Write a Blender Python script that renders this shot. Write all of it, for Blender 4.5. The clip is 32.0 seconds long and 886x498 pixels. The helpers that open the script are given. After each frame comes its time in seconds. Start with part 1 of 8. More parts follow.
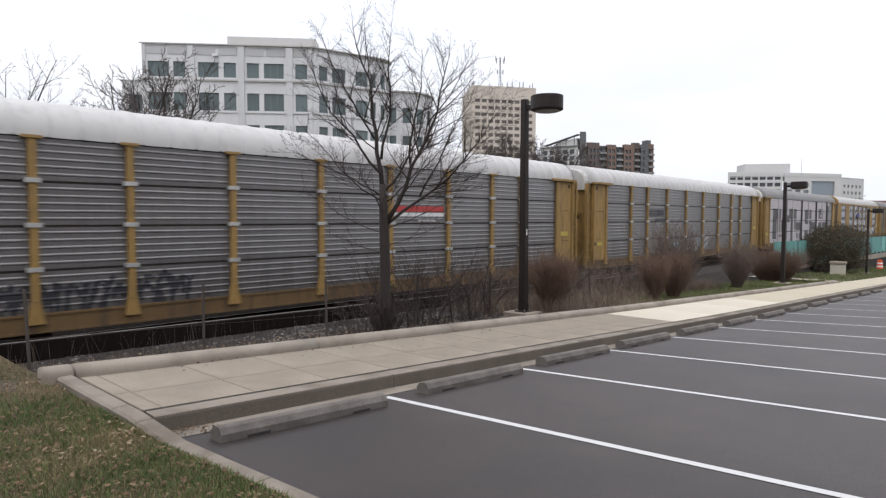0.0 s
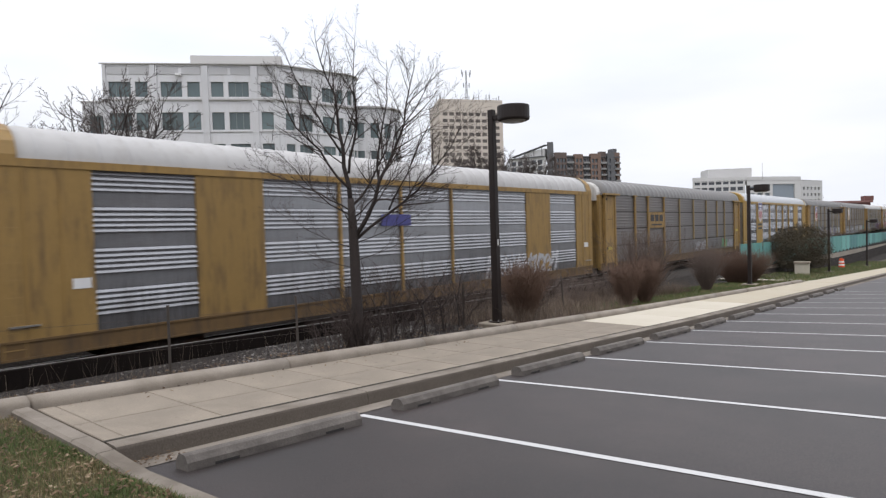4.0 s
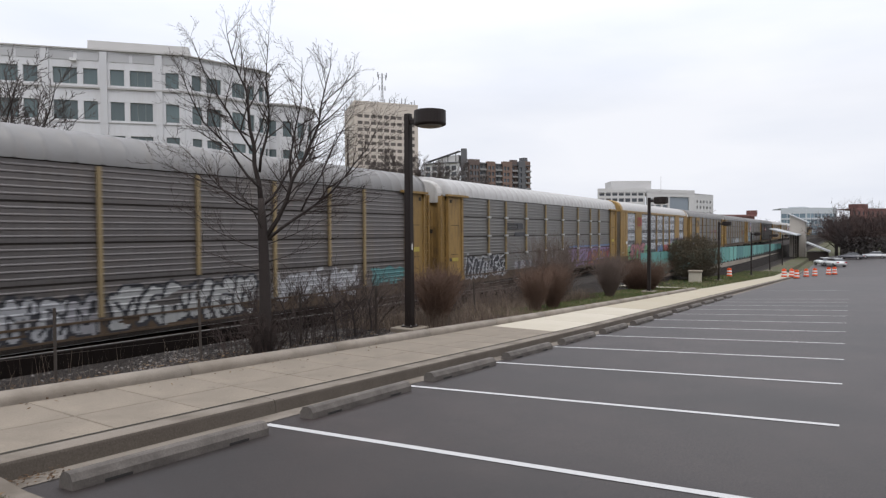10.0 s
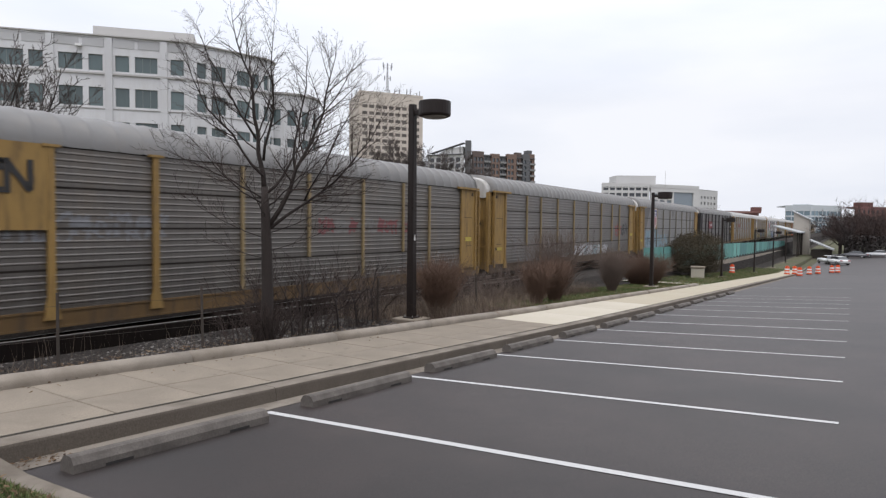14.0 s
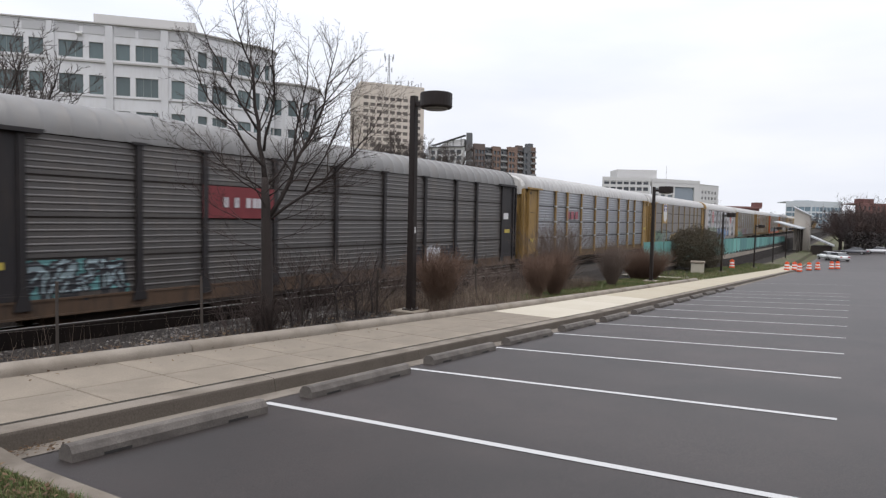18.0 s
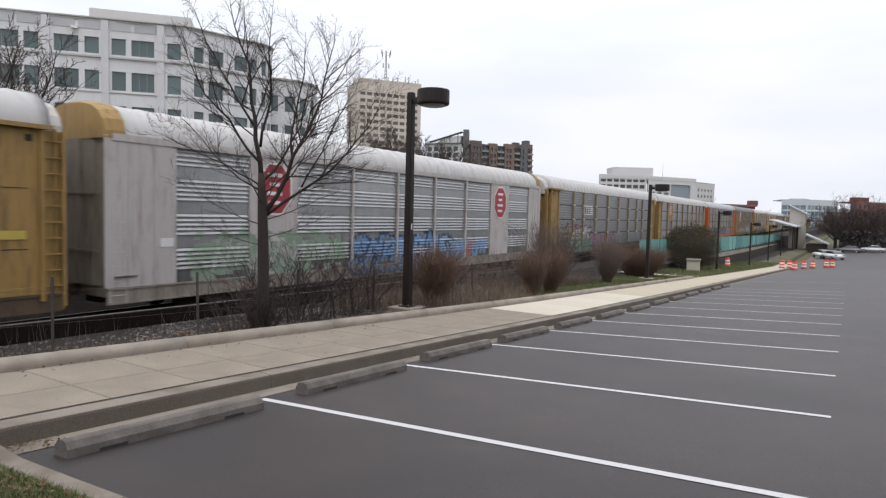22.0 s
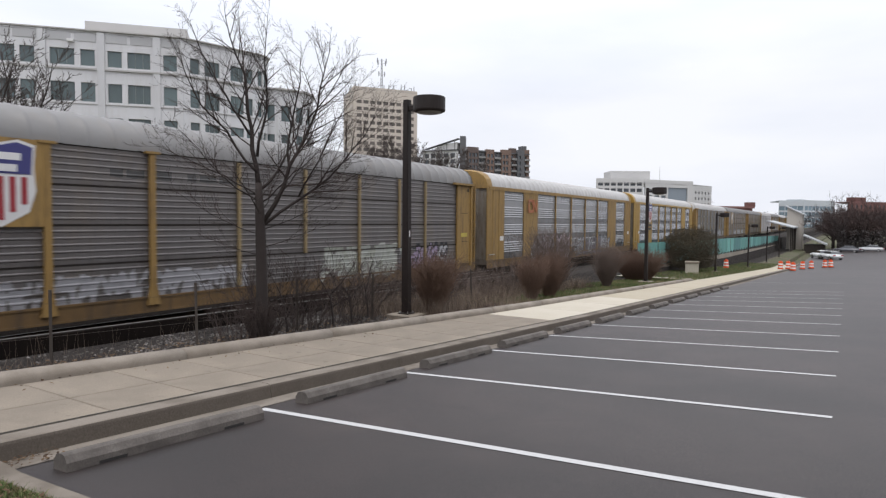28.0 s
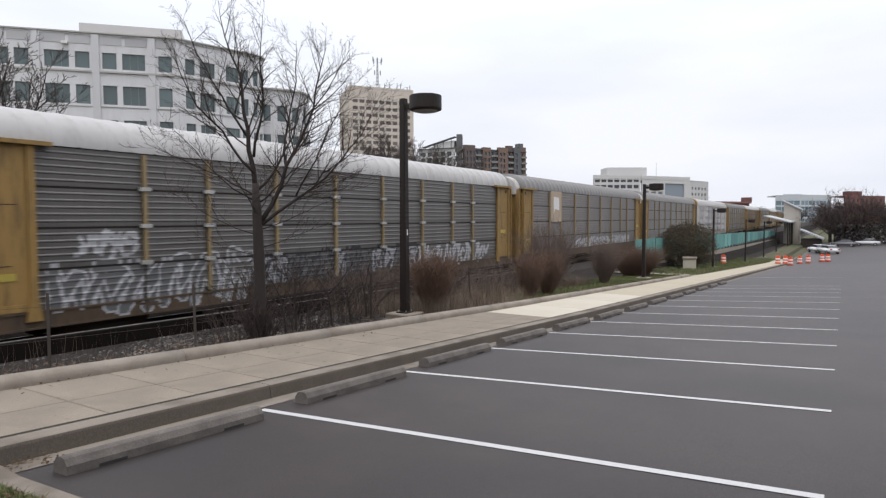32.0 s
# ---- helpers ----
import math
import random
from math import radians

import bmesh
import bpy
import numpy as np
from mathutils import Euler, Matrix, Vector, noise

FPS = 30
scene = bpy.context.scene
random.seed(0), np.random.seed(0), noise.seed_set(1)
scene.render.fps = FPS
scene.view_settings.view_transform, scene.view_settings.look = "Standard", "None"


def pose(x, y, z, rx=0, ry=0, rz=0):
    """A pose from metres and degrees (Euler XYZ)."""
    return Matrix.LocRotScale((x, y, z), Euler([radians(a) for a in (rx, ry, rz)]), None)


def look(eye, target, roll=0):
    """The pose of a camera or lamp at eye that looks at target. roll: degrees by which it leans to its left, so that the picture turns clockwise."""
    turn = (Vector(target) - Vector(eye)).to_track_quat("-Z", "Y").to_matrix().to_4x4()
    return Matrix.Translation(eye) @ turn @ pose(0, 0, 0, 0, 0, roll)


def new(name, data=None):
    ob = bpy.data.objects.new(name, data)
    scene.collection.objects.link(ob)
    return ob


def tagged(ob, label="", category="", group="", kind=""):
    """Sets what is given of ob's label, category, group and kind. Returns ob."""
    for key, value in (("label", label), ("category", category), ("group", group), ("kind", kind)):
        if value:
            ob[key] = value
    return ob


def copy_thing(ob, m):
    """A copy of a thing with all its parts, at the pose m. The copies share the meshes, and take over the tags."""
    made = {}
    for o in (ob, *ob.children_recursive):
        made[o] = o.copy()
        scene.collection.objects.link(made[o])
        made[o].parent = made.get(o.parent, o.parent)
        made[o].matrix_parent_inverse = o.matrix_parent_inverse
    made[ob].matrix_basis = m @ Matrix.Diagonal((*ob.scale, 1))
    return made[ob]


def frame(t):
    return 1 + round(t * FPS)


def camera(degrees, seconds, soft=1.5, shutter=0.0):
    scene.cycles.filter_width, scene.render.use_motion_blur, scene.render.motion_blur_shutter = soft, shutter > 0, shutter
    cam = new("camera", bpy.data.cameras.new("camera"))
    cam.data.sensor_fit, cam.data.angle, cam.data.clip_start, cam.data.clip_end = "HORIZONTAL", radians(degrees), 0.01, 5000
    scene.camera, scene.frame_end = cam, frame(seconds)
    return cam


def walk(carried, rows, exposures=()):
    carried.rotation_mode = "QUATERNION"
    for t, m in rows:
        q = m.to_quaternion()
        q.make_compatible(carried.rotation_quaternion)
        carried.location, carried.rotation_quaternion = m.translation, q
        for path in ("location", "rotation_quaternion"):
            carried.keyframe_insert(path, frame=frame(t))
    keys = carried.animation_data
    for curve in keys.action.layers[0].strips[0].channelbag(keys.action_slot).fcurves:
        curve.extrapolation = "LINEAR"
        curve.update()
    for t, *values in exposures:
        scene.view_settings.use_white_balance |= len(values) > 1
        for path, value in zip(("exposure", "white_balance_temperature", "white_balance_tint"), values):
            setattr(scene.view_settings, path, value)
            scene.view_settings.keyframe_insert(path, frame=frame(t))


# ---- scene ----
cam = camera(69.8, 32.0, soft=1.3, shutter=0.14)
PATH = [
    (0, (5.669, -5.029, 2.181), (4.303, -3.571, 2.076), 0.08),
    (0.5, (5.675, -5.038, 2.184), (4.305, -3.584, 2.081), -0.11),
    (1, (5.685, -5.030, 2.180), (4.310, -3.581, 2.084), -0.41),
    (1.5, (5.691, -5.033, 2.183), (4.330, -3.571, 2.099), -1.04),
    (2, (5.692, -5.025, 2.180), (4.344, -3.549, 2.107), -1.60),
    (2.5, (5.687, -5.034, 2.178), (4.355, -3.544, 2.113), -1.94),
    (3, (5.676, -5.017, 2.165), (4.340, -3.529, 2.105), -1.97),
    (3.5, (5.645, -4.973, 2.155), (4.307, -3.487, 2.094), -1.80),
    (5.5, (5.523, -4.847, 2.161), (4.460, -3.155, 2.093), -1.78),
    (6, (5.520, -4.857, 2.159), (4.473, -3.154, 2.098), -1.53),
    (6.5, (5.530, -4.866, 2.167), (4.484, -3.162, 2.112), -1.41),
    (7, (5.526, -4.859, 2.156), (4.472, -3.161, 2.107), -1.15),
    (7.5, (5.523, -4.857, 2.161), (4.462, -3.163, 2.114), -0.97),
    (8, (5.527, -4.861, 2.163), (4.460, -3.170, 2.115), -0.89),
    (8.5, (5.537, -4.857, 2.157), (4.463, -3.170, 2.110), -0.81),
    (9, (5.519, -4.875, 2.159), (4.443, -3.190, 2.108), -0.51),
    (9.5, (5.518, -4.868, 2.165), (4.438, -3.185, 2.110), -0.40),
    (10, (5.524, -4.871, 2.167), (4.443, -3.190, 2.109), -0.39),
    (10.5, (5.522, -4.866, 2.164), (4.439, -3.186, 2.103), -0.33),
    (11, (5.522, -4.853, 2.163), (4.437, -3.174, 2.098), -0.32),
    (11.5, (5.525, -4.868, 2.162), (4.440, -3.189, 2.095), -0.27),
    (12, (5.525, -4.860, 2.164), (4.439, -3.182, 2.093), -0.15),
    (12.5, (5.515, -4.853, 2.160), (4.429, -3.175, 2.085), 0.05),
    (13, (5.522, -4.859, 2.157), (4.436, -3.181, 2.079), 0.13),
    (13.5, (5.523, -4.862, 2.163), (4.435, -3.185, 2.082), 0.35),
    (14, (5.525, -4.867, 2.161), (4.437, -3.191, 2.077), 0.54),
    (14.5, (5.512, -4.857, 2.159), (4.425, -3.180, 2.071), 0.70),
    (16.5, (5.518, -4.865, 2.163), (4.429, -3.191, 2.061), 0.88),
    (17, (5.513, -4.857, 2.158), (4.425, -3.181, 2.052), 0.91),
    (17.5, (5.513, -4.855, 2.158), (4.425, -3.180, 2.050), 1.07),
    (18, (5.515, -4.855, 2.161), (4.428, -3.180, 2.053), 1.10),
    (18.5, (5.511, -4.856, 2.159), (4.426, -3.180, 2.048), 1.22),
    (19, (5.506, -4.857, 2.158), (4.423, -3.179, 2.046), 1.28),
    (19.5, (5.517, -4.855, 2.155), (4.434, -3.178, 2.042), 1.30),
    (20, (5.516, -4.854, 2.157), (4.434, -3.176, 2.042), 1.24),
    (20.5, (5.510, -4.847, 2.155), (4.429, -3.168, 2.039), 1.30),
    (21, (5.506, -4.848, 2.155), (4.426, -3.169, 2.039), 1.31),
    (21.5, (5.511, -4.855, 2.158), (4.432, -3.175, 2.042), 1.32),
    (22, (5.513, -4.859, 2.164), (4.436, -3.178, 2.046), 1.35),
    (22.5, (5.511, -4.852, 2.158), (4.434, -3.171, 2.041), 1.26),
    (23, (5.509, -4.853, 2.160), (4.432, -3.172, 2.043), 1.27),
    (23.5, (5.510, -4.848, 2.161), (4.433, -3.167, 2.042), 1.39),
    (24, (5.511, -4.853, 2.157), (4.436, -3.171, 2.039), 1.34),
    (24.5, (5.512, -4.851, 2.152), (4.436, -3.169, 2.035), 1.19),
    (25, (5.510, -4.850, 2.158), (4.434, -3.168, 2.043), 0.71),
    (25.5, (5.519, -4.853, 2.156), (4.443, -3.170, 2.046), 0.49),
    (27.5, (5.513, -4.846, 2.155), (4.439, -3.161, 2.055), 0.37),
    (28, (5.518, -4.854, 2.161), (4.444, -3.170, 2.064), 0.41),
    (28.5, (5.515, -4.853, 2.156), (4.442, -3.167, 2.059), 0.32),
    (29, (5.509, -4.853, 2.162), (4.438, -3.167, 2.065), 0.24),
    (29.5, (5.522, -4.853, 2.160), (4.451, -3.166, 2.063), 0.22),
    (30, (5.514, -4.850, 2.160), (4.443, -3.163, 2.063), 0.14),
    (30.5, (5.516, -4.853, 2.160), (4.446, -3.166, 2.062), 0.07),
    (31, (5.513, -4.846, 2.157), (4.443, -3.159, 2.059), 0.02),
    (31.5, (5.513, -4.842, 2.158), (4.443, -3.155, 2.058), -0.07),
    (32, (5.512, -4.852, 2.162), (4.444, -3.164, 2.060), -0.22),
]
walk(cam, [(t, look(eye, target, roll)) for t, eye, target, roll in PATH],
     [(0, 0.18), (1, 0.22), (2, 0.22), (3, 0.18), (5, 0.07), (7, 0.0), (14, 0.02), (18, 0.08), (22, 0.08), (24, 0.05), (32, 0.06)])

# ---- light ----
world = bpy.data.worlds.new("overcast")
scene.world = world
world.use_nodes = True
wn, wl = world.node_tree.nodes, world.node_tree.links
bg = wn["Background"]
sky = wn.new("ShaderNodeTexSky")
sky.sky_type, sky.sun_disc = "NISHITA", False
sky.sun_elevation, sky.sun_rotation = radians(70), radians(152)
sky.air_density, sky.dust_density = 1.0, 4.0
dim = wn.new("ShaderNodeVectorMath")
dim.operation = "SCALE"
dim.inputs["Scale"].default_value = 0.10
wl.new(sky.outputs[0], dim.inputs[0])
wtc = wn.new("ShaderNodeTexCoord")
stretch = wn.new("ShaderNodeMapping")
stretch.inputs["Scale"].default_value = (1.2, 1.2, 4.5)
wl.new(wtc.outputs["Generated"], stretch.inputs[0])
wnoise = wn.new("ShaderNodeTexNoise")
wnoise.inputs["Scale"].default_value, wnoise.inputs["Detail"].default_value = 1.6, 5.0
wl.new(stretch.outputs[0], wnoise.inputs["Vector"])
wramp = wn.new("ShaderNodeValToRGB")
wramp.color_ramp.elements[0].position, wramp.color_ramp.elements[0].color = 0.30, (0.81, 0.85, 0.95, 1)
wramp.color_ramp.elements[1].position, wramp.color_ramp.elements[1].color = 0.62, (0.965, 0.98, 1.04, 1)
wl.new(wnoise.outputs[0], wramp.inputs[0])
wmix = wn.new("ShaderNodeMix")
wmix.data_type = "RGBA"
wmix.inputs[0].default_value = 0.93
wl.new(dim.outputs[0], wmix.inputs[6])
wl.new(wramp.outputs[0], wmix.inputs[7])
wl.new(wmix.outputs[2], bg.inputs[0])
# an overcast sky is nearly twice as bright overhead as at the skyline
wsep = wn.new("ShaderNodeSeparateXYZ")
wl.new(wtc.outputs["Generated"], wsep.inputs[0])
wgrad = wn.new("ShaderNodeMapRange")
wgrad.inputs["From Min"].default_value, wgrad.inputs["From Max"].default_value = 0.18, 1.0
wgrad.inputs["To Min"].default_value, wgrad.inputs["To Max"].default_value = 1.0, 2.15
wl.new(wsep.outputs[2], wgrad.inputs[0])
wl.new(wgrad.outputs[0], bg.inputs[1])
sun = new("sun", bpy.data.lights.new("sun", "SUN"))
sun.data.energy, sun.data.angle, sun.data.color = 0.7, radians(30), (1.0, 0.94, 0.87)
sun.matrix_world = look((14, -26, 80), (0, 0, 0))


# ---- measures of the place ----
SLOPE, CROSS = -0.0515, 0.0516          # fall of the car park along the kerb and across it
RAIL, SIDE, HALF = -0.95, 10.37, 1.55   # top of rail, near side of the train, half a wagon's width
YAW, GRADE = -0.01294, -0.0032
ALONG = Vector((math.sin(YAW), math.cos(YAW), 0))
RIGHT = Vector((math.cos(YAW), -math.sin(YAW), 0))
SPEED, PITCH_LEN, BODY = 20.375, 28.6, 27.2


def fall(y):
    """Height of the kerb line at y."""
    if y < 12:
        return SLOPE * max(y, -30)
    if y < 84:
        return SLOPE * 12 - 0.0455 * (y - 12)
    return SLOPE * 12 - 0.0455 * 72 - 0.9 * (1 - math.exp(-(y - 84) / 36))


def lot(x, y):
    return fall(y) + CROSS * min(x, 26) - 0.012 * max(0, x - 26)


def smooth(a, b, v):
    v = min(1, max(0, (v - a) / (b - a)))
    return v * v * (3 - 2 * v)


def land(x, y):
    """The one sheet of ground under everything."""
    bed = RAIL - 0.42 + GRADE * min(max(y, -60), 300) - 0.45 * smooth(-16, -26, x)
    # low bank added beyond the track to keep the view under the wagons dark
    bed += 1.25 * smooth(-14.2, -15.6, x) * (1 - smooth(-17.5, -24, x)) * (1 - smooth(120, 150, y))
    if x < -8.2:
        return bed
    low = lot(max(x, -0.3), y) - 0.45
    if x > -2.45:
        return min(low, fall(y) - 0.3)
    verge = fall(y) + 0.09
    k = smooth(-7.9, -8.2, x) if y > 46 else 0.0
    shelf = min(-0.53 - 0.012 * y, verge - 0.12)
    near = bed if x < -7.95 else verge + (shelf - verge) * min(1.0, max(0.0, (-3.1 - x) / 4.6))
    far = verge + (bed - verge) * k
    w = smooth(34, 46, y)
    return near * (1 - w) + far * w if x < -2.7 else verge


# ---- materials ----
MATS = {}


class Nodes:
    """A small builder of node materials."""

    def __init__(self, name):
        self.m = bpy.data.materials.new(name)
        self.m.use_nodes = True
        self.t = self.m.node_tree
        self.b = self.t.nodes["Principled BSDF"]
        self.tc = self.t.nodes.new("ShaderNodeTexCoord")

    def add(self, kind, **sets):
        n = self.t.nodes.new(kind)
        for k, v in sets.items():
            n.inputs[k].default_value = v
        return n

    def link(self, a, b):
        self.t.links.new(a, b)

    def mapped(self, src, scale):
        m = self.add("ShaderNodeMapping", Scale=scale)
        self.link(src, m.inputs[0])
        return m.outputs[0]

    def noise(self, vec, scale, detail=4.0, rough=0.6, distortion=0.0):
        n = self.add("ShaderNodeTexNoise", Scale=scale, Detail=detail, Roughness=rough, Distortion=distortion)
        self.link(vec, n.inputs["Vector"])
        return n.outputs[0]

    def ramp(self, fac, stops, constant=False):
        r = self.add("ShaderNodeValToRGB")
        e = r.color_ramp.elements
        while len(e) < len(stops):
            e.new(0.5)
        for el, (p, c) in zip(e, stops):
            el.position, el.color = p, (*c, 1) if len(c) == 3 else c
        if constant:
            r.color_ramp.interpolation = "CONSTANT"
        self.link(fac, r.inputs[0])
        return r.outputs[0]

    def mix(self, fac, a, b, mode="MIX"):
        n = self.add("ShaderNodeMix")
        n.data_type, n.blend_type = "RGBA", mode
        for sock, v in ((n.inputs[0], fac), (n.inputs[6], a), (n.inputs[7], b)):
            if isinstance(v, (int, float)):
                sock.default_value = v
            elif isinstance(v, tuple):
                sock.default_value = (*v, 1)
            else:
                self.link(v, sock)
        return n.outputs[2]

    def math(self, op, a, b=0.0, c=None):
        n = self.add("ShaderNodeMath")
        n.operation = op
        for sock, v in zip(n.inputs, (a, b, c)):
            if v is None:
                continue
            if isinstance(v, (int, float)):
                sock.default_value = v
            else:
                self.link(v, sock)
        return n.outputs[0]

    def bump(self, height, strength, distance):
        n = self.add("ShaderNodeBump", Strength=strength, Distance=distance)
        self.link(height, n.inputs["Height"])
        self.link(n.outputs[0], self.b.inputs["Normal"])

    def done(self, color, rough=0.8, metal=0.0, spec=None):
        if isinstance(color, tuple):
            self.b.inputs["Base Color"].default_value = (*color, 1)
        else:
            self.link(color, self.b.inputs["Base Color"])
        if isinstance(rough, (int, float)):
            self.b.inputs["Roughness"].default_value = rough
        else:
            self.link(rough, self.b.inputs["Roughness"])
        self.b.inputs["Metallic"].default_value = metal
        if spec is not None:
            self.b.inputs["Specular IOR Level"].default_value = spec
        return self.m


def paint(name, color, rough=0.55, metal=0.0, var=0.18, scale=3.0, dirt=None, dirt_amount=0.35, bump=0.15, spec=0.4):
    """Painted or plain matter: two scales of variation, dirt in patches and a fine relief."""
    if name in MATS:
        return MATS[name]
    n = Nodes(name)
    o = n.tc.outputs["Object"]
    info = n.add("ShaderNodeObjectInfo")
    big = n.noise(o, scale, 5, 0.65)
    fine = n.noise(o, scale * 14, 3, 0.6)
    lo = tuple(c * (1 - var) for c in color)
    hi = tuple(min(1, c * (1 + var)) for c in color)
    col = n.mix(n.math("ADD", n.math("MULTIPLY", big, 0.7), n.math("MULTIPLY", fine, 0.3)), lo, hi)
    col = n.mix(n.math("MULTIPLY", info.outputs["Random"], 0.14), col, (0.0, 0.0, 0.0))
    if dirt:
        streak = n.noise(n.mapped(o, (3.0, 3.0, 0.5)), scale * 1.3, 5, 0.7)
        mask = n.ramp(streak, [(0.48, (0, 0, 0)), (0.75, (1, 1, 1))])
        col = n.mix(n.math("MULTIPLY", mask, dirt_amount), col, dirt)
    if bump:
        n.bump(fine, bump, 0.01)
    MATS[name] = n.done(col, rough, metal, spec)
    return MATS[name]


def grit(name, stops, scale, bump=0.4, dist=0.01, rough=0.9, patch=None, spec=0.25, cracks=False):
    """Ground stuff: fine grains, coloured by a ramp, with larger patches."""
    n = Nodes(name)
    o = n.tc.outputs["Object"]
    fine = n.noise(o, scale, 6, 0.75)
    col = n.ramp(fine, stops)
    if patch:
        size, tint, amount = patch
        big = n.noise(o, size, 5, 0.6, 0.4)
        col = n.mix(n.math("MULTIPLY", n.ramp(big, [(0.42, (0, 0, 0)), (0.66, (1, 1, 1))]), amount), col, tint)
    if cracks:
        web = n.add("ShaderNodeTexVoronoi", Scale=0.27)
        web.feature = "DISTANCE_TO_EDGE"
        n.link(n.mix(0.25, o, n.noise(o, 2.2, 5, 0.7), "ADD"), web.inputs["Vector"])
        line = n.math("LESS_THAN", web.outputs[0], 0.0045)
        line = n.math("MULTIPLY", line, n.math("GREATER_THAN", n.noise(o, 0.45, 2, 0.5), 0.72))
        col = n.mix(n.math("MULTIPLY", line, 0.75), col, (0.05, 0.042, 0.034))
        spots = n.ramp(n.noise(o, 5.5, 3, 0.6), [(0.66, (0, 0, 0)), (0.72, (0.5, 0.5, 0.5))])
        col = n.mix(spots, col, (0.12, 0.10, 0.082))
    n.bump(fine, bump, dist)
    MATS[name] = n.done(col, rough, 0.0, spec)
    return MATS[name]


def asphalt():
    n = Nodes("asphalt")
    o = n.tc.outputs["Object"]
    fine = n.noise(o, 75, 5, 0.85)
    mid = n.noise(o, 1.1, 6, 0.6, 0.3)
    big = n.noise(o, 0.22, 4, 0.55)
    col = n.ramp(fine, [(0.42, (0.012, 0.0100, 0.0097)), (0.5, (0.036, 0.0302, 0.0294)), (0.59, (0.115, 0.0965, 0.093))])
    col = n.mix(n.ramp(mid, [(0.42, (0, 0, 0)), (0.68, (0.6, 0.6, 0.6))]), col, (0.080, 0.0665, 0.064))
    col = n.mix(n.ramp(big, [(0.44, (0, 0, 0)), (0.62, (0.5, 0.5, 0.5))]), col, (0.022, 0.0187, 0.0182))
    spots = n.add("ShaderNodeTexVoronoi", Scale=1.7)
    n.link(o, spots.inputs["Vector"])
    col = n.mix(n.ramp(spots.outputs["Distance"], [(0.015, (0.640, 0.640, 0.640)), (0.035, (0, 0, 0))]), col, (0.018, 0.017, 0.017))
    chips = n.add("ShaderNodeTexVoronoi", Scale=9.0)
    n.link(o, chips.inputs["Vector"])
    col = n.mix(n.ramp(chips.outputs["Distance"], [(0.05, (0.7, 0.7, 0.7)), (0.075, (0, 0, 0))]), col, (0.17, 0.15, 0.14))
    n.bump(fine, 0.3, 0.005)
    big2 = n.noise(o, 0.6, 5, 0.6, 0.6)
    col = n.mix(n.math("MULTIPLY_ADD", big2, 0.5, 0.26), col, (0.0, 0.0, 0.0))
    col = n.mix(1.0, col, (1.12, 0.98, 0.93), "MULTIPLY")
    MATS["asphalt"] = n.done(col, 0.54, 0.0, 0.42)


asphalt()
CONCRETE = grit("concrete", [(0.3, (0.190, 0.159, 0.124)), (0.6, (0.268, 0.228, 0.181)), (0.8, (0.312, 0.268, 0.215))], 60, 0.25, 0.004, 0.88,
                (0.7, (0.155, 0.131, 0.105), 0.65), cracks=True)
PALE = grit("new_concrete", [(0.3, (0.42, 0.38, 0.31)), (0.7, (0.50, 0.457, 0.38))], 70, 0.2, 0.003, 0.88, (0.6, (0.396, 0.353, 0.275), 0.5))
KERB = grit("kerb_concrete", [(0.3, (0.15, 0.128, 0.105)), (0.6, (0.225, 0.195, 0.163)), (0.8, (0.275, 0.242, 0.207))], 160, 0.25, 0.003, 0.9,
            (1.3, (0.088, 0.072, 0.056), 0.75))
BACKKERB = grit("back_kerb_concrete", [(0.3, (0.19, 0.163, 0.133)), (0.6, (0.285, 0.25, 0.21)), (0.8, (0.34, 0.302, 0.26))], 120, 0.3, 0.004, 0.9,
                (1.6, (0.15, 0.125, 0.10), 0.6))
# upright kerb face: its shade, with some dirt, is put into a darker colour
FACE = grit("shaded_kerb_face", [(0.3, (0.062, 0.051, 0.041)), (0.6, (0.105, 0.088, 0.072)), (0.85, (0.16, 0.137, 0.114))], 60, 0.3, 0.004, 0.9,
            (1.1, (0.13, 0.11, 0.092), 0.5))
STOP = grit("old_stop_concrete", [(0.3, (0.095, 0.084, 0.075)), (0.65, (0.165, 0.147, 0.132)), (0.85, (0.225, 0.204, 0.185))], 50, 0.4, 0.006, 0.9,
            (2.6, (0.055, 0.048, 0.044), 0.65))
LINE = grit("line_paint", [(0.3, (0.22, 0.215, 0.21)), (0.46, (0.46, 0.455, 0.45)), (0.8, (0.52, 0.515, 0.51))], 90, 0.15, 0.002, 0.7)
STONE = grit("ballast_stone", [(0.3, (0.018, 0.015, 0.013)), (0.55, (0.045, 0.038, 0.033)), (0.8, (0.10, 0.09, 0.082))], 18, 0.9, 0.03, 0.9)
RUST = paint("rust", (0.075, 0.045, 0.03), 0.8, 0.2, 0.35, 2.0)
STEEL = paint("rail_steel", (0.42, 0.41, 0.40), 0.38, 0.85, 0.1, 4.0)
RUSTRAIL = paint("rusty_rail", (0.05, 0.034, 0.026), 0.8, 0.3, 0.3, 2.0)
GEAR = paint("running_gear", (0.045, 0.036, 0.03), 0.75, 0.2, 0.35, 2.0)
BRONZE = paint("dark_bronze_paint", (0.021, 0.0145, 0.0125), 0.55, 0.0, 0.25, 2.0, spec=0.3)
BARK = paint("bark", (0.034, 0.026, 0.023), 0.9, 0.0, 0.35, 5.0, bump=0.6)
TWIG = paint("twig", (0.072, 0.053, 0.046), 0.9, 0.0, 0.4, 4.0, bump=0.0)
REDTWIG = paint("russet_twig", (0.15, 0.093, 0.066), 0.9, 0.0, 0.4, 4.0, bump=0.0)


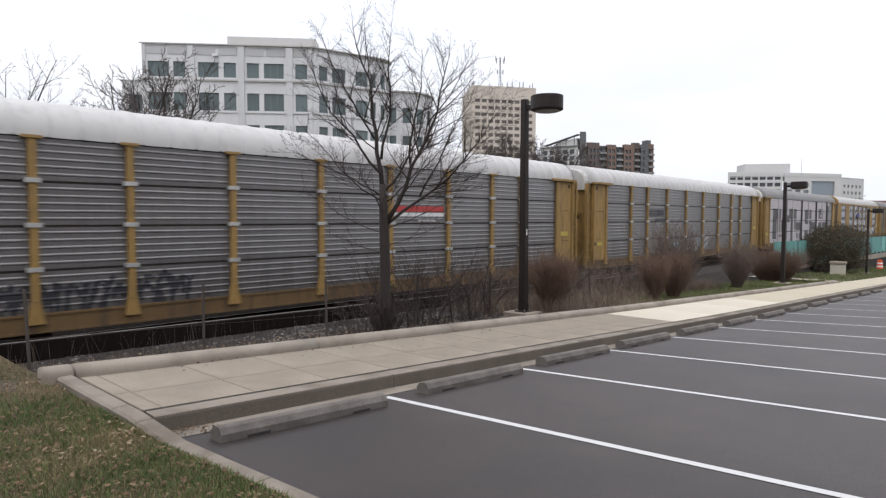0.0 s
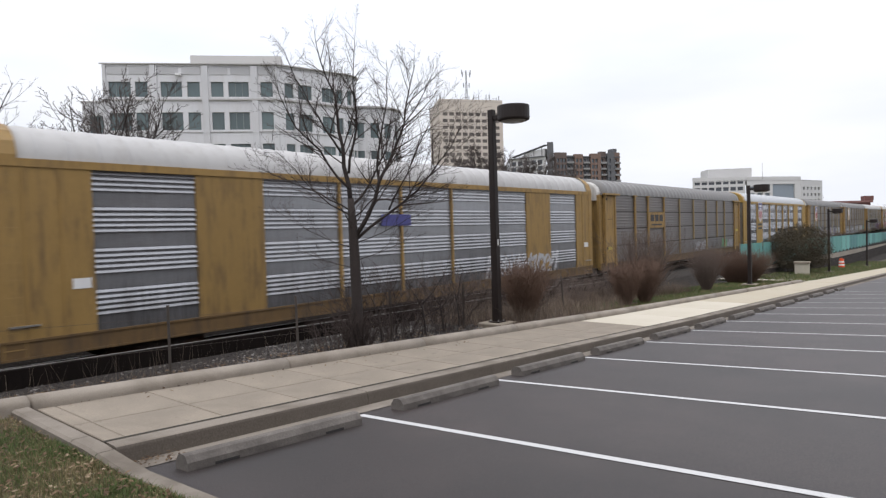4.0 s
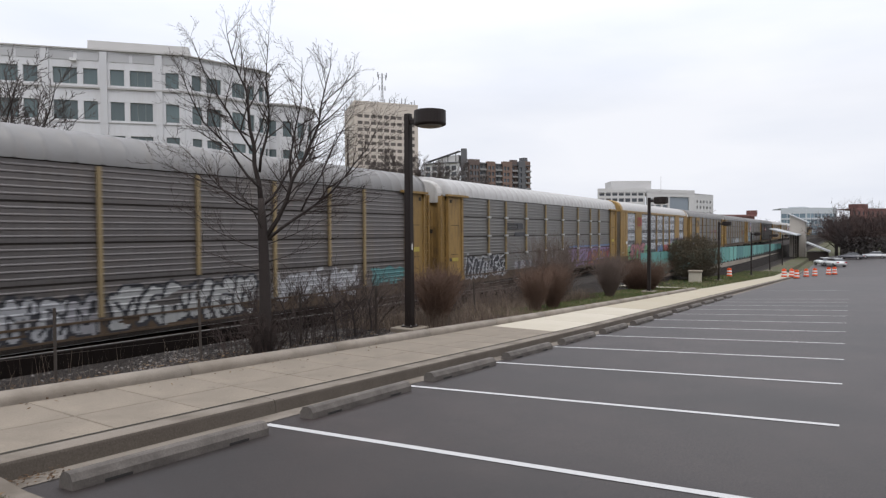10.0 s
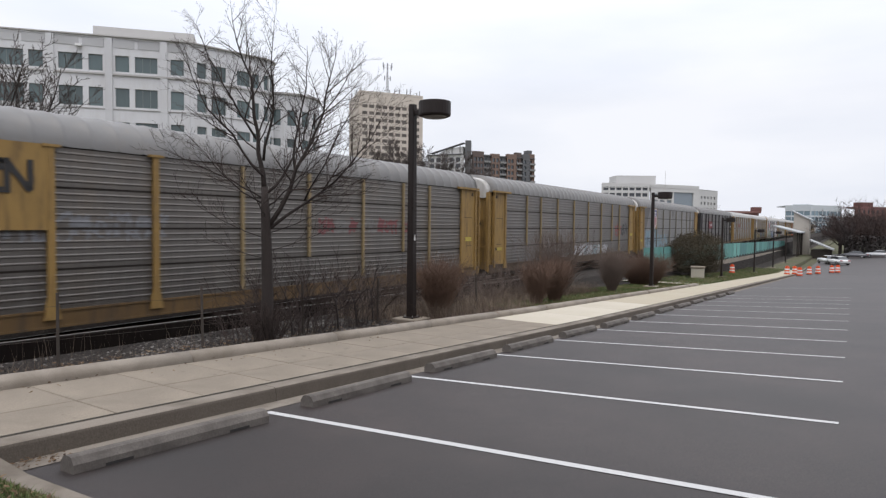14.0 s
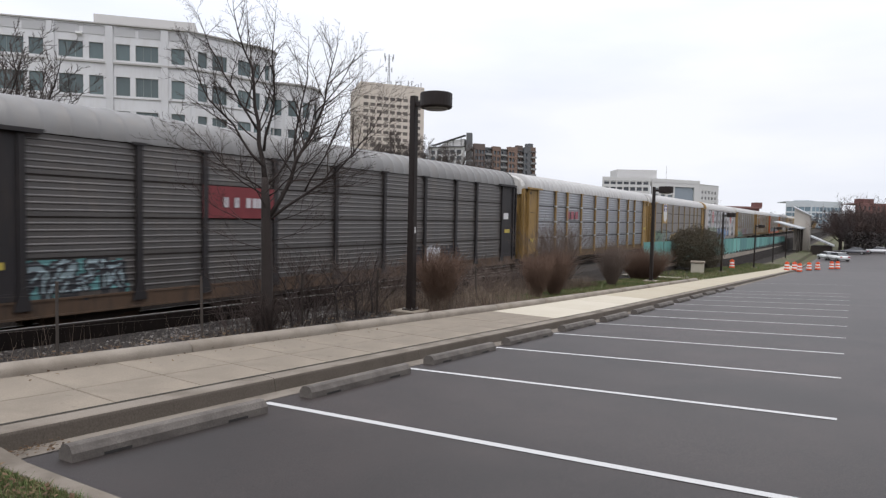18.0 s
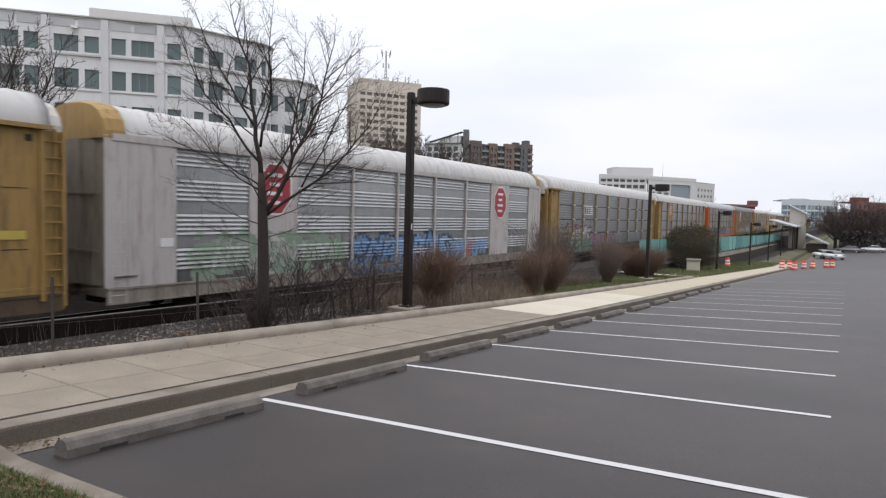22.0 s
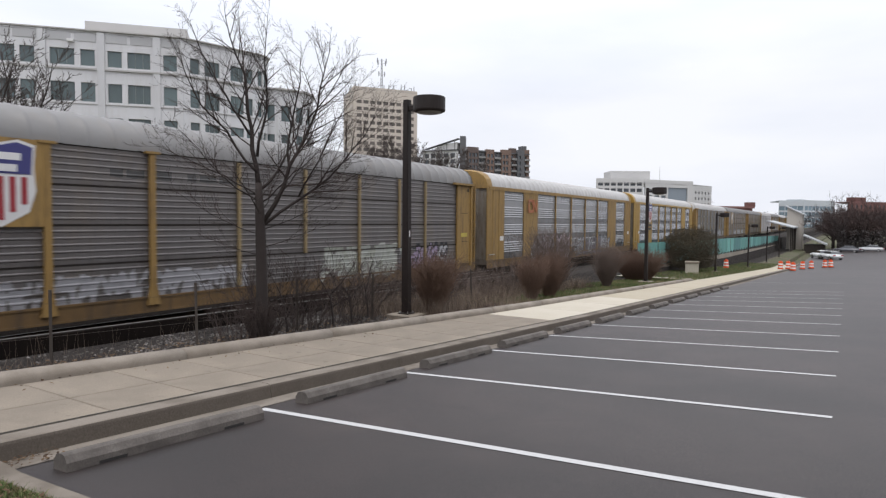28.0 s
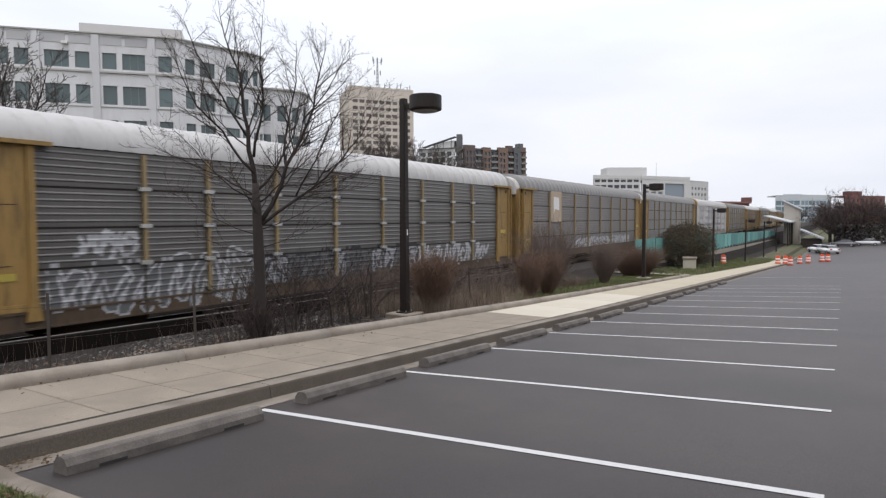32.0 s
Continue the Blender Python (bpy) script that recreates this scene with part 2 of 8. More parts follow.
def ground_mat():
    n = Nodes("bare_ground")
    o = n.tc.outputs["Object"]
    fine = n.noise(o, 26, 6, 0.8)
    big = n.noise(o, 0.5, 5, 0.65, 0.3)
    dirt = n.ramp(fine, [(0.3, (0.05, 0.04, 0.03)), (0.55, (0.11, 0.09, 0.07)), (0.8, (0.22, 0.19, 0.16))])
    grass = n.ramp(fine, [(0.3, (0.035, 0.045, 0.018)), (0.6, (0.09, 0.105, 0.045)), (0.85, (0.20, 0.18, 0.09))])
    gravel = n.ramp(fine, [(0.4, (0.010, 0.008, 0.007)), (0.55, (0.034, 0.028, 0.024)), (0.78, (0.14, 0.125, 0.115))])
    sep = n.add("ShaderNodeSeparateXYZ")
    n.link(o, sep.inputs[0])
    wob = n.math("ADD", sep.outputs[0], n.math("MULTIPLY", big, 2.2))
    bed = n.ramp(n.math("MULTIPLY_ADD", wob, 0.1, 2.0), [(0.0, (0, 0, 0)), (0.2, (1, 1, 1)), (1.53, (1, 1, 1)), (1.0, (1, 1, 1))])
    edge = n.math("MAXIMUM", n.math("MINIMUM", n.math("MULTIPLY_ADD", sep.outputs[1], -0.28, 0.9), -2.1), -4.4)
    near = n.math("LESS_THAN", wob, edge)
    far = n.math("GREATER_THAN", wob, -14.2)
    col = n.mix(n.ramp(big, [(0.42, (0, 0, 0)), (0.58, (1, 1, 1))]), grass, dirt)
    col = n.mix(n.math("MULTIPLY", near, far), col, gravel)
    n.bump(fine, 0.9, 0.05)
    MATS["bare_ground"] = n.done(col, 0.95, 0.0, 0.2)


ground_mat()


# ---- builders ----
def mesh_of(bm, name="mesh", smooth_shade=False):
    me = bpy.data.meshes.new(name)
    bm.to_mesh(me)
    bm.free()
    if smooth_shade:
        me.polygons.foreach_set("use_smooth", [True] * len(me.polygons))
    me.materials.append(None)
    return me


def part(name, data, material, parent=None, label="", at=None):
    """ONE mesh object; data is a bmesh or a shared mesh."""
    if isinstance(data, bmesh.types.BMesh):
        data = mesh_of(data, name)
    ob = new(name, data)
    if not data.materials:
        data.materials.append(None)
    ob.material_slots[0].link = "OBJECT"
    ob.material_slots[0].material = material
    if parent:
        ob.parent = parent
    if at is not None:
        ob.matrix_basis = at
    if label:
        ob["label"] = label
    return ob


def empty(name, m, label, category, group=""):
    ob = new(name)
    ob.empty_display_size = 0.2
    ob.matrix_basis = m
    return tagged(ob, label, category, group)


def box(bm, x0, x1, y0, y1, z0, z1, bevel=0.0):
    v = [bm.verts.new((x, y, z)) for x in (x0, x1) for y in (y0, y1) for z in (z0, z1)]
    fs = [bm.faces.new([v[i] for i in f]) for f in ((0, 1, 3, 2), (4, 6, 7, 5), (0, 4, 5, 1), (2, 3, 7, 6), (0, 2, 6, 4), (1, 5, 7, 3))]
    if bevel:
        edges = list({e for f in fs for e in f.edges})
        bmesh.ops.bevel(bm, geom=edges, offset=bevel, segments=1, affect="EDGES")
    return bm


def boxm(x0, x1, y0, y1, z0, z1, bevel=0.0):
    return box(bmesh.new(), x0, x1, y0, y1, z0, z1, bevel)


def extrude(bm, profile, axis, a, b, close=True):
    """A closed profile of (u, w) pairs run along an axis from a to b; for axis y the pairs are x, z; for z: x, y; for x: y, z."""
    def at(u, w, s):
        return {"y": (u, s, w), "z": (u, w, s), "x": (s, u, w)}[axis]
    A = [bm.verts.new(at(u, w, a)) for u, w in profile]
    B = [bm.verts.new(at(u, w, b)) for u, w in profile]
    k = len(profile)
    for i in range(k if close else k - 1):
        j = (i + 1) % k
        bm.faces.new((A[i], A[j], B[j], B[i]))
    if close:
        bm.faces.new(A[::-1])
        bm.faces.new(B)
    bmesh.ops.recalc_face_normals(bm, faces=bm.faces)
    return bm


def tube(bm, pts, radii, sides=6):
    """A tapered tube through points."""
    rings = []
    for i, p in enumerate(pts):
        p = Vector(p)
        d = (Vector(pts[min(i + 1, len(pts) - 1)]) - Vector(pts[max(i - 1, 0)])).normalized()
        u = d.orthogonal().normalized()
        w = d.cross(u)
        rings.append([bm.verts.new(p + radii[i] * (math.cos(a) * u + math.sin(a) * w)) for a in (2 * math.pi * k / sides for k in range(sides))])
    for r0, r1 in zip(rings, rings[1:]):
        best = min(range(sides), key=lambda s: sum((r0[k].co - r1[(k + s) % sides].co).length for k in range(sides)))
        for k in range(sides):
            bm.faces.new((r0[k], r0[(k + 1) % sides], r1[(k + 1 + best) % sides], r1[(k + best) % sides]))
    if sides > 3:
        bm.faces.new(rings[-1])
        bm.faces.new(rings[0][::-1])
    return bm


def sheet(xs, ys, fz):
    bm = bmesh.new()
    vs = [[bm.verts.new((x, y, fz(x, y))) for y in ys] for x in xs]
    for i in range(len(xs) - 1):
        for j in range(len(ys) - 1):
            bm.faces.new((vs[i][j], vs[i + 1][j], vs[i + 1][j + 1], vs[i][j + 1]))
    return bm


def steps(*spans):
    """Rising positions from spans of (start, end, step)."""
    out = []
    for a, b, s in spans:
        out += [a + s * i for i in range(int(round((b - a) / s)))]
    return out + [spans[-1][1]]


# ---- ground, car park, pavement ----
gx = steps((-1500, -300, 150), (-300, -60, 40), (-60, -20, 5), (-20, -8.2, 0.85), (-8.2, -2.7, 0.5), (-2.7, -2.3, 0.2), (-2.3, 30, 1.9), (30, 120, 15), (120, 1500, 140))
gy = steps((-800, -60, 100), (-60, -10, 5), (-10, 46, 1.0), (46, 130, 3.0), (130, 330, 20), (330, 2400, 180))
ground = part("ground", sheet(gx, gy, land), MATS["bare_ground"])
tagged(ground, "bare winter ground with gravel, dirt and thin grass", "ground", kind="structure")

ly = steps((-2.62, 12, 0.73), (12, 176, 4.1))
car_park = part("car_park", sheet(steps((-0.32, 8, 0.8), (8, 44, 4.0)), ly, lot), MATS["asphalt"])
tagged(car_park, "dark grey asphalt car park, worn and slightly patched", "car park", kind="structure")

WALK_OUT = -0.60
END = -2.6


def slab_mesh(x0, x1, ln, y):
    """One slab with softened edges, laid on the slope."""
    bm = bmesh.new()
    g, e, h = 0.006, 0.008, 0.022
    ring = lambda i, z: [bm.verts.new((a, b, z + fall(y + b))) for a, b in ((x0 + i, i), (x1 - i, i), (x1 - i, ln - i), (x0 + i, ln - i))]
    low, mid, top = ring(g, -0.03), ring(g, h - e), ring(g + e, h)
    for r0, r1 in ((low, mid), (mid, top)):
        for k in range(4):
            bm.faces.new((r0[k], r0[(k + 1) % 4], r1[(k + 1) % 4], r1[k]))
    bm.faces.new(top)
    return bm


def slab_row():
    root = empty("pavement", pose(0, 0, 0), "pale concrete pavement of jointed slabs beside the car park", "pavement")
    root["kind"] = "structure"
    dark = grit("joint_dirt", [(0.3, (0.022, 0.019, 0.015)), (0.7, (0.05, 0.043, 0.034))], 60, 0.3, 0.004, 0.95)
    part("paving_bed", sheet([-2.47, -0.5], steps((END, 12, 0.8), (12, 100, 4)), lambda x, y: fall(y) + 0.128), dark, root)
    tan = grit("tan_concrete", [(0.3, (0.33, 0.29, 0.22)), (0.7, (0.43, 0.385, 0.30))], 60, 0.2, 0.003, 0.88, (0.5, (0.36, 0.31, 0.23), 0.5))
    part("joint_filler", sheet([-0.622, -0.57], steps((END, 12, 0.8), (12, 100, 4)), lambda x, y: fall(y) + 0.1545), dark, root, "dark filler strip")
    y = -2.58
    cuts = [-2.58, -2.39] + [-1.36 + 1.02 * i for i in range(11)] + [9.86, 12.6, 15.6, 18.6] + [18.6 + 4.5 * i for i in range(1, 18)]
    for y, y1 in zip(cuts, cuts[1:]):
        ln = y1 - y
        m = CONCRETE if y < 9.5 else PALE if y < 18.5 else tan
        xs = (-2.45, -1.42, WALK_OUT) if y < 9.5 else (-2.45, WALK_OUT)
        for a, b in zip(xs, xs[1:]):
            part("slab", slab_mesh(a, b, ln, y), m, root, "", pose(0, y, 0.128 + random.uniform(-0.003, 0.003)))
    return root


slab_row()


def kerb_run():
    """The outer kerb with its face, in lengths with open joints."""
    root = empty("kerb", pose(0, 0, 0), "weathered concrete kerb along the edge of the car park", "kerb")
    root["kind"] = "structure"
    y = END + 0.02
    i = 0
    while y < 98:
        ln = 3.05 if y < 40 else 9.0
        bm, face = bmesh.new(), bmesh.new()
        n = 4
        prof = [(-0.575, -0.2), (-0.575, 0.146), (-0.568, 0.152), (-0.385, 0.15), (-0.362, 0.142), (-0.352, 0.12), (-0.30, -0.2)]
        for q in range(n):
            a, b = y + ln * q / n, y + ln * (q + 1) / n
            if q == n - 1:
                b -= 0.012
            A = [bm.verts.new((u, a, w + fall(a))) for u, w in prof]
            B = [bm.verts.new((u, b, w + fall(b))) for u, w in prof]
            for k in range(4):
                bm.faces.new((A[k], A[k + 1], B[k + 1], B[k]))
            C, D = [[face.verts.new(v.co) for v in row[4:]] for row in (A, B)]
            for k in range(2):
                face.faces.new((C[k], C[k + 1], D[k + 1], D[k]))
            if q == 0:
                bm.faces.new(A[::-1])
            if q == n - 1:
                bm.faces.new(B)
        stone = part("kerb_stone", bm, KERB, root)
        part("kerb_face", face, FACE, stone, "kerb face coloured darker for shade and dirt")
        y += ln


kerb_run()


def back_kerb():
    """The rounded raised kerb behind the pavement."""
    root = empty("back_kerb", pose(0, 0, 0), "rounded raised concrete kerb behind the pavement, cracked in places", "kerb")
    root["kind"] = "structure"
    prof = [(-0.15, -0.3), (-0.15, 0.20)] + [(0.15 * -math.cos(a), 0.20 + 0.09 * math.sin(a)) for a in (0.4, 0.8, 1.2, 1.6, 2.0, 2.4, 2.8)] + [(0.15, 0.18), (0.15, -0.3)]
    cuts = [-2.95, -2.62, 0.82, 3.9, 7.0, 10.2, 13.4, 17, 21, 25, 29, 33.5, 36.2]
    for a, b in zip(cuts, cuts[1:]):
        bm = bmesh.new()
        q = [a + 0.018 + (b - a - 0.034) * i / 3 for i in range(4)]
        rings = [[bm.verts.new((-2.6 + u, y, w + fall(y) + 0.0)) for u, w in prof] for y in q]
        for r0, r1 in zip(rings, rings[1:]):
            for k in range(len(prof) - 1):
                bm.faces.new((r0[k], r0[k + 1], r1[k + 1], r1[k]))
        bm.faces.new(rings[0][::-1])
        bm.faces.new(rings[-1])
        part("kerb_length", mesh_of(bm, "kerb_length", True), BACKKERB, root)


back_kerb()


def border_kerb():
    root = empty("border_kerb", pose(0, 0, 0), "concrete border kerb between the lawn and the car park", "kerb")
    root["kind"] = "structure"
    x = -2.5
    for ln in (1.75, 0.55, 2.0, 2.4, 2.4, 2.4, 3.0, 3.0, 3.0, 3.0, 3.0):
        bm = bmesh.new()
        prof = [(-0.10, -0.3), (-0.10, 0.17), (-0.07, 0.19), (0.06, 0.19), (0.09, 0.16), (0.10, -0.3)]
        n = 3
        for q in range(n):
            a, b = x + ln * q / n, x + ln * (q + 1) / n - (0.012 if q == n - 1 else 0)
            za, zb = (fall(-2.7) + (0 if v < -0.3 else (lot(v, -2.7) - fall(-2.7) - 0.08 * smooth(-0.3, 0.6, v))) for v in (a, b))
            A = [bm.verts.new((a, -2.72 + u, w + za)) for u, w in prof]
            B = [bm.verts.new((b, -2.72 + u, w + zb)) for u, w in prof]
            for k in range(len(prof) - 1):
                bm.faces.new((A[k], B[k], B[k + 1], A[k + 1]))
            if q == 0:
                bm.faces.new(A)
            if q == n - 1:
                bm.faces.new(B[::-1])
        bmesh.ops.recalc_face_normals(bm, faces=bm.faces)
        part("kerb_length", bm, KERB, root)
        x += ln


border_kerb()


gutter = part("gutter", sheet([-0.33, -0.18, -0.04], steps((END + 0.1, 12, 0.73), (12, 96, 4.0)), lambda x, y: lot(x, y) + 0.006), KERB)
tagged(gutter, "narrow concrete gutter strip below the kerb", "gutter", kind="structure")


def stall_lines():
    for i in (*range(12), 15):
        y = 2.74 * i
        bm = sheet(steps((0.02, 5.44, 0.542)), [y - 0.05, y + 0.05], lambda x, yy: lot(x, yy) + 0.005)
        tagged(part("stall_line", bm, LINE), "white painted stall line on asphalt", "line", "stall lines", "structure")


stall_lines()


def wheel_stops():
    prof = [(-0.10, 0.0), (-0.10, 0.07), (-0.06, 0.125), (-0.03, 0.135), (0.03, 0.135), (0.06, 0.125), (0.10, 0.07), (0.10, 0.0)]
    bm = bmesh.new()
    extrude(bm, prof, "y", -1.0, 1.0)
    # drain notches, drawn as solid dark blocks in place of their inner shade
    me = mesh_of(bm, "wheel_stop")
    slot = boxm(0.085, 0.104, -0.12, 0.12, 0.0, 0.026)
    slot_me = mesh_of(slot, "drain_slot")
    dark = paint("slot_shade", (0.03, 0.028, 0.026), 0.95)
    for i in range(13):
        y0, y1 = 2.74 * i - 2.36, 2.74 * i - 0.22
        ym = (y0 + y1) / 2 + random.uniform(-0.03, 0.03)
        x = (0.30, 0.19, 0.06)[i] if i < 3 else 0.02 + random.uniform(-0.03, 0.03)
        tilt = math.degrees(math.atan((fall(y1) - fall(y0)) / (y1 - y0)))
        m = pose(x, ym, lot(x, ym) + 0.0, tilt, -math.degrees(math.atan(CROSS)), random.uniform(-1.0, 1.0))
        st = part("wheel_stop", me, STOP, None, "", m)
        tagged(st, "grey weathered concrete wheel stop on the asphalt", "wheel stop", "wheel stops")
        for s in (-0.62, 0.62):
            part("drain_slot", slot_me, dark, st, "dark block for the shade in a drain slot", pose(0, s, 0))


wheel_stops()


def unseen_wall():
    """An unseen block added behind the camera to darken reflections and block low sky."""
    brick = paint("unseen_wall_brown", (0.12, 0.085, 0.07), 0.85, 0, 0.2, 0.6)
    wall = part("wall_rear", boxm(30.0, 42.0, -45.0, 34.0, -3.0, 12.5, 0.05), brick)
    tagged(wall, "plain brown wall added out of view to darken reflections", "wall", kind="structure")


unseen_wall()


# ---- the train ----
POSTS = [-11.95, -9.1, -7.05, -4.35, -1.4, 1.5, 4.45, 7.1, 9.1, 11.95]
EDGES = [-11.7, -9.1, -7.0, -4.1, -1.2, 1.7, 4.55, 7.2, 9.35, 12.0]
TIERS = [0.95, 1.93, 2.91, 3.89, 4.87]
SHARED = {}


def rib_panel(width, height, ribs, flat, deep=0.036):
    """A ribbed sheet-metal panel in the y-z plane that faces +x; the lower share 'flat' is smooth."""
    key = ("rib", round(width, 2), round(height, 2), ribs, flat, deep)
    if key in SHARED:
        return SHARED[key]
    prof = [(0.0, 0.0)]
    z0 = height * flat
    pitch = (height - z0) / ribs
    for i in range(ribs):
        z = z0 + pitch * i
        prof += [(0.0, z + 0.10 * pitch), (deep, z + 0.20 * pitch), (deep, z + 0.34 * pitch), (0.0, z + 0.34 * pitch + 1.75 * deep)]
    prof.append((0.0, height))
    bm = bmesh.new()
    A = [bm.verts.new((x, -width / 2, z)) for x, z in prof]
    B = [bm.verts.new((x, width / 2, z)) for x, z in prof]
    for i in range(len(prof) - 1):
        bm.faces.new((A[i], B[i], B[i + 1], A[i + 1]))
    SHARED[key] = mesh_of(bm, "side_panel")
    return SHARED[key]


def shared(key, build):
    if key not in SHARED:
        SHARED[key] = mesh_of(build(), key)
    return SHARED[key]


def roof_mesh(length, ribs=True):
    prof = [(1.57, 4.84), (1.56, 5.0), (1.47, 5.28), (1.26, 5.52), (0.95, 5.68), (0.5, 5.77), (0.0, 5.80), (-0.5, 5.77), (-0.95, 5.68), (-1.26, 5.52), (-1.47, 5.28), (-1.56, 5.0), (-1.57, 4.84)]
    bm = bmesh.new()
    ys = []
    y = -length / 2
    while y < length / 2 - 0.05:
        ys += [(y, 0.0), (y + 0.56, 0.0), (y + 0.58, 0.018), (y + 0.64, 0.018), (y + 0.66, 0.0)]
        y += 0.68
    ys.append((length / 2, 0.0))
    ys = [(min(v, length / 2), o) for v, o in ys]
    rings = [[bm.verts.new((x * (1 + o / 1.6), v, z + o)) for x, z in prof] for v, o in ys]
    for r0, r1 in zip(rings, rings[1:]):
        for k in range(len(prof) - 1):
            bm.faces.new((r0[k], r0[k + 1], r1[k + 1], r1[k]))
    bm.faces.new(rings[0])
    bm.faces.new(rings[-1][::-1])
    bmesh.ops.remove_doubles(bm, verts=bm.verts, dist=0.0005)
    bmesh.ops.recalc_face_normals(bm, faces=bm.faces)
    return bm


def bogie_mesh():
    bm = bmesh.new()
    for s in (-1.02, 1.02):
        extrude(bm, [(-1.15, 0.38), (-1.15, 0.56), (-0.5, 0.72), (0.5, 0.72), (1.15, 0.56), (1.15, 0.38), (0.72, 0.34), (0.35, 0.22), (-0.35, 0.22), (-0.72, 0.34)], "x", s - 0.08, s + 0.08)
        for q in (-0.18, 0.0, 0.18):
            tube(bm, [(s, q, 0.26), (s, q, 0.56)], [0.07, 0.07], 6)
    box(bm, -1.0, 1.0, -0.2, 0.2, 0.3, 0.6)
    return bm


def wheel_mesh():
    bm = bmesh.new()
    tube(bm, [(-0.07, 0, 0), (0.07, 0, 0)], [0.42, 0.42], 20)
    tube(bm, [(-0.09, 0, 0), (-0.07, 0, 0)], [0.46, 0.45], 20)
    tube(bm, [(0.07, 0, 0), (0.12, 0, 0)], [0.14, 0.12], 10)
    return bm


def ladder_mesh():
    bm = bmesh.new()
    for y in (-0.22, 0.22):
        box(bm, 0.0, 0.05, y - 0.02, y + 0.02, 0.55, 4.6)
    z = 0.75
    while z < 4.6:
        tube(bm, [(0.035, -0.22, z), (0.035, 0.22, z)], [0.016, 0.016], 5)
        z += 0.38
    return bm


def post_mesh(low=0.72):
    """A stake-side post: a channel with a flared foot and a cap."""
    bm = bmesh.new()
    box(bm, 0.0, 0.085, -0.085, 0.085, 1.2, 4.87)
    v = [bm.verts.new(p) for p in ((0.10, -0.085, 1.25), (0.10, 0.085, 1.25), (0.10, 0.19, low), (0.10, -0.19, low), (0.0, -0.085, 1.25), (0.0, 0.085, 1.25), (0.0, 0.19, low), (0.0, -0.19, low))]
    for f in ((0, 3, 2, 1), (0, 4, 7, 3), (1, 2, 6, 5), (3, 7, 6, 2), (0, 1, 5, 4)):
        bm.faces.new([v[i] for i in f])
    box(bm, 0.0, 0.12, -0.2, 0.2, 4.80, 4.865)
    return bm


def thin_post_mesh():
    return boxm(0.0, 0.075, -0.05, 0.05, 0.95, 4.87)


def clip_mesh():
    return boxm(0.0, 0.11, -0.16, 0.16, -0.05, 0.05)


def sill_mesh():
    """The wagon's side girder, a deep channel, with bolsters."""
    bm = bmesh.new()
    extrude(bm, [(0.0, 0.52), (0.05, 0.52), (0.05, 0.57), (0.025, 0.57), (0.025, 0.90), (0.05, 0.90), (0.05, 0.955), (0.0, 0.955)], "y", -13.7, 13.7)
    return bm


def under_mesh():
    bm = bmesh.new()
    box(bm, -1.5, 1.5, -13.6, 13.6, 0.80, 0.94)
    box(bm, -0.35, 0.35, -13.2, 13.2, 0.42, 0.80)
    for y in (-6, -2, 2, 6):
        box(bm, -1.45, 1.45, y - 0.12, y + 0.12, 0.6, 0.8)
    box(bm, 0.5, 1.1, -1.1, 1.1, 0.42, 0.78)
    return bm


def end_door_mesh():
    """A folding end door of tall pleats, in the x-z plane facing +y."""
    bm = bmesh.new()
    xs = [-1.42, -1.0, -0.95, -0.5, -0.45, -0.02, 0.02, 0.45, 0.5, 0.95, 1.0, 1.42]
    dep = [0.0, 0.05, 0.09, 0.09, 0.12, 0.12, 0.12, 0.12, 0.09, 0.09, 0.05, 0.0]
    A = [bm.verts.new((x, d, 1.0)) for x, d in zip(xs, dep)]
    B = [bm.verts.new((x, d, 4.82)) for x, d in zip(xs, dep)]
    for i in range(len(xs) - 1):
        bm.faces.new((A[i + 1], A[i], B[i], B[i + 1]))
    return bm


def end_side(root, fr, s):
    """The side beside an end door: a flat sheet between a post and a stile, then a set-back ladder bay at the corner."""
    def piece(name, x0, x1, y0, y1, z0, z1, material=fr, label=""):
        lo, hi = (y0, y1) if s > 0 else (-y1, -y0)
        part(name, shared(f"{name}_{s}_{y0}_{z0}", lambda: boxm(x0, x1, lo, hi, z0, z1)), material, root, label, pose(HALF, 0, 0))
    piece("end_side_sheet", -0.02, 0.03, 12.0, 13.22, 0.95, 4.80)
    piece("stile", -0.02, 0.10, 13.2, 13.3, 0.8, 4.80)
    piece("corner_sheet", -0.16, -0.09, 13.28, 13.78, 0.62, 4.80)
    piece("corner_post", -0.16, 0.0, 13.74, 13.82, 0.62, 4.80)
    piece("kick_strip", 0.03, 0.055, 12.12, 13.1, 0.97, 1.14)
    piece("seam", 0.03, 0.036, 12.25, 12.95, 3.42, 3.44, P_SEAM, "dark seam")
    piece("seam", 0.03, 0.036, 12.4, 12.95, 2.02, 2.04, P_SEAM, "dark seam")
    piece("latch_slot", 0.03, 0.036, 12.9, 13.06, 4.5, 4.66, P_SEAM, "dark latch opening")
    piece("eave_bracket", 0.035, 0.18, 11.5, 13.45, 4.80, 4.90)


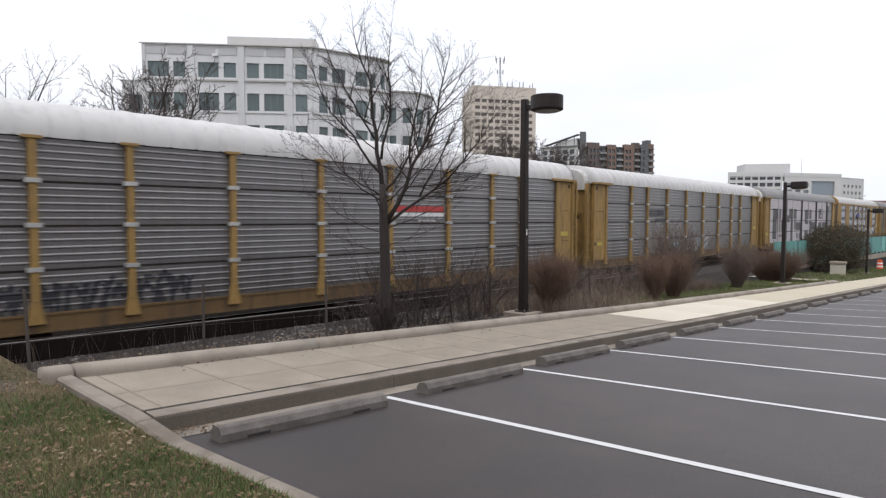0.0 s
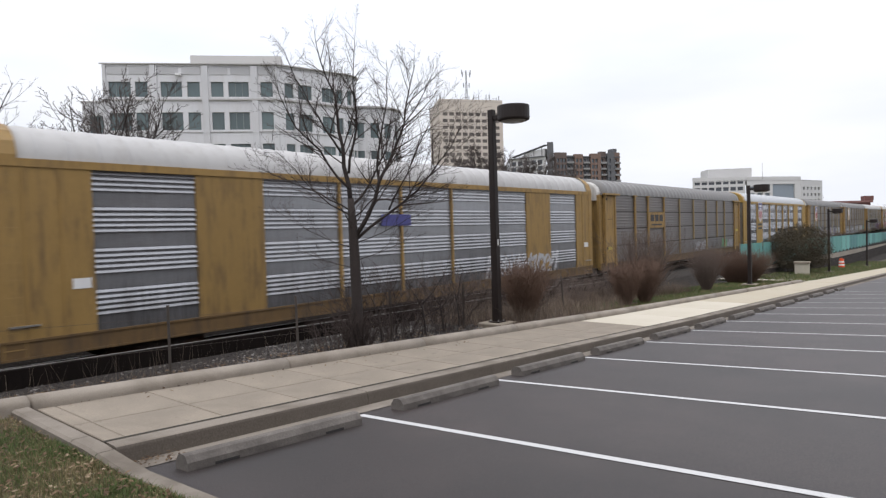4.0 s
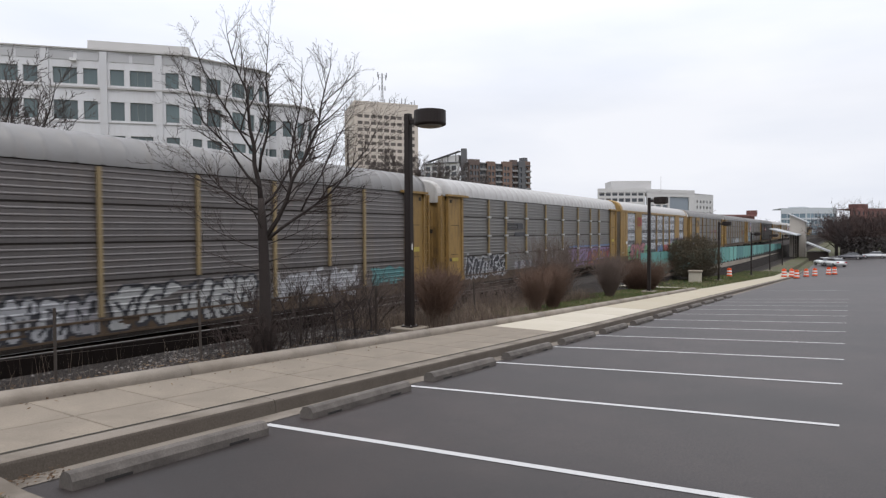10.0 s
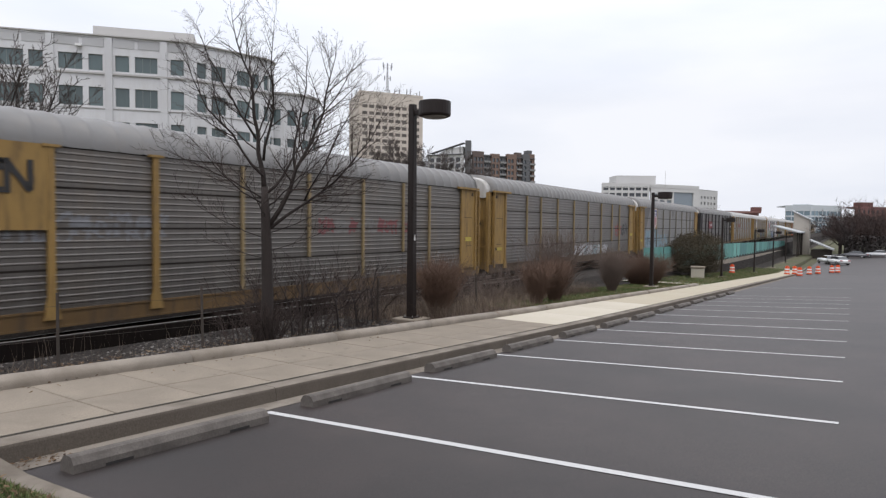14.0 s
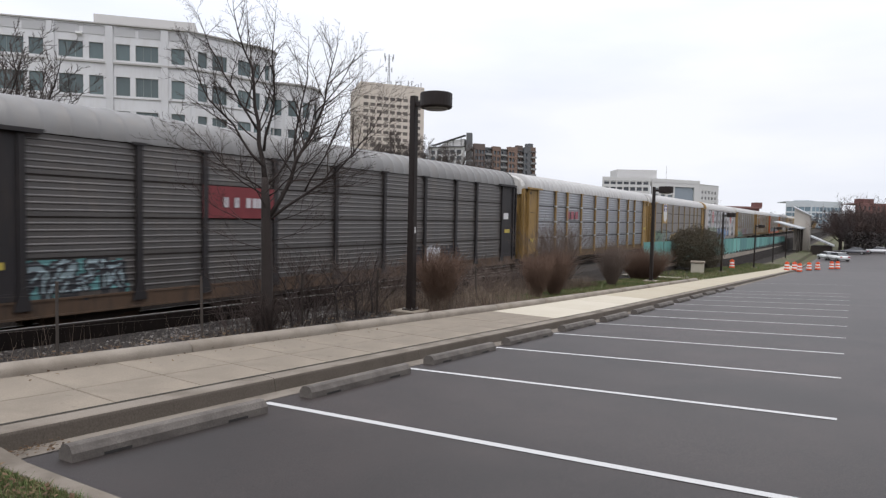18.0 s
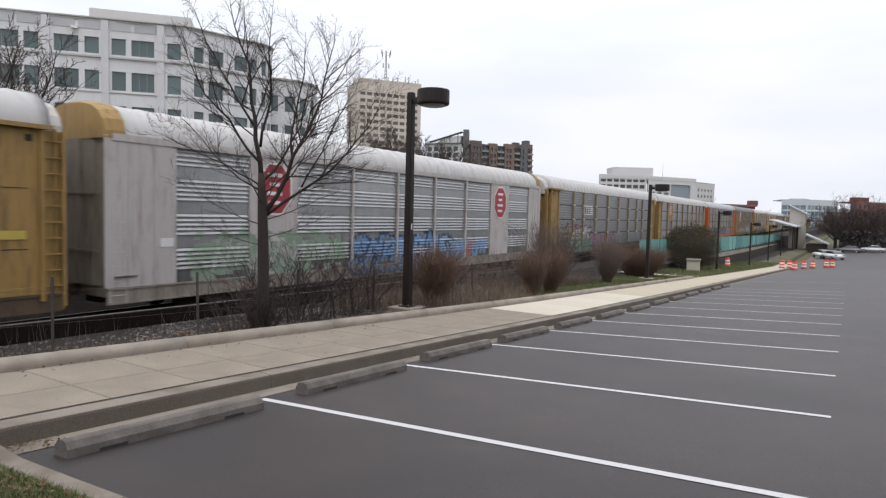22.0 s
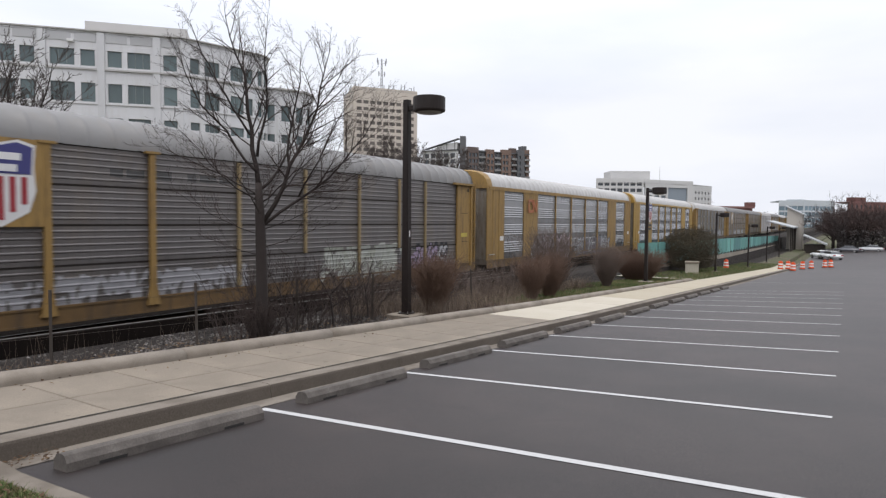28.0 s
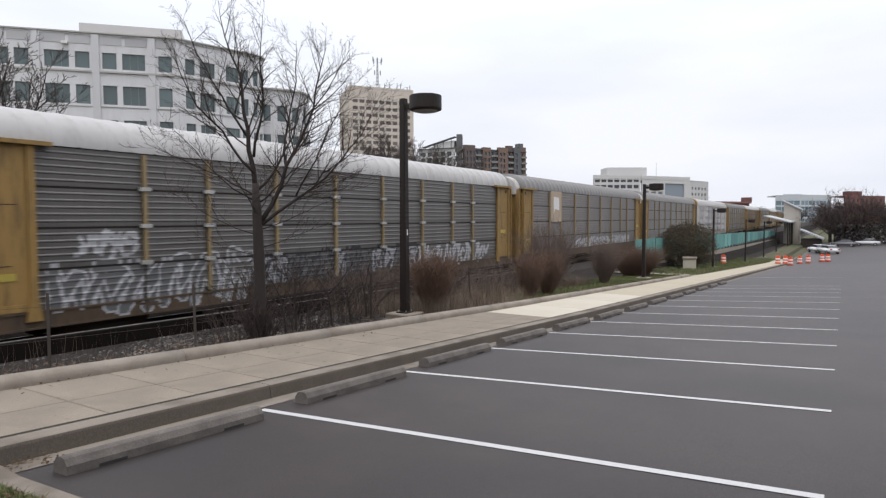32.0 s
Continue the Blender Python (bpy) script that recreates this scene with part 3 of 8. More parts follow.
def gable_cap_mesh():
    """The pale arched cap over a wagon's end, lower than the roof, running from y = 0 to 0.62."""
    prof = [(1.42, 4.5), (1.44, 4.95), (1.36, 5.18), (1.16, 5.40), (0.88, 5.54), (0.46, 5.62), (0, 5.65)]
    prof = prof + [(-x, z) for x, z in prof[-2::-1]]
    bm = bmesh.new()
    rows_ = [[bm.verts.new((x * q, y, 4.5 + (z - 4.5) * q)) for x, z in prof] for y, q in ((0.0, 1.0), (0.5, 1.0), (0.6, 0.985), (0.64, 0.95))]
    for r0, r1 in zip(rows_, rows_[1:]):
        for k in range(len(prof) - 1):
            bm.faces.new((r0[k], r0[k + 1], r1[k + 1], r1[k]))
    bm.faces.new(rows_[-1][::-1])
    bmesh.ops.recalc_face_normals(bm, faces=bm.faces)
    return bm


def coupler_mesh():
    bm = bmesh.new()
    box(bm, -0.12, 0.12, 0.0, 0.55, 0.72, 0.98)
    box(bm, -0.2, 0.2, 0.5, 0.78, 0.68, 1.02)
    return bm


def cap_mesh():
    """The rounded roof end of a newer wagon: a hood 0.5 m long from y = 0."""
    prof = [(1.59, 4.80), (1.58, 5.0), (1.49, 5.30), (1.28, 5.55), (0.96, 5.72), (0.5, 5.81), (0, 5.84)]
    prof = prof + [(-x, z) for x, z in prof[-2::-1]]
    bm = bmesh.new()
    rows_ = []
    for y, k in ((0.0, 0.93), (0.12, 0.985), (0.3, 1.0), (0.55, 1.0)):
        rows_.append([bm.verts.new((x * (0.96 + 0.04 * k), y, 4.8 + (z - 4.8) * k)) for x, z in prof])
    for r0, r1 in zip(rows_, rows_[1:]):
        for k in range(len(prof) - 1):
            bm.faces.new((r0[k], r1[k], r1[k + 1], r0[k + 1]))
    bm.faces.new(rows_[0])
    bmesh.ops.recalc_face_normals(bm, faces=bm.faces)
    return bm


def side_sheet_mesh():
    """The wagon's far side, one ribbed wall that the camera never passes, and its inside deck."""
    bm = bmesh.new()
    box(bm, -1.55, -1.50, -13.3, 13.3, 0.95, 4.87)
    return bm


P_SEAM = paint("dark_seam", (0.03, 0.024, 0.018), 0.8)
P_CAPS = paint("pale_gable_paint", (0.50, 0.485, 0.46), 0.55, 0, 0.15, 1.2, (0.25, 0.215, 0.18), 0.6)


def panel_mat(key, base, root, stain=0.5, gloss=0.45, blocks=(), spikes=()):
    """Weathered galvanised or painted sheet, with sprayed fields where the wagon has them. Places are in the wagon's own space."""
    n = Nodes("sheet_" + key)
    base = tuple(c * (1.05 if base[0] < 0.18 else 1.15) for c in base)
    base = (base[0], base[1] * 0.985, base[2] * (1.1 if base[2] < 0.83 * base[0] else 1.0))
    if gloss < 0.42:
        base = tuple(c * 1.2 for c in base)
    n.tc.object = root
    o = n.tc.outputs["Object"]
    info = n.add("ShaderNodeObjectInfo")
    streak = n.noise(n.mapped(o, (1, 1.6, 0.25)), 1.7, 6, 0.7)
    fine = n.noise(n.mapped(o, (1, 0.6, 5.0)), 9.0, 4, 0.65)
    dark = tuple(c * 0.42 for c in base)
    light = tuple(min(1, c * 1.22) for c in base)
    col = n.mix(n.math("ADD", n.math("MULTIPLY", streak, 0.65), n.math("MULTIPLY", fine, 0.35)), dark, light)
    col = n.mix(n.math("MULTIPLY", info.outputs["Random"], 0.22), col, dark)
    smear = n.noise(n.mapped(o, (1, 0.35, 2.6)), 2.2, 5, 0.7)
    col = n.mix(n.ramp(smear, [(0.45, (0, 0, 0)), (0.68, (0.5, 0.5, 0.5))]), col, tuple(0.55 * c + q for c, q in zip(base, (0.035, 0.024, 0.018))))
    rust = n.ramp(n.noise(n.mapped(o, (1, 1.0, 0.5)), 0.9, 7, 0.75), [(0.5, (0, 0, 0)), (0.72, (1, 1, 1))])
    col = n.mix(n.math("MULTIPLY", rust, stain * 0.6), col, (0.16, 0.125, 0.09))
    sep = n.add("ShaderNodeSeparateXYZ")
    n.link(o, sep.inputs[0])
    # streaky darkening towards the bottom: wheel dirt and the shade low on the side
    grime_shade = n.ramp(n.math("MULTIPLY", n.math("ADD", sep.outputs[2], n.math("MULTIPLY", streak, 2.2)), 0.2), [(0.30, (0.72, 0.72, 0.72)), (0.62, (0, 0, 0))])
    col = n.mix(grime_shade, col, (0.05, 0.041, 0.034))
    if blocks:
        wob_y = n.math("ADD", sep.outputs[1], n.math("MULTIPLY_ADD", n.noise(o, 3.0, 2, 0.5), 0.16, -0.08))
        wob_z = n.math("ADD", sep.outputs[2], n.math("MULTIPLY_ADD", n.noise(o, 2.6, 2, 0.5), 0.14, -0.07))
        for (y0, y1, z0, z1, tone) in blocks:
            inside = n.math("MULTIPLY", n.math("GREATER_THAN", wob_y, y0), n.math("LESS_THAN", wob_y, y1))
            inside = n.math("MULTIPLY", inside, n.math("MULTIPLY", n.math("GREATER_THAN", wob_z, z0), n.math("LESS_THAN", wob_z, z1)))
            col = n.mix(n.math("MULTIPLY", inside, n.math("MULTIPLY_ADD", fine, 0.25, 0.84)), col, tone)
    for (yc, foot, z0, z1) in spikes:
        tip = n.math("MULTIPLY_ADD", sep.outputs[2], -foot / (z1 - z0), foot * z1 / (z1 - z0))
        inside = n.math("LESS_THAN", n.math("ABSOLUTE", n.math("SUBTRACT", sep.outputs[1], yc)), tip)
        inside = n.math("MULTIPLY", inside, n.math("MULTIPLY", n.math("GREATER_THAN", sep.outputs[2], min(z0, z1)), n.math("LESS_THAN", sep.outputs[2], max(z0, z1))))
        col = n.mix(n.math("MULTIPLY", inside, 0.85), col, (0.072, 0.064, 0.057))
    n.bump(fine, 0.15, 0.0012)
    return n.done(col, gloss - 0.12, 0.5 if gloss < 0.42 else 0.35, 0.95)


CAR_PAINT = {
    "yellow": paint("wagon_yellow", (0.30, 0.185, 0.058), 0.6, 0, 0.25, 1.2, (0.10, 0.062, 0.033), 0.9),
    "bright": paint("wagon_bright_yellow", (0.36, 0.22, 0.045), 0.5, 0, 0.16, 1.2, (0.16, 0.10, 0.04), 0.8),
    "orange": paint("wagon_orange", (0.44, 0.095, 0.03), 0.5, 0, 0.15, 1.2, (0.2, 0.06, 0.03), 0.4),
    "dark": paint("wagon_dark_brown", (0.022, 0.019, 0.02), 0.6, 0, 0.25, 1.2, (0.05, 0.036, 0.028), 0.5),
    "white": paint("wagon_white", (0.47, 0.435, 0.42), 0.5, 0, 0.12, 1.2, (0.22, 0.165, 0.125), 0.75),
}
ROOF_PAINT = {
    "white": paint("roof_white", (0.45, 0.44, 0.43), 0.55, 0, 0.10, 0.8, (0.30, 0.285, 0.265), 0.7),
    "grey": paint("roof_grey", (0.20, 0.195, 0.19), 0.5, 0.2, 0.15, 0.8, (0.2, 0.18, 0.16), 0.6),
    "silver": paint("roof_silver", (0.44, 0.45, 0.46), 0.4, 0.4, 0.1, 0.8, (0.33, 0.32, 0.31), 0.5),
}
# index: style, roof, frame paint, sheet colour, gloss, stain, badge
G1, G2, G3 = (0.185, 0.18, 0.174), (0.155, 0.143, 0.126), (0.26, 0.265, 0.27)
CARS = {
    0: ("A", "white", "yellow", G1, 0.5, 0.4, None),
    1: ("A", "white", "yellow", G1, 0.45, 0.3, "red_strip"),
    2: ("A", "white", "yellow", G1, 0.5, 0.5, "dark_lines"),
    3: ("A", "grey", "yellow", (0.178, 0.172, 0.162), 0.6, 0.4, None),
    4: ("B", "white", "yellow", (0.249, 0.255, 0.263), 0.36, 0.2, "blue_bar"),
    5: ("A", "grey", "yellow", (0.148, 0.136, 0.115), 0.6, 0.9, "yellow_plate"),
    6: ("B", "silver", "bright", (0.310, 0.315, 0.321), 0.3, 0.1, "shield_tall"),
    7: ("A", "grey", "yellow", (0.152, 0.139, 0.111), 0.6, 0.9, "shield_plate"),
    8: ("A", "grey", "yellow", (0.152, 0.139, 0.118), 0.6, 0.8, "pale_plate"),
    9: ("A", "white", "yellow", (0.163, 0.158, 0.144), 0.55, 0.5, "dark_lines"),
    10: ("B", "white", "yellow", (0.267, 0.272, 0.275), 0.33, 0.3, "orange_mark"),
    11: ("A", "grey", "yellow", (0.152, 0.139, 0.111), 0.6, 0.9, "dark_mark_plate"),
    12: ("A", "grey", "yellow", (0.159, 0.147, 0.122), 0.6, 0.8, None),
    13: ("A", "grey", "yellow", (0.215, 0.208, 0.20), 0.6, 0.4, "shield_plate"),
    14: ("A", "grey", "dark", (0.112, 0.104, 0.097), 0.6, 0.6, "red_plate"),
    15: ("A", "white", "yellow", (0.244, 0.253, 0.266), 0.42, 0.3, "red_letters"),
    16: ("A", "white", "yellow", (0.205, 0.184, 0.15), 0.6, 0.6, "shield_white"),
    17: ("B", "white", "white", (0.275, 0.281, 0.279), 0.35, 0.2, "octagons"),
    18: ("A", "white", "yellow", (0.192, 0.194, 0.194), 0.5, 0.4, "white_plate"),
    19: ("A", "white", "yellow", (0.244, 0.245, 0.248), 0.42, 0.3, "shield_yellow"),
    20: ("A", "silver", "orange", (0.244, 0.238, 0.237), 0.45, 0.4, None),
    21: ("A", "grey", "yellow", (0.145, 0.133, 0.114), 0.6, 0.8, "shield_yellow"),
    22: ("B", "white", "yellow", (0.258, 0.260, 0.259), 0.35, 0.4, "orange_mark"),
    23: ("B", "white", "bright", (0.310, 0.315, 0.321), 0.3, 0.1, "shield_tall"),
    24: ("A", "white", "yellow", (0.142, 0.136, 0.126), 0.55, 0.5, None),
    25: ("A", "grey", "yellow", (0.185, 0.168, 0.144), 0.6, 0.7, "pale_plate"),
    26: ("A", "grey", "yellow", (0.192, 0.183, 0.158), 0.6, 0.6, None),
    27: ("B", "white", "white", (0.361, 0.358, 0.350), 0.4, 0.3, None),
    28: ("A", "grey", "yellow", G1, 0.5, 0.5, None),
    29: ("A", "white", "yellow", G2, 0.5, 0.5, None),
    30: ("A", "grey", "yellow", G1, 0.5, 0.5, None),
    31: ("A", "white", "yellow", G3, 0.5, 0.5, None),
    32: ("A", "grey", "yellow", G2, 0.5, 0.5, None),
}
SILL = {"rusty": paint("rusty_yellow_girder", (0.085, 0.056, 0.034), 0.75, 0, 0.4, 0.9, (0.032, 0.024, 0.019), 0.95), "yellow": paint("grimy_yellow_girder", (0.135, 0.08, 0.031), 0.7, 0, 0.35, 0.9, (0.045, 0.032, 0.024), 0.95), "orange": CAR_PAINT["orange"], "dark": paint("rusty_girder", (0.10, 0.06, 0.036), 0.7, 0, 0.4, 0.9, (0.03, 0.024, 0.02), 0.8), "white": paint("grimy_white_girder", (0.27, 0.235, 0.20), 0.65, 0, 0.3, 0.9, (0.09, 0.066, 0.048), 0.9), "bright": CAR_PAINT["bright"]}
FADED = (20, 7, 8, 9, 12, 13, 16, 18, 24, 25, 26, 28, 30)
P_CHAR_POST = paint("charcoal_post", (0.06, 0.058, 0.056), 0.6, 0, 0.3, 1.5)
P_SILVERED = paint("silvered_post", (0.24, 0.215, 0.17), 0.55, 0.2, 0.3, 1.0, (0.16, 0.14, 0.11), 0.7)
P_WHITE = paint("badge_white", (0.72, 0.71, 0.70), 0.5, 0, 0.08)
DIRTY_END = paint("stained_end", (0.20, 0.175, 0.145), 0.65, 0.1, 0.35, 1.5, (0.10, 0.07, 0.045), 0.9)
NOTICE = paint("notice_yellow", (0.46, 0.36, 0.07), 0.6, 0, 0.15)
FADE_PAINT = paint("faded_post", (0.29, 0.215, 0.11), 0.65, 0, 0.3, 1.0, (0.17, 0.145, 0.105), 0.75)
TONE = {"yellow": "yellow-framed", "bright": "bright yellow", "orange": "orange-ended", "dark": "dark brown", "white": "white"}


# a sprayed pale field with charcoal block shapes on it: y from, y to, z from, z to, paint
CHAR, WASH = (0.036, 0.034, 0.033), (0.47, 0.425, 0.435)
BROWN = (0.13, 0.115, 0.09)
BLOCKS = [(-11.9, 10.7, 0.98, 4.86, WASH), (10.7, 12.2, 1.0, 4.9, (0.20, 0.195, 0.19)),
          (-10.75, -8.2, 3.0, 3.95, CHAR), (-10.75, -9.6, 1.3, 3.2, CHAR), (-9.5, -8.1, 1.95, 2.95, BROWN), (-8.2, -6.5, 2.0, 2.95, CHAR), (-9.3, -6.4, 1.45, 1.7, BROWN),
          (-8.35, -8.15, 1.9, 3.0, WASH), (-9.62, -6.5, 1.78, 1.94, WASH),
          (-5.6, -3.0, 3.05, 4.0, CHAR), (-6.2, -5.4, 2.75, 3.4, CHAR), (-5.0, -4.15, 0.98, 3.1, CHAR), (-3.9, -3.1, 2.05, 3.0, BROWN), (-3.1, -1.4, 2.0, 2.75, CHAR), (-2.9, -2.4, 1.25, 1.75, CHAR), (-2.0, -1.5, 1.15, 1.7, CHAR),
          (0.1, 2.8, 2.55, 3.98, CHAR), (2.2, 4.3, 1.95, 2.75, CHAR), (0.1, 3.1, 1.02, 1.88, CHAR), (2.0, 3.0, 1.5, 2.6, CHAR), (0.9, 2.65, 2.84, 3.06, WASH), (1.7, 2.1, 1.95, 2.5, WASH), (2.9, 3.1, 1.5, 2.0, WASH), (3.1, 4.3, 1.6, 1.78, WASH),
          (5.75, 9.0, 3.08, 4.12, CHAR), (7.75, 9.3, 3.0, 4.86, WASH), (5.8, 10.5, 2.0, 2.72, CHAR), (5.85, 7.05, 0.98, 2.72, CHAR), (6.5, 7.5, 3.32, 3.5, WASH), (9.3, 10.6, 1.95, 4.5, CHAR), (10.55, 10.72, 1.8, 3.9, WASH), (7.1, 10.7, 1.82, 1.98, WASH),
          (-6.72, -6.2, 0.98, 4.86, CHAR), (-1.45, -0.9, 0.98, 4.86, CHAR), (4.3, 4.8, 0.98, 4.86, CHAR), (9.15, 9.5, 0.98, 4.86, CHAR)]


# bare dark spikes left in a silver coat: centre, half width, base, tip
SPIKES = [(-11.9, 2.4, 4.86, 1.2), (-1.7, 1.0, 0.95, 2.8), (1.2, 0.9, 1.0, 2.75), (0.1, 0.45, 4.8, 3.7), (11.0, 0.9, 1.2, 4.86)]
MURAL = [(2.7, 11.95, 0.5, 2.02, (0.19, 0.115, 0.23)), (2.7, 11.95, 1.98, 2.1, (0.08, 0.16, 0.30))]
LETTERS = [(a, a + w, 4.12, 4.34, (0.05, 0.048, 0.046)) for a, w in ((-5.5, 0.35), (-5.05, 0.5), (-4.4, 0.7), (-3.2, 0.3), (-2.8, 0.6), (-2.1, 0.5))]


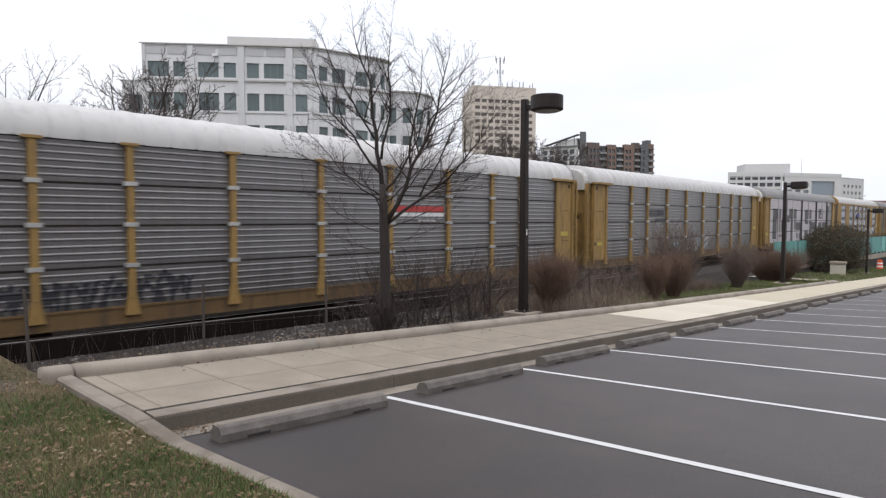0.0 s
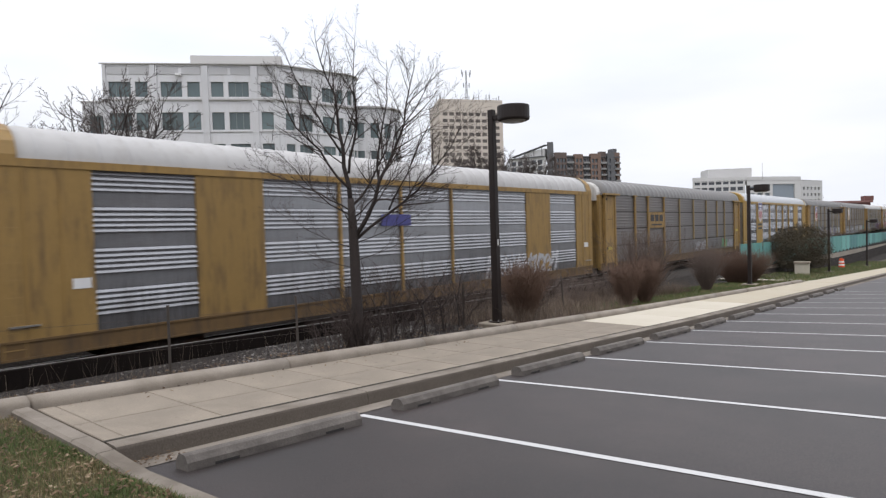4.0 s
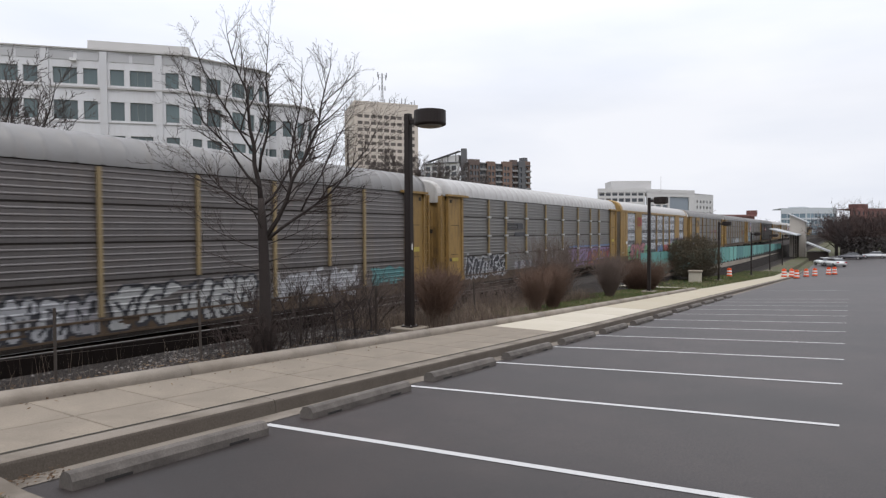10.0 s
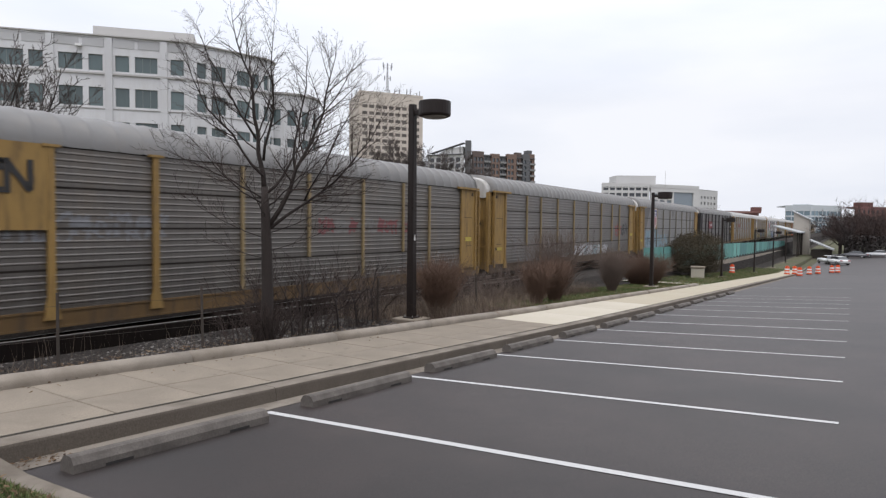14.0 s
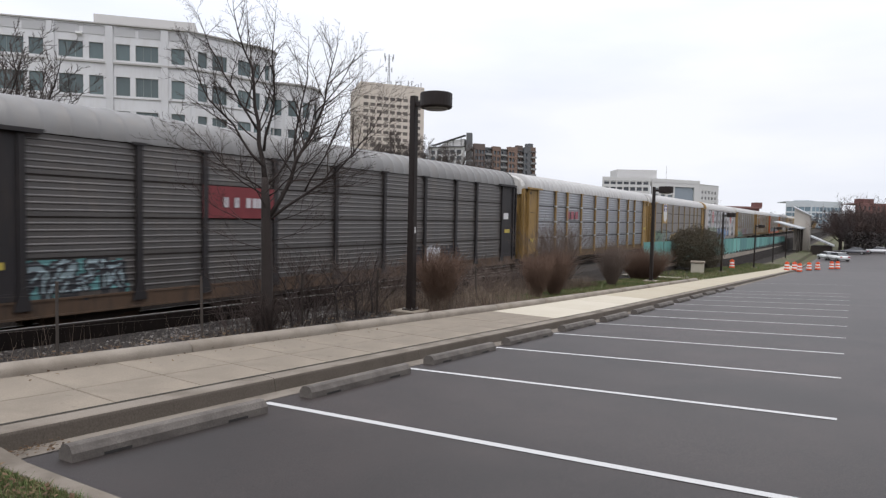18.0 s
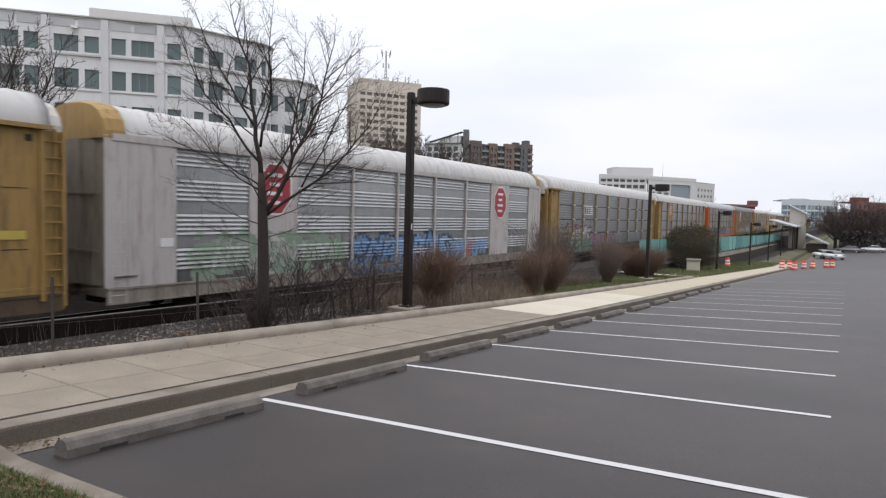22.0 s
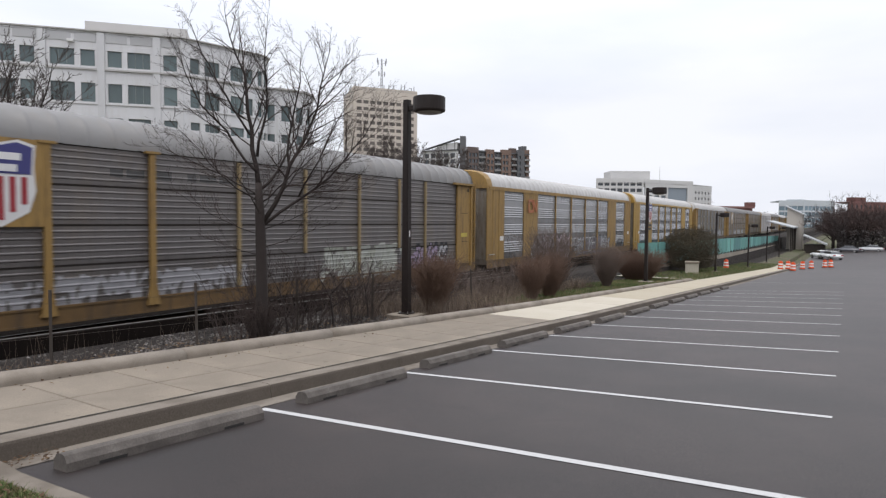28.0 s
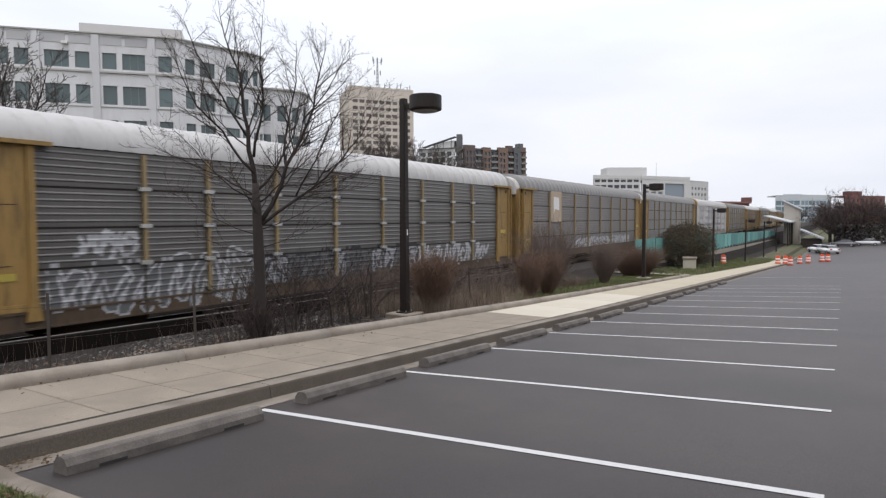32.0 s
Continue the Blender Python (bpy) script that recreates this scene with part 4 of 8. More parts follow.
# spray paint by wagon: kind, y from, y to, z from, z to, colours, rim colour, weight of the strokes or share covered
INK, RIM_BLUE = (0.03, 0.03, 0.035), (0.02, 0.035, 0.07)
WHT, ICE, GRN, TEAL, PURP, RED_, PINK, GREY = (0.40, 0.40, 0.41), (0.26, 0.33, 0.35), (0.14, 0.28, 0.14), (0.09, 0.22, 0.22), (0.18, 0.13, 0.23), (0.30, 0.05, 0.05), (0.36, 0.15, 0.165), (0.27, 0.265, 0.275)
SPRAY = {
    1: [("marks", -11.5, -5.5, 0.98, 1.7, (INK,), None, 0.05)],
    2: [("field", -3.5, 2.7, 0.98, 1.8, (ICE,), None, 0.42), ("marks", -3.4, 2.6, 1.0, 1.95, (WHT, ICE), None, 0.06)],
    4: [("marks", 4, 10, 0.95, 1.9, (WHT,), None, 0.07)],
    5: [("field", 2.0, 4.2, 0.98, 1.62, (GREY,), None, 0.85), ("marks", 8.5, 11.5, 0.98, 1.7, (GRN, GREY), None, 0.1)],
    7: [("marks", -11.6, -7.6, 0.6, 1.95, (GRN, ICE, PURP), INK, 0.12), ("field", -7.6, -1.7, 0.57, 1.5, ((0.17, 0.145, 0.11),), None, 0.75), ("field", -7.4, -2.4, 1.7, 1.98, ((0.19, 0.34, 0.31),), None, 0.6),
        ("marks", -7.6, -1.7, 0.6, 2.1, ((0.24, 0.22, 0.28), WHT, (0.20, 0.17, 0.12)), INK, 0.10), ("marks", -1.9, 2.6, 0.62, 1.9, (WHT, (0.28, 0.22, 0.28), GREY), INK, 0.12), ("marks", 2.6, 7.4, 0.75, 2.05, ((0.32, 0.29, 0.36), WHT, (0.25, 0.2, 0.27)), INK, 0.14), ("marks", 8, 12, 0.95, 1.9, (WHT,), None, 0.06)],
    8: [("marks", -11, -1.4, 0.6, 1.6, (WHT, GREY), INK, 0.13), ("marks", -1.1, 3.6, 0.6, 1.75, ((0.38, 0.38, 0.37),), INK, 0.16), ("marks", 4.4, 8.7, 0.75, 1.9, (WHT,), None, 0.12), ("field", 9.6, 11.9, 0.98, 1.65, (TEAL,), None, 0.85)],
    9: [("marks", -11.4, -7.0, 0.8, 1.9, (INK,), WHT, 0.15), ("marks", -5.8, 2.4, 0.95, 1.5, ((0.09, 0.085, 0.09), GREY), None, 0.1), ("marks", 3.2, 6.2, 0.65, 1.7, (RED_, PURP), None, 0.09), ("marks", 6.6, 11.7, 0.62, 1.75, (RED_, (0.38, 0.18, 0.05)), (0.10, 0.04, 0.07), 0.08)],
    10: [("field", -11.5, -4.8, 0.57, 1.75, (GRN,), None, 0.8), ("letters", -10.7, -6.0, 0.62, 2.05, (PINK,), (0.05, 0.018, 0.025), 0.15), ("field", -1.6, 5.2, 0.6, 1.6, ((0.08, 0.07, 0.10),), None, 0.6), ("marks", -1.5, 5.0, 0.6, 1.8, ((0.09, 0.08, 0.11), (0.10, 0.17, 0.31), RED_), None, 0.12),
         ("field", 4.6, 12.9, 1.5, 2.25, (PURP,), None, 0.62), ("field", 5.0, 12.0, 0.57, 1.3, ((0.10, 0.27, 0.25),), None, 0.85), ("marks", 5.3, 11.8, 1.15, 2.02, ((0.21, 0.35, 0.12), (0.16, 0.32, 0.16)), INK, 0.18), ("marks", 5.0, 11.8, 0.62, 1.4, ((0.10, 0.27, 0.25), (0.19, 0.31, 0.31)), INK, 0.16)],
    11: [("marks", -8, -4, 2.6, 3.3, ((0.19, 0.19, 0.20),), None, 0.04), ("marks", 2, 8, 2.7, 3.3, ((0.20, 0.07, 0.07), (0.19, 0.18, 0.17)), None, 0.05), ("marks", -11.5, -8.5, 0.98, 1.6, (PURP, GREY), None, 0.07)],
    12: [("marks", -3.5, 6, 0.98, 1.75, (WHT, ICE, WHT), None, 0.12), ("marks", 8, 11.5, 2.3, 3.4, (INK, RED_), None, 0.05)],
    13: [("field", -11.0, -6.4, 0.98, 2.7, ((0.21, 0.30, 0.35),), None, 0.86), ("field", -6.4, -2.4, 0.98, 2.3, ((0.21, 0.28, 0.31),), None, 0.5), ("marks", -10.6, -7.2, 1.3, 2.1, (INK,), None, 0.035), ("marks", -9.8, -7.3, 1.3, 2.6, ((0.33, 0.38, 0.40),), None, 0.04)],
    14: [("field", -12, -9.5, 0.98, 1.9, (TEAL,), None, 0.85), ("marks", -12, -9.5, 1.0, 1.85, (ICE,), INK, 0.06), ("marks", 3.5, 7.6, 1.0, 1.8, (WHT, INK), None, 0.09)],
    16: [("marks", -11.6, -6.6, 0.65, 2.15, ((0.16, 0.25, 0.17), (0.26, 0.30, 0.26)), INK, 0.15), ("marks", -6.6, -5.0, 0.8, 2.0, (ICE,), INK, 0.15), ("marks", -5.1, -2.2, 0.85, 1.85, ((0.38, 0.26, 0.10),), INK, 0.12), ("marks", -2.2, 1.1, 0.65, 1.97, ((0.40, 0.28, 0.11), (0.12, 0.20, 0.30), (0.36, 0.35, 0.21)), INK, 0.17), ("marks", 1.4, 5.3, 1.32, 1.97, (WHT,), INK, 0.17), ("marks", 5.5, 10.5, 1.15, 1.92, (WHT, (0.20, 0.33, 0.28)), INK, 0.12)],
    17: [("field", -11.2, -4.6, 0.9, 2.35, ((0.23, 0.30, 0.22),), None, 0.62), ("marks", -10.5, -5, 1.1, 2.2, ((0.34, 0.37, 0.33),), None, 0.05), ("field", -4.0, 3.2, 0.57, 1.5, ((0.14, 0.25, 0.41),), None, 0.8), ("marks", -4.2, 3.2, 0.62, 2.2, ((0.17, 0.29, 0.48), (0.14, 0.25, 0.42)), RIM_BLUE, 0.19), ("marks", 3.3, 6.8, 0.9, 1.9, ((0.17, 0.26, 0.40), PINK), None, 0.12)],
    18: [("field", -11.9, -11.2, 0.7, 2.3, (PINK,), None, 0.7), ("field", -11.4, -5.0, 0.57, 1.6, ((0.11, 0.26, 0.22),), None, 0.88), ("marks", -11.4, -5.2, 1.35, 2.42, (WHT, (0.34, 0.31, 0.20), WHT), INK, 0.15), ("marks", -11.4, -5.2, 0.6, 1.5, ((0.14, 0.33, 0.28), (0.09, 0.22, 0.18)), (0.02, 0.05, 0.05), 0.13), ("field", -10.2, -6.8, 2.2, 2.65, ((0.20, 0.04, 0.09),), None, 0.45), ("marks", -5.0, 1.0, 0.95, 2.0, ((0.20, 0.10, 0.14),), None, 0.05)],
    19: [("marks", -11.5, -8, 1.0, 1.7, (GREY,), None, 0.05)],
    20: [("marks", -11.6, -9, 0.98, 1.9, (WHT,), INK, 0.12), ("marks", -9, 4, 0.95, 2.05, ((0.12, 0.20, 0.34), ICE, (0.10, 0.17, 0.30)), INK, 0.11)],
    21: [("marks", -9, -1, 0.95, 1.7, (GREY,), None, 0.08), ("field", 2.4, 7.2, 0.85, 2.0, ((0.30, 0.31, 0.26),), None, 0.55), ("marks", 2.4, 7.2, 0.85, 2.1, ((0.36, 0.37, 0.33),), None, 0.12), ("marks", 7.9, 10.9, 0.98, 2.0, (WHT, (0.30, 0.24, 0.33)), INK, 0.13)],
    22: [("field", -8.0, -1.2, 0.57, 1.5, (GREY,), None, 0.8), ("marks", -7.7, -1.3, 0.6, 2.28, ((0.30, 0.29, 0.31), (0.38, 0.31, 0.34), GREY), INK, 0.14), ("field", 0, 7.4, 0.65, 1.5, ((0.13, 0.115, 0.135),), None, 0.7), ("marks", -0.2, 7.5, 0.7, 2.0, ((0.13, 0.12, 0.135), (0.33, 0.33, 0.34)), INK, 0.13), ("marks", 9.6, 11.5, 0.9, 1.7, (INK,), None, 0.05)],
    24: [("marks", -11.7, -5.5, 0.65, 2.15, ((0.12, 0.12, 0.12), (0.16, 0.155, 0.15)), WHT, 0.15), ("marks", -10.9, -9.3, 2.1, 2.8, (WHT,), None, 0.06), ("marks", -5.4, 4, 0.9, 1.95, ((0.32, 0.32, 0.33), (0.1, 0.1, 0.1)), INK, 0.12), ("marks", 4, 11, 0.9, 1.95, (WHT,), None, 0.07)],
    25: [("marks", -4, 10, 0.95, 1.7, (WHT,), None, 0.06)],
}
ARCS = [[(0, 0), (0.05, 0.7), (0.3, 1), (0.7, 0.95), (0.9, 0.6), (0.85, 0)], [(0.1, 1), (0, 0.4), (0.25, 0), (0.7, 0.05), (0.95, 0.4), (0.8, 0.75), (0.4, 0.6)], [(0, 0.9), (0.6, 1), (0.2, 0.5), (0.9, 0.45), (0.5, 0), (1, 0.1)],
        [(0.1, 0), (0.4, 1), (0.5, 0.4), (1, 0.9), (0.9, 0.2)], [(0, 0.3), (0.3, 0.8), (0.6, 0.3), (1, 0.85)], [(0, 0), (0.3, 0.6), (0.1, 1), (0.7, 0.7), (1, 1), (0.75, 0)]]
GLYPHS = {"S": [[(0.95, 0.9), (0.45, 1), (0.1, 0.75), (0.5, 0.52), (0.9, 0.3), (0.55, 0), (0.05, 0.15)]], "T": [[(0, 0.93), (1, 1)], [(0.5, 0.97), (0.35, 0)]], "Y": [[(0, 1), (0.45, 0.5)], [(1, 1), (0.45, 0.5), (0.4, 0)]], "E": [[(1, 1), (0.12, 0.9), (0.0, 0.0), (0.95, 0.06)], [(0.05, 0.5), (0.8, 0.53)]]}


def spray_levels(style, k):
    """Heights at which the ribbed side bends, with its depth there: the girder's web first, then the four tiers."""
    low, deep, flat = (0.055, 0.024 if k in (15, 19) else 0.015, 0.10) if style == "A" else (0.004, 0.036, 0.34)
    rows = [[(0.575 + 0.054 * i, 0.047) for i in range(7)]]
    for z0, z1 in zip(TIERS, TIERS[1:]):
        h = z1 - z0 - low
        base = h * flat
        pitch = (h - base) / 5
        tier = [(0.004, 0.0)] + [(base * q, 0.0) for q in (0.33, 0.66) if flat > 0.2]
        for i in range(5):
            z = base + pitch * i
            tier += [(z + 0.10 * pitch, 0.0), (z + 0.20 * pitch, deep), (z + 0.34 * pitch, deep), (z + 0.34 * pitch + 1.75 * deep, 0.0)]
            if pitch * 0.66 - 1.75 * deep > 0.07:
                tier.append((z + 0.8 * pitch, 0.0))
        rows.append([(z0 + a, b) for a, b in tier + [(h, 0.0)]])
    return rows


def spray_paint(root, k, style, pieces):
    """Spray paint that follows the ribs: the strokes are laid on a fine lattice over the side, one mesh a colour."""
    rng = random.Random(900 + k)
    step = 0.05
    ys = np.arange(-11.85, 13.0 if style == "B" else 11.9, step)
    yc = ys[:-1] + step / 2
    tiers = spray_levels(style, k)
    cells = [(a, b) for tier in tiers for a, b in zip(tier, tier[1:])]
    zc = np.array([(a[0] + b[0]) / 2 for a, b in cells])
    Y, Z = np.meshgrid(yc, zc, indexing="ij")
    worn = np.array([[noise.noise(Vector((y * 0.8, z * 4.5, k))) for z in zc] for y in yc])
    blot = np.array([[noise.noise(Vector((y * 1.5, z * 2.2, k + 50))) for z in zc] for y in yc])
    wave_y = np.array([[noise.noise(Vector((y * 2.0, z * 2.5, k + 90))) for z in zc] for y in yc]) * 0.1
    paintbox, pick = [], np.full(Y.shape, -1)

    def dip(c):
        if c not in paintbox:
            paintbox.append(c)
        return paintbox.index(c)

    def reach(lines):
        d = np.full(Y.shape, 9.0)
        for ln in lines:
            for (a, b), (c, e) in zip(ln, ln[1:]):
                l2 = max(1e-6, (c - a) ** 2 + (e - b) ** 2)
                t = np.clip(((Y - a) * (c - a) + (Z - b) * (e - b)) / l2, 0, 1)
                d = np.minimum(d, np.hypot(Y - a - t * (c - a), Z - b - t * (e - b)))
        return d + wave_y * 0.5

    for kind, y0, y1, z0, z1, colors, rim, weight in pieces:
        if kind == "field":
            edge = np.minimum(np.minimum(Y - y0, y1 - Y) * 0.6, np.minimum(Z - z0, z1 - Z)) + wave_y * 2
            pick[(edge > 0) & (worn + blot * 0.5 < weight * 1.3 - 0.55)] = dip(colors[0])
            continue
        h = z1 - z0
        n = 4 if kind == "letters" else max(1, round((y1 - y0) / (h * 0.72)))
        wide = (y1 - y0) / n
        for i in range(n):
            if kind == "letters":
                lines = GLYPHS["STYE"[i]]
            else:
                lines = [[(u + rng.uniform(-0.12, 0.12), v + rng.uniform(-0.1, 0.1)) for u, v in rng.choice(ARCS)] for _ in range(2)]
                if rng.random() < 0.5:
                    lines = [[(1 - u, v) for u, v in ln] for ln in lines]
            m = weight * h if kind == "letters" else min(0.5 * h, weight)
            drop = rng.uniform(0, 0.12) * h
            lines = [[(y0 + wide * (i + 0.08 + 0.84 * u) + 0.14 * h * (v - 0.5), z0 + m + (h - drop - 2 * m) * v) for u, v in ln] for ln in lines]
            d = reach(lines)
            fill = np.where(d < m, dip(colors[rng.randrange(len(colors))]), -1)
            if rim:
                pick[d < m + (0.045 if rim == WHT else 0.075)] = dip(rim)
            pick[fill >= 0] = fill[fill >= 0]
            if rim:
                pick[(d < m + (0.045 if rim == WHT else 0.075)) & (d > m * 0.86) & (wave_y > -0.02)] = dip(rim)
                pick[reach([[(u + 0.4 * m, v - 0.5 * m) for u, v in ln] for ln in lines[-1:]]) < 0.035] = dip(rim)
    pick[worn < -0.42] = -1
    if style == "A":
        for y in POSTS:
            pick[np.abs(Y - y) < (0.05 if k in FADED else 0.12)] = -1
    for c, color in enumerate(paintbox):
        me, vs, fs, seen = bpy.data.meshes.new("spray_paint"), [], [], {}
        for i, j in np.argwhere(pick == c):
            lift = 0.034 if style == "B" and zc[j] > 0.95 and any(a - 0.02 < yc[i] < b + 0.02 for a, b in ((-9.1, -7.0), (7.2, 9.35), (12.0, 14), (-14, -11.7))) else None
            quad = []
            for y, (z, x) in ((ys[i], cells[j][0]), (ys[i + 1], cells[j][0]), (ys[i + 1], cells[j][1]), (ys[i], cells[j][1])):
                key = (round(float(y), 3), round(z, 4), lift)
                if key not in seen:
                    seen[key] = len(vs)
                    vs.append((lift if lift else x - 0.016, float(y), z))
                quad.append(seen[key])
            fs.append(quad)
        if fs:
            me.from_pydata(vs, [], fs)
            tint = "sprayed_" + "_".join(f"{round(v * 100):02d}" for v in color)
            part("spray_paint", me, paint(tint, color, 0.6, 0, 0.22, 1.6, tuple(0.45 * v + 0.03 for v in color), 0.6), root, "weathered spray paint", pose(HALF, 0, 0))["kind"] = "stuff"


def near_side(t):
    return 0.4 - ((t - 15) / 16) ** 2


# how far a wagon stands ahead of an even spacing
SLACK = {16: 0.0, 17: -0.1, 18: 0.0, 19: 0.0, 22: 0.4, 23: 0.45}


def car_pose(k, t):
    s = PITCH_LEN * (k - 0.228) - SPEED * t + near_side(t) - BODY / 2 + SLACK.get(k, 0.2 if k < 24 else 1.0)
    p = ALONG * s - RIGHT * (SIDE + HALF)
    return pose(p.x, p.y, RAIL + GRADE * s, math.degrees(math.atan(GRADE)), 0, -math.degrees(YAW))


def roof_shared():
    SHARED["roof"] = mesh_of(roof_mesh(26.9), "roof", True)
    return SHARED["roof"]


def wagon(k):
    style, roof, frame_, sheet_, gloss, stain, badge = CARS[k]
    spray = SPRAY.get(k)
    what = f"{TONE[frame_]} covered car-carrier wagon with {roof} roof"
    what += " and spray-painted ribbed sides" if spray else " and ribbed metal sides"
    root = empty("car_carrier_wagon", car_pose(k, 0), what, "rail wagon", "wagons of the train")
    fr = CAR_PAINT[frame_]
    pm = panel_mat(f"{k}", sheet_, root, stain, gloss, BLOCKS if k == 3 else LETTERS if k == 21 else MURAL if k == 9 else (), SPIKES if k == 13 else ())
    part("underframe", shared("underframe", under_mesh), GEAR, root)
    part("side_sill", shared("side_sill", sill_mesh), SILL["rusty" if k in FADED and frame_ == "yellow" else frame_], root, "grimy side girder", pose(HALF, 0, 0))
    part("roof", SHARED.setdefault("roof", None) or roof_shared(), ROOF_PAINT[roof], root)
    part("far_side", shared("far_side", side_sheet_mesh), CAR_PAINT["yellow"] if style == "A" else fr, root)
    ends = fr if style == "A" else DIRTY_END
    for s in (-1, 1):
        turn = 0 if s > 0 else 180
        part("end_door", shared("end_door", end_door_mesh), ends, root, "" if style == "A" else "pale grey stained end door", pose(0, s * 13.64, 0, 0, 0, turn))
        part("end_frame", shared("end_frame", lambda: boxm(-1.5, 1.5, -0.06, -0.01, 0.7, 4.85)), ends, root, "", pose(0, s * 13.64, 0, 0, 0, turn))
        for z in (1.9, 3.4):
            part("lock_bar", shared("lock_bar", lambda: boxm(-1.3, 1.3, 0.12, 0.15, -0.03, 0.03)), ends, root, "", pose(0, s * 13.64, z, 0, 0, turn))
        part("coupler", shared("coupler", coupler_mesh), GEAR, root, "", pose(0, s * 13.6, 0, 0, 0, turn))
        bg_ = part("bogie", shared("bogie", bogie_mesh), GEAR, root, "", pose(0, s * 9.9, 0))
        for a in (-0.9, 0.9):
            for b in (-0.78, 0.78):
                part("wheel", shared("wheel", wheel_mesh), RUST, bg_, "", pose(b, a, 0.46, 0, 0, 0 if b > 0 else 180))
    if style == "A":
        for s in (-1, 1):
            end_side(root, fr, s)
            part("ladder", shared("ladder", ladder_mesh), fr, root, "", pose(HALF - 0.06, s * 13.53, 0))
            part("gable_cap", shared("gable_cap", gable_cap_mesh), P_CAPS, root, "pale arched cap", pose(0, s * 13.18, 0, 0, 0, 0 if s > 0 else 180))
            part("door_slot", shared("door_slot", lambda: boxm(-0.5, 0.45, 0.0, 0.012, -0.09, 0.09)), P_SEAM, root, "dark slot in the end door", pose(0.55, s * 13.775, 3.15, 0, 0, 0 if s > 0 else 180))
        for a, b in zip(POSTS, POSTS[1:]):
            for z0, z1 in zip(TIERS, TIERS[1:]):
                part("side_panel", rib_panel(b - a - 0.03, z1 - z0 - 0.055, 5, 0.10, 0.024 if k in (15, 19) else 0.015), pm, root, "", pose(HALF - 0.02, (a + b) / 2, z0))
        # dark sheet added behind the panels as the shade in the tier gaps
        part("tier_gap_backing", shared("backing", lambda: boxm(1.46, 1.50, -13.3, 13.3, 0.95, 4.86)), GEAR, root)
        for y in (POSTS[0], POSTS[-1]):
            part("post", shared("post", post_mesh), fr, root, "", pose(HALF, y, 0))
        for i, y in enumerate(POSTS[1:-1]):
            if k == 3 and i % 2 == 0:
                part("post", shared("thin_post", thin_post_mesh), P_PALE, root, "post sprayed white", pose(HALF - 0.03, y, 0))
            elif k == 3:
                part("post", shared("thin_post", thin_post_mesh), P_CHAR_POST, root, "post sprayed charcoal", pose(HALF, y + 0.2, 0))
            elif k in FADED or (k in (5, 11, 21) and i > 2):
                part("post", shared("slim_post", lambda: boxm(0.0, 0.075, -0.055, 0.055, 1.0 if i % 2 else 1.9, 4.8)) if i % 2 else shared("slim_post_short", lambda: boxm(0.0, 0.075, -0.055, 0.055, 1.9, 4.8)), P_SILVERED if k == 13 else FADE_PAINT, root, "faded yellow-grey post", pose(HALF, y, 0))
            else:
                part("post", shared("post", post_mesh), fr, root, "", pose(HALF, y, 0))
            if frame_ == "yellow" and k in (0, 1, 2, 9, 15, 18, 24):
                for z in TIERS[1:-1]:
                    part("clip", shared("clip", clip_mesh), paint("galvanised_clip", (0.5, 0.49, 0.47), 0.5, 0.5), root, "galvanised clip", pose(HALF, y, z))
    else:
        edges = EDGES
        solid = {1, 7}
        for i, (a, b) in enumerate(zip(edges, edges[1:])):
            if i in solid:
                part("side_plate", rib_plate(b - a), fr, root, "flat painted plate", pose(HALF, (a + b) / 2, 0))
                continue
            for z0, z1 in zip(TIERS, TIERS[1:]):
                part("side_panel", rib_panel(b - a - 0.02, z1 - z0 - 0.004, 5, 0.34), pm, root, "", pose(HALF - 0.02, (a + b) / 2, z0))
            if i in (3, 4, 5, 6):
                part("post", shared("thin_post", thin_post_mesh), fr, root, "", pose(HALF - 0.01, a, 0))
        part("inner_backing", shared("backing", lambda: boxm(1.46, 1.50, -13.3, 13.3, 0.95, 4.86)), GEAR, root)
        end_wide(root, fr, -13.75, 2.05)
        end_wide(root, fr, 12.0, 1.75)
        for s in (-1, 1):
            part("ladder", shared("ladder", ladder_mesh), fr, root, "", pose(HALF - 0.012, s * 13.4, 0))
            part("grab_bar", shared("grab_bar", lambda: boxm(0.0, 0.06, -0.3, 0.3, -0.02, 0.02)), STEEL, root, "steel grab bar", pose(HALF + 0.03, s * 13.2, 1.25))
            part("notice_plate", shared("notice", lambda: boxm(0.0, 0.012, -0.2, 0.2, -0.12, 0.12)), P_WHITE, root, "small pale notice plate", pose(HALF + 0.036, -12.0 if s < 0 else 13.0, 2.1))
        part("eave_band", shared("eave_band", lambda: boxm(0.0, 0.06, -13.55, 13.55, 4.74, 4.92)), fr, root, "", pose(HALF, 0, 0))
        part("roof_hood", shared("cap", cap_mesh), CAR_PAINT["yellow"] if frame_ == "white" else fr, root, "", pose(0, -13.75, 0))
        part("roof_hood", shared("cap_r", lambda: flip_y(cap_mesh())), CAR_PAINT["yellow"] if frame_ == "white" else fr, root, "", pose(0, 13.75, 0))
    if style == "A":
        plate("notice_plate", 12.6, 2.36, 0.6, 0.2, NOTICE, root, "small yellow notice plate", 0.036)
        plate("notice_plate", -12.6, 1.78, 0.55, 0.17, NOTICE, root, "small yellow notice plate", 0.036)
        plate("notice_plate", -13.02, 1.78, 0.16, 0.15, GEAR, root, "small dark plate", 0.036)
        if frame_ == "dark":
            plate("notice_plate", 12.42, 3.18, 0.55, 0.34, P_WHITE, root, "small white notice plate", 0.036)
    badge_on(root, k, badge, style)
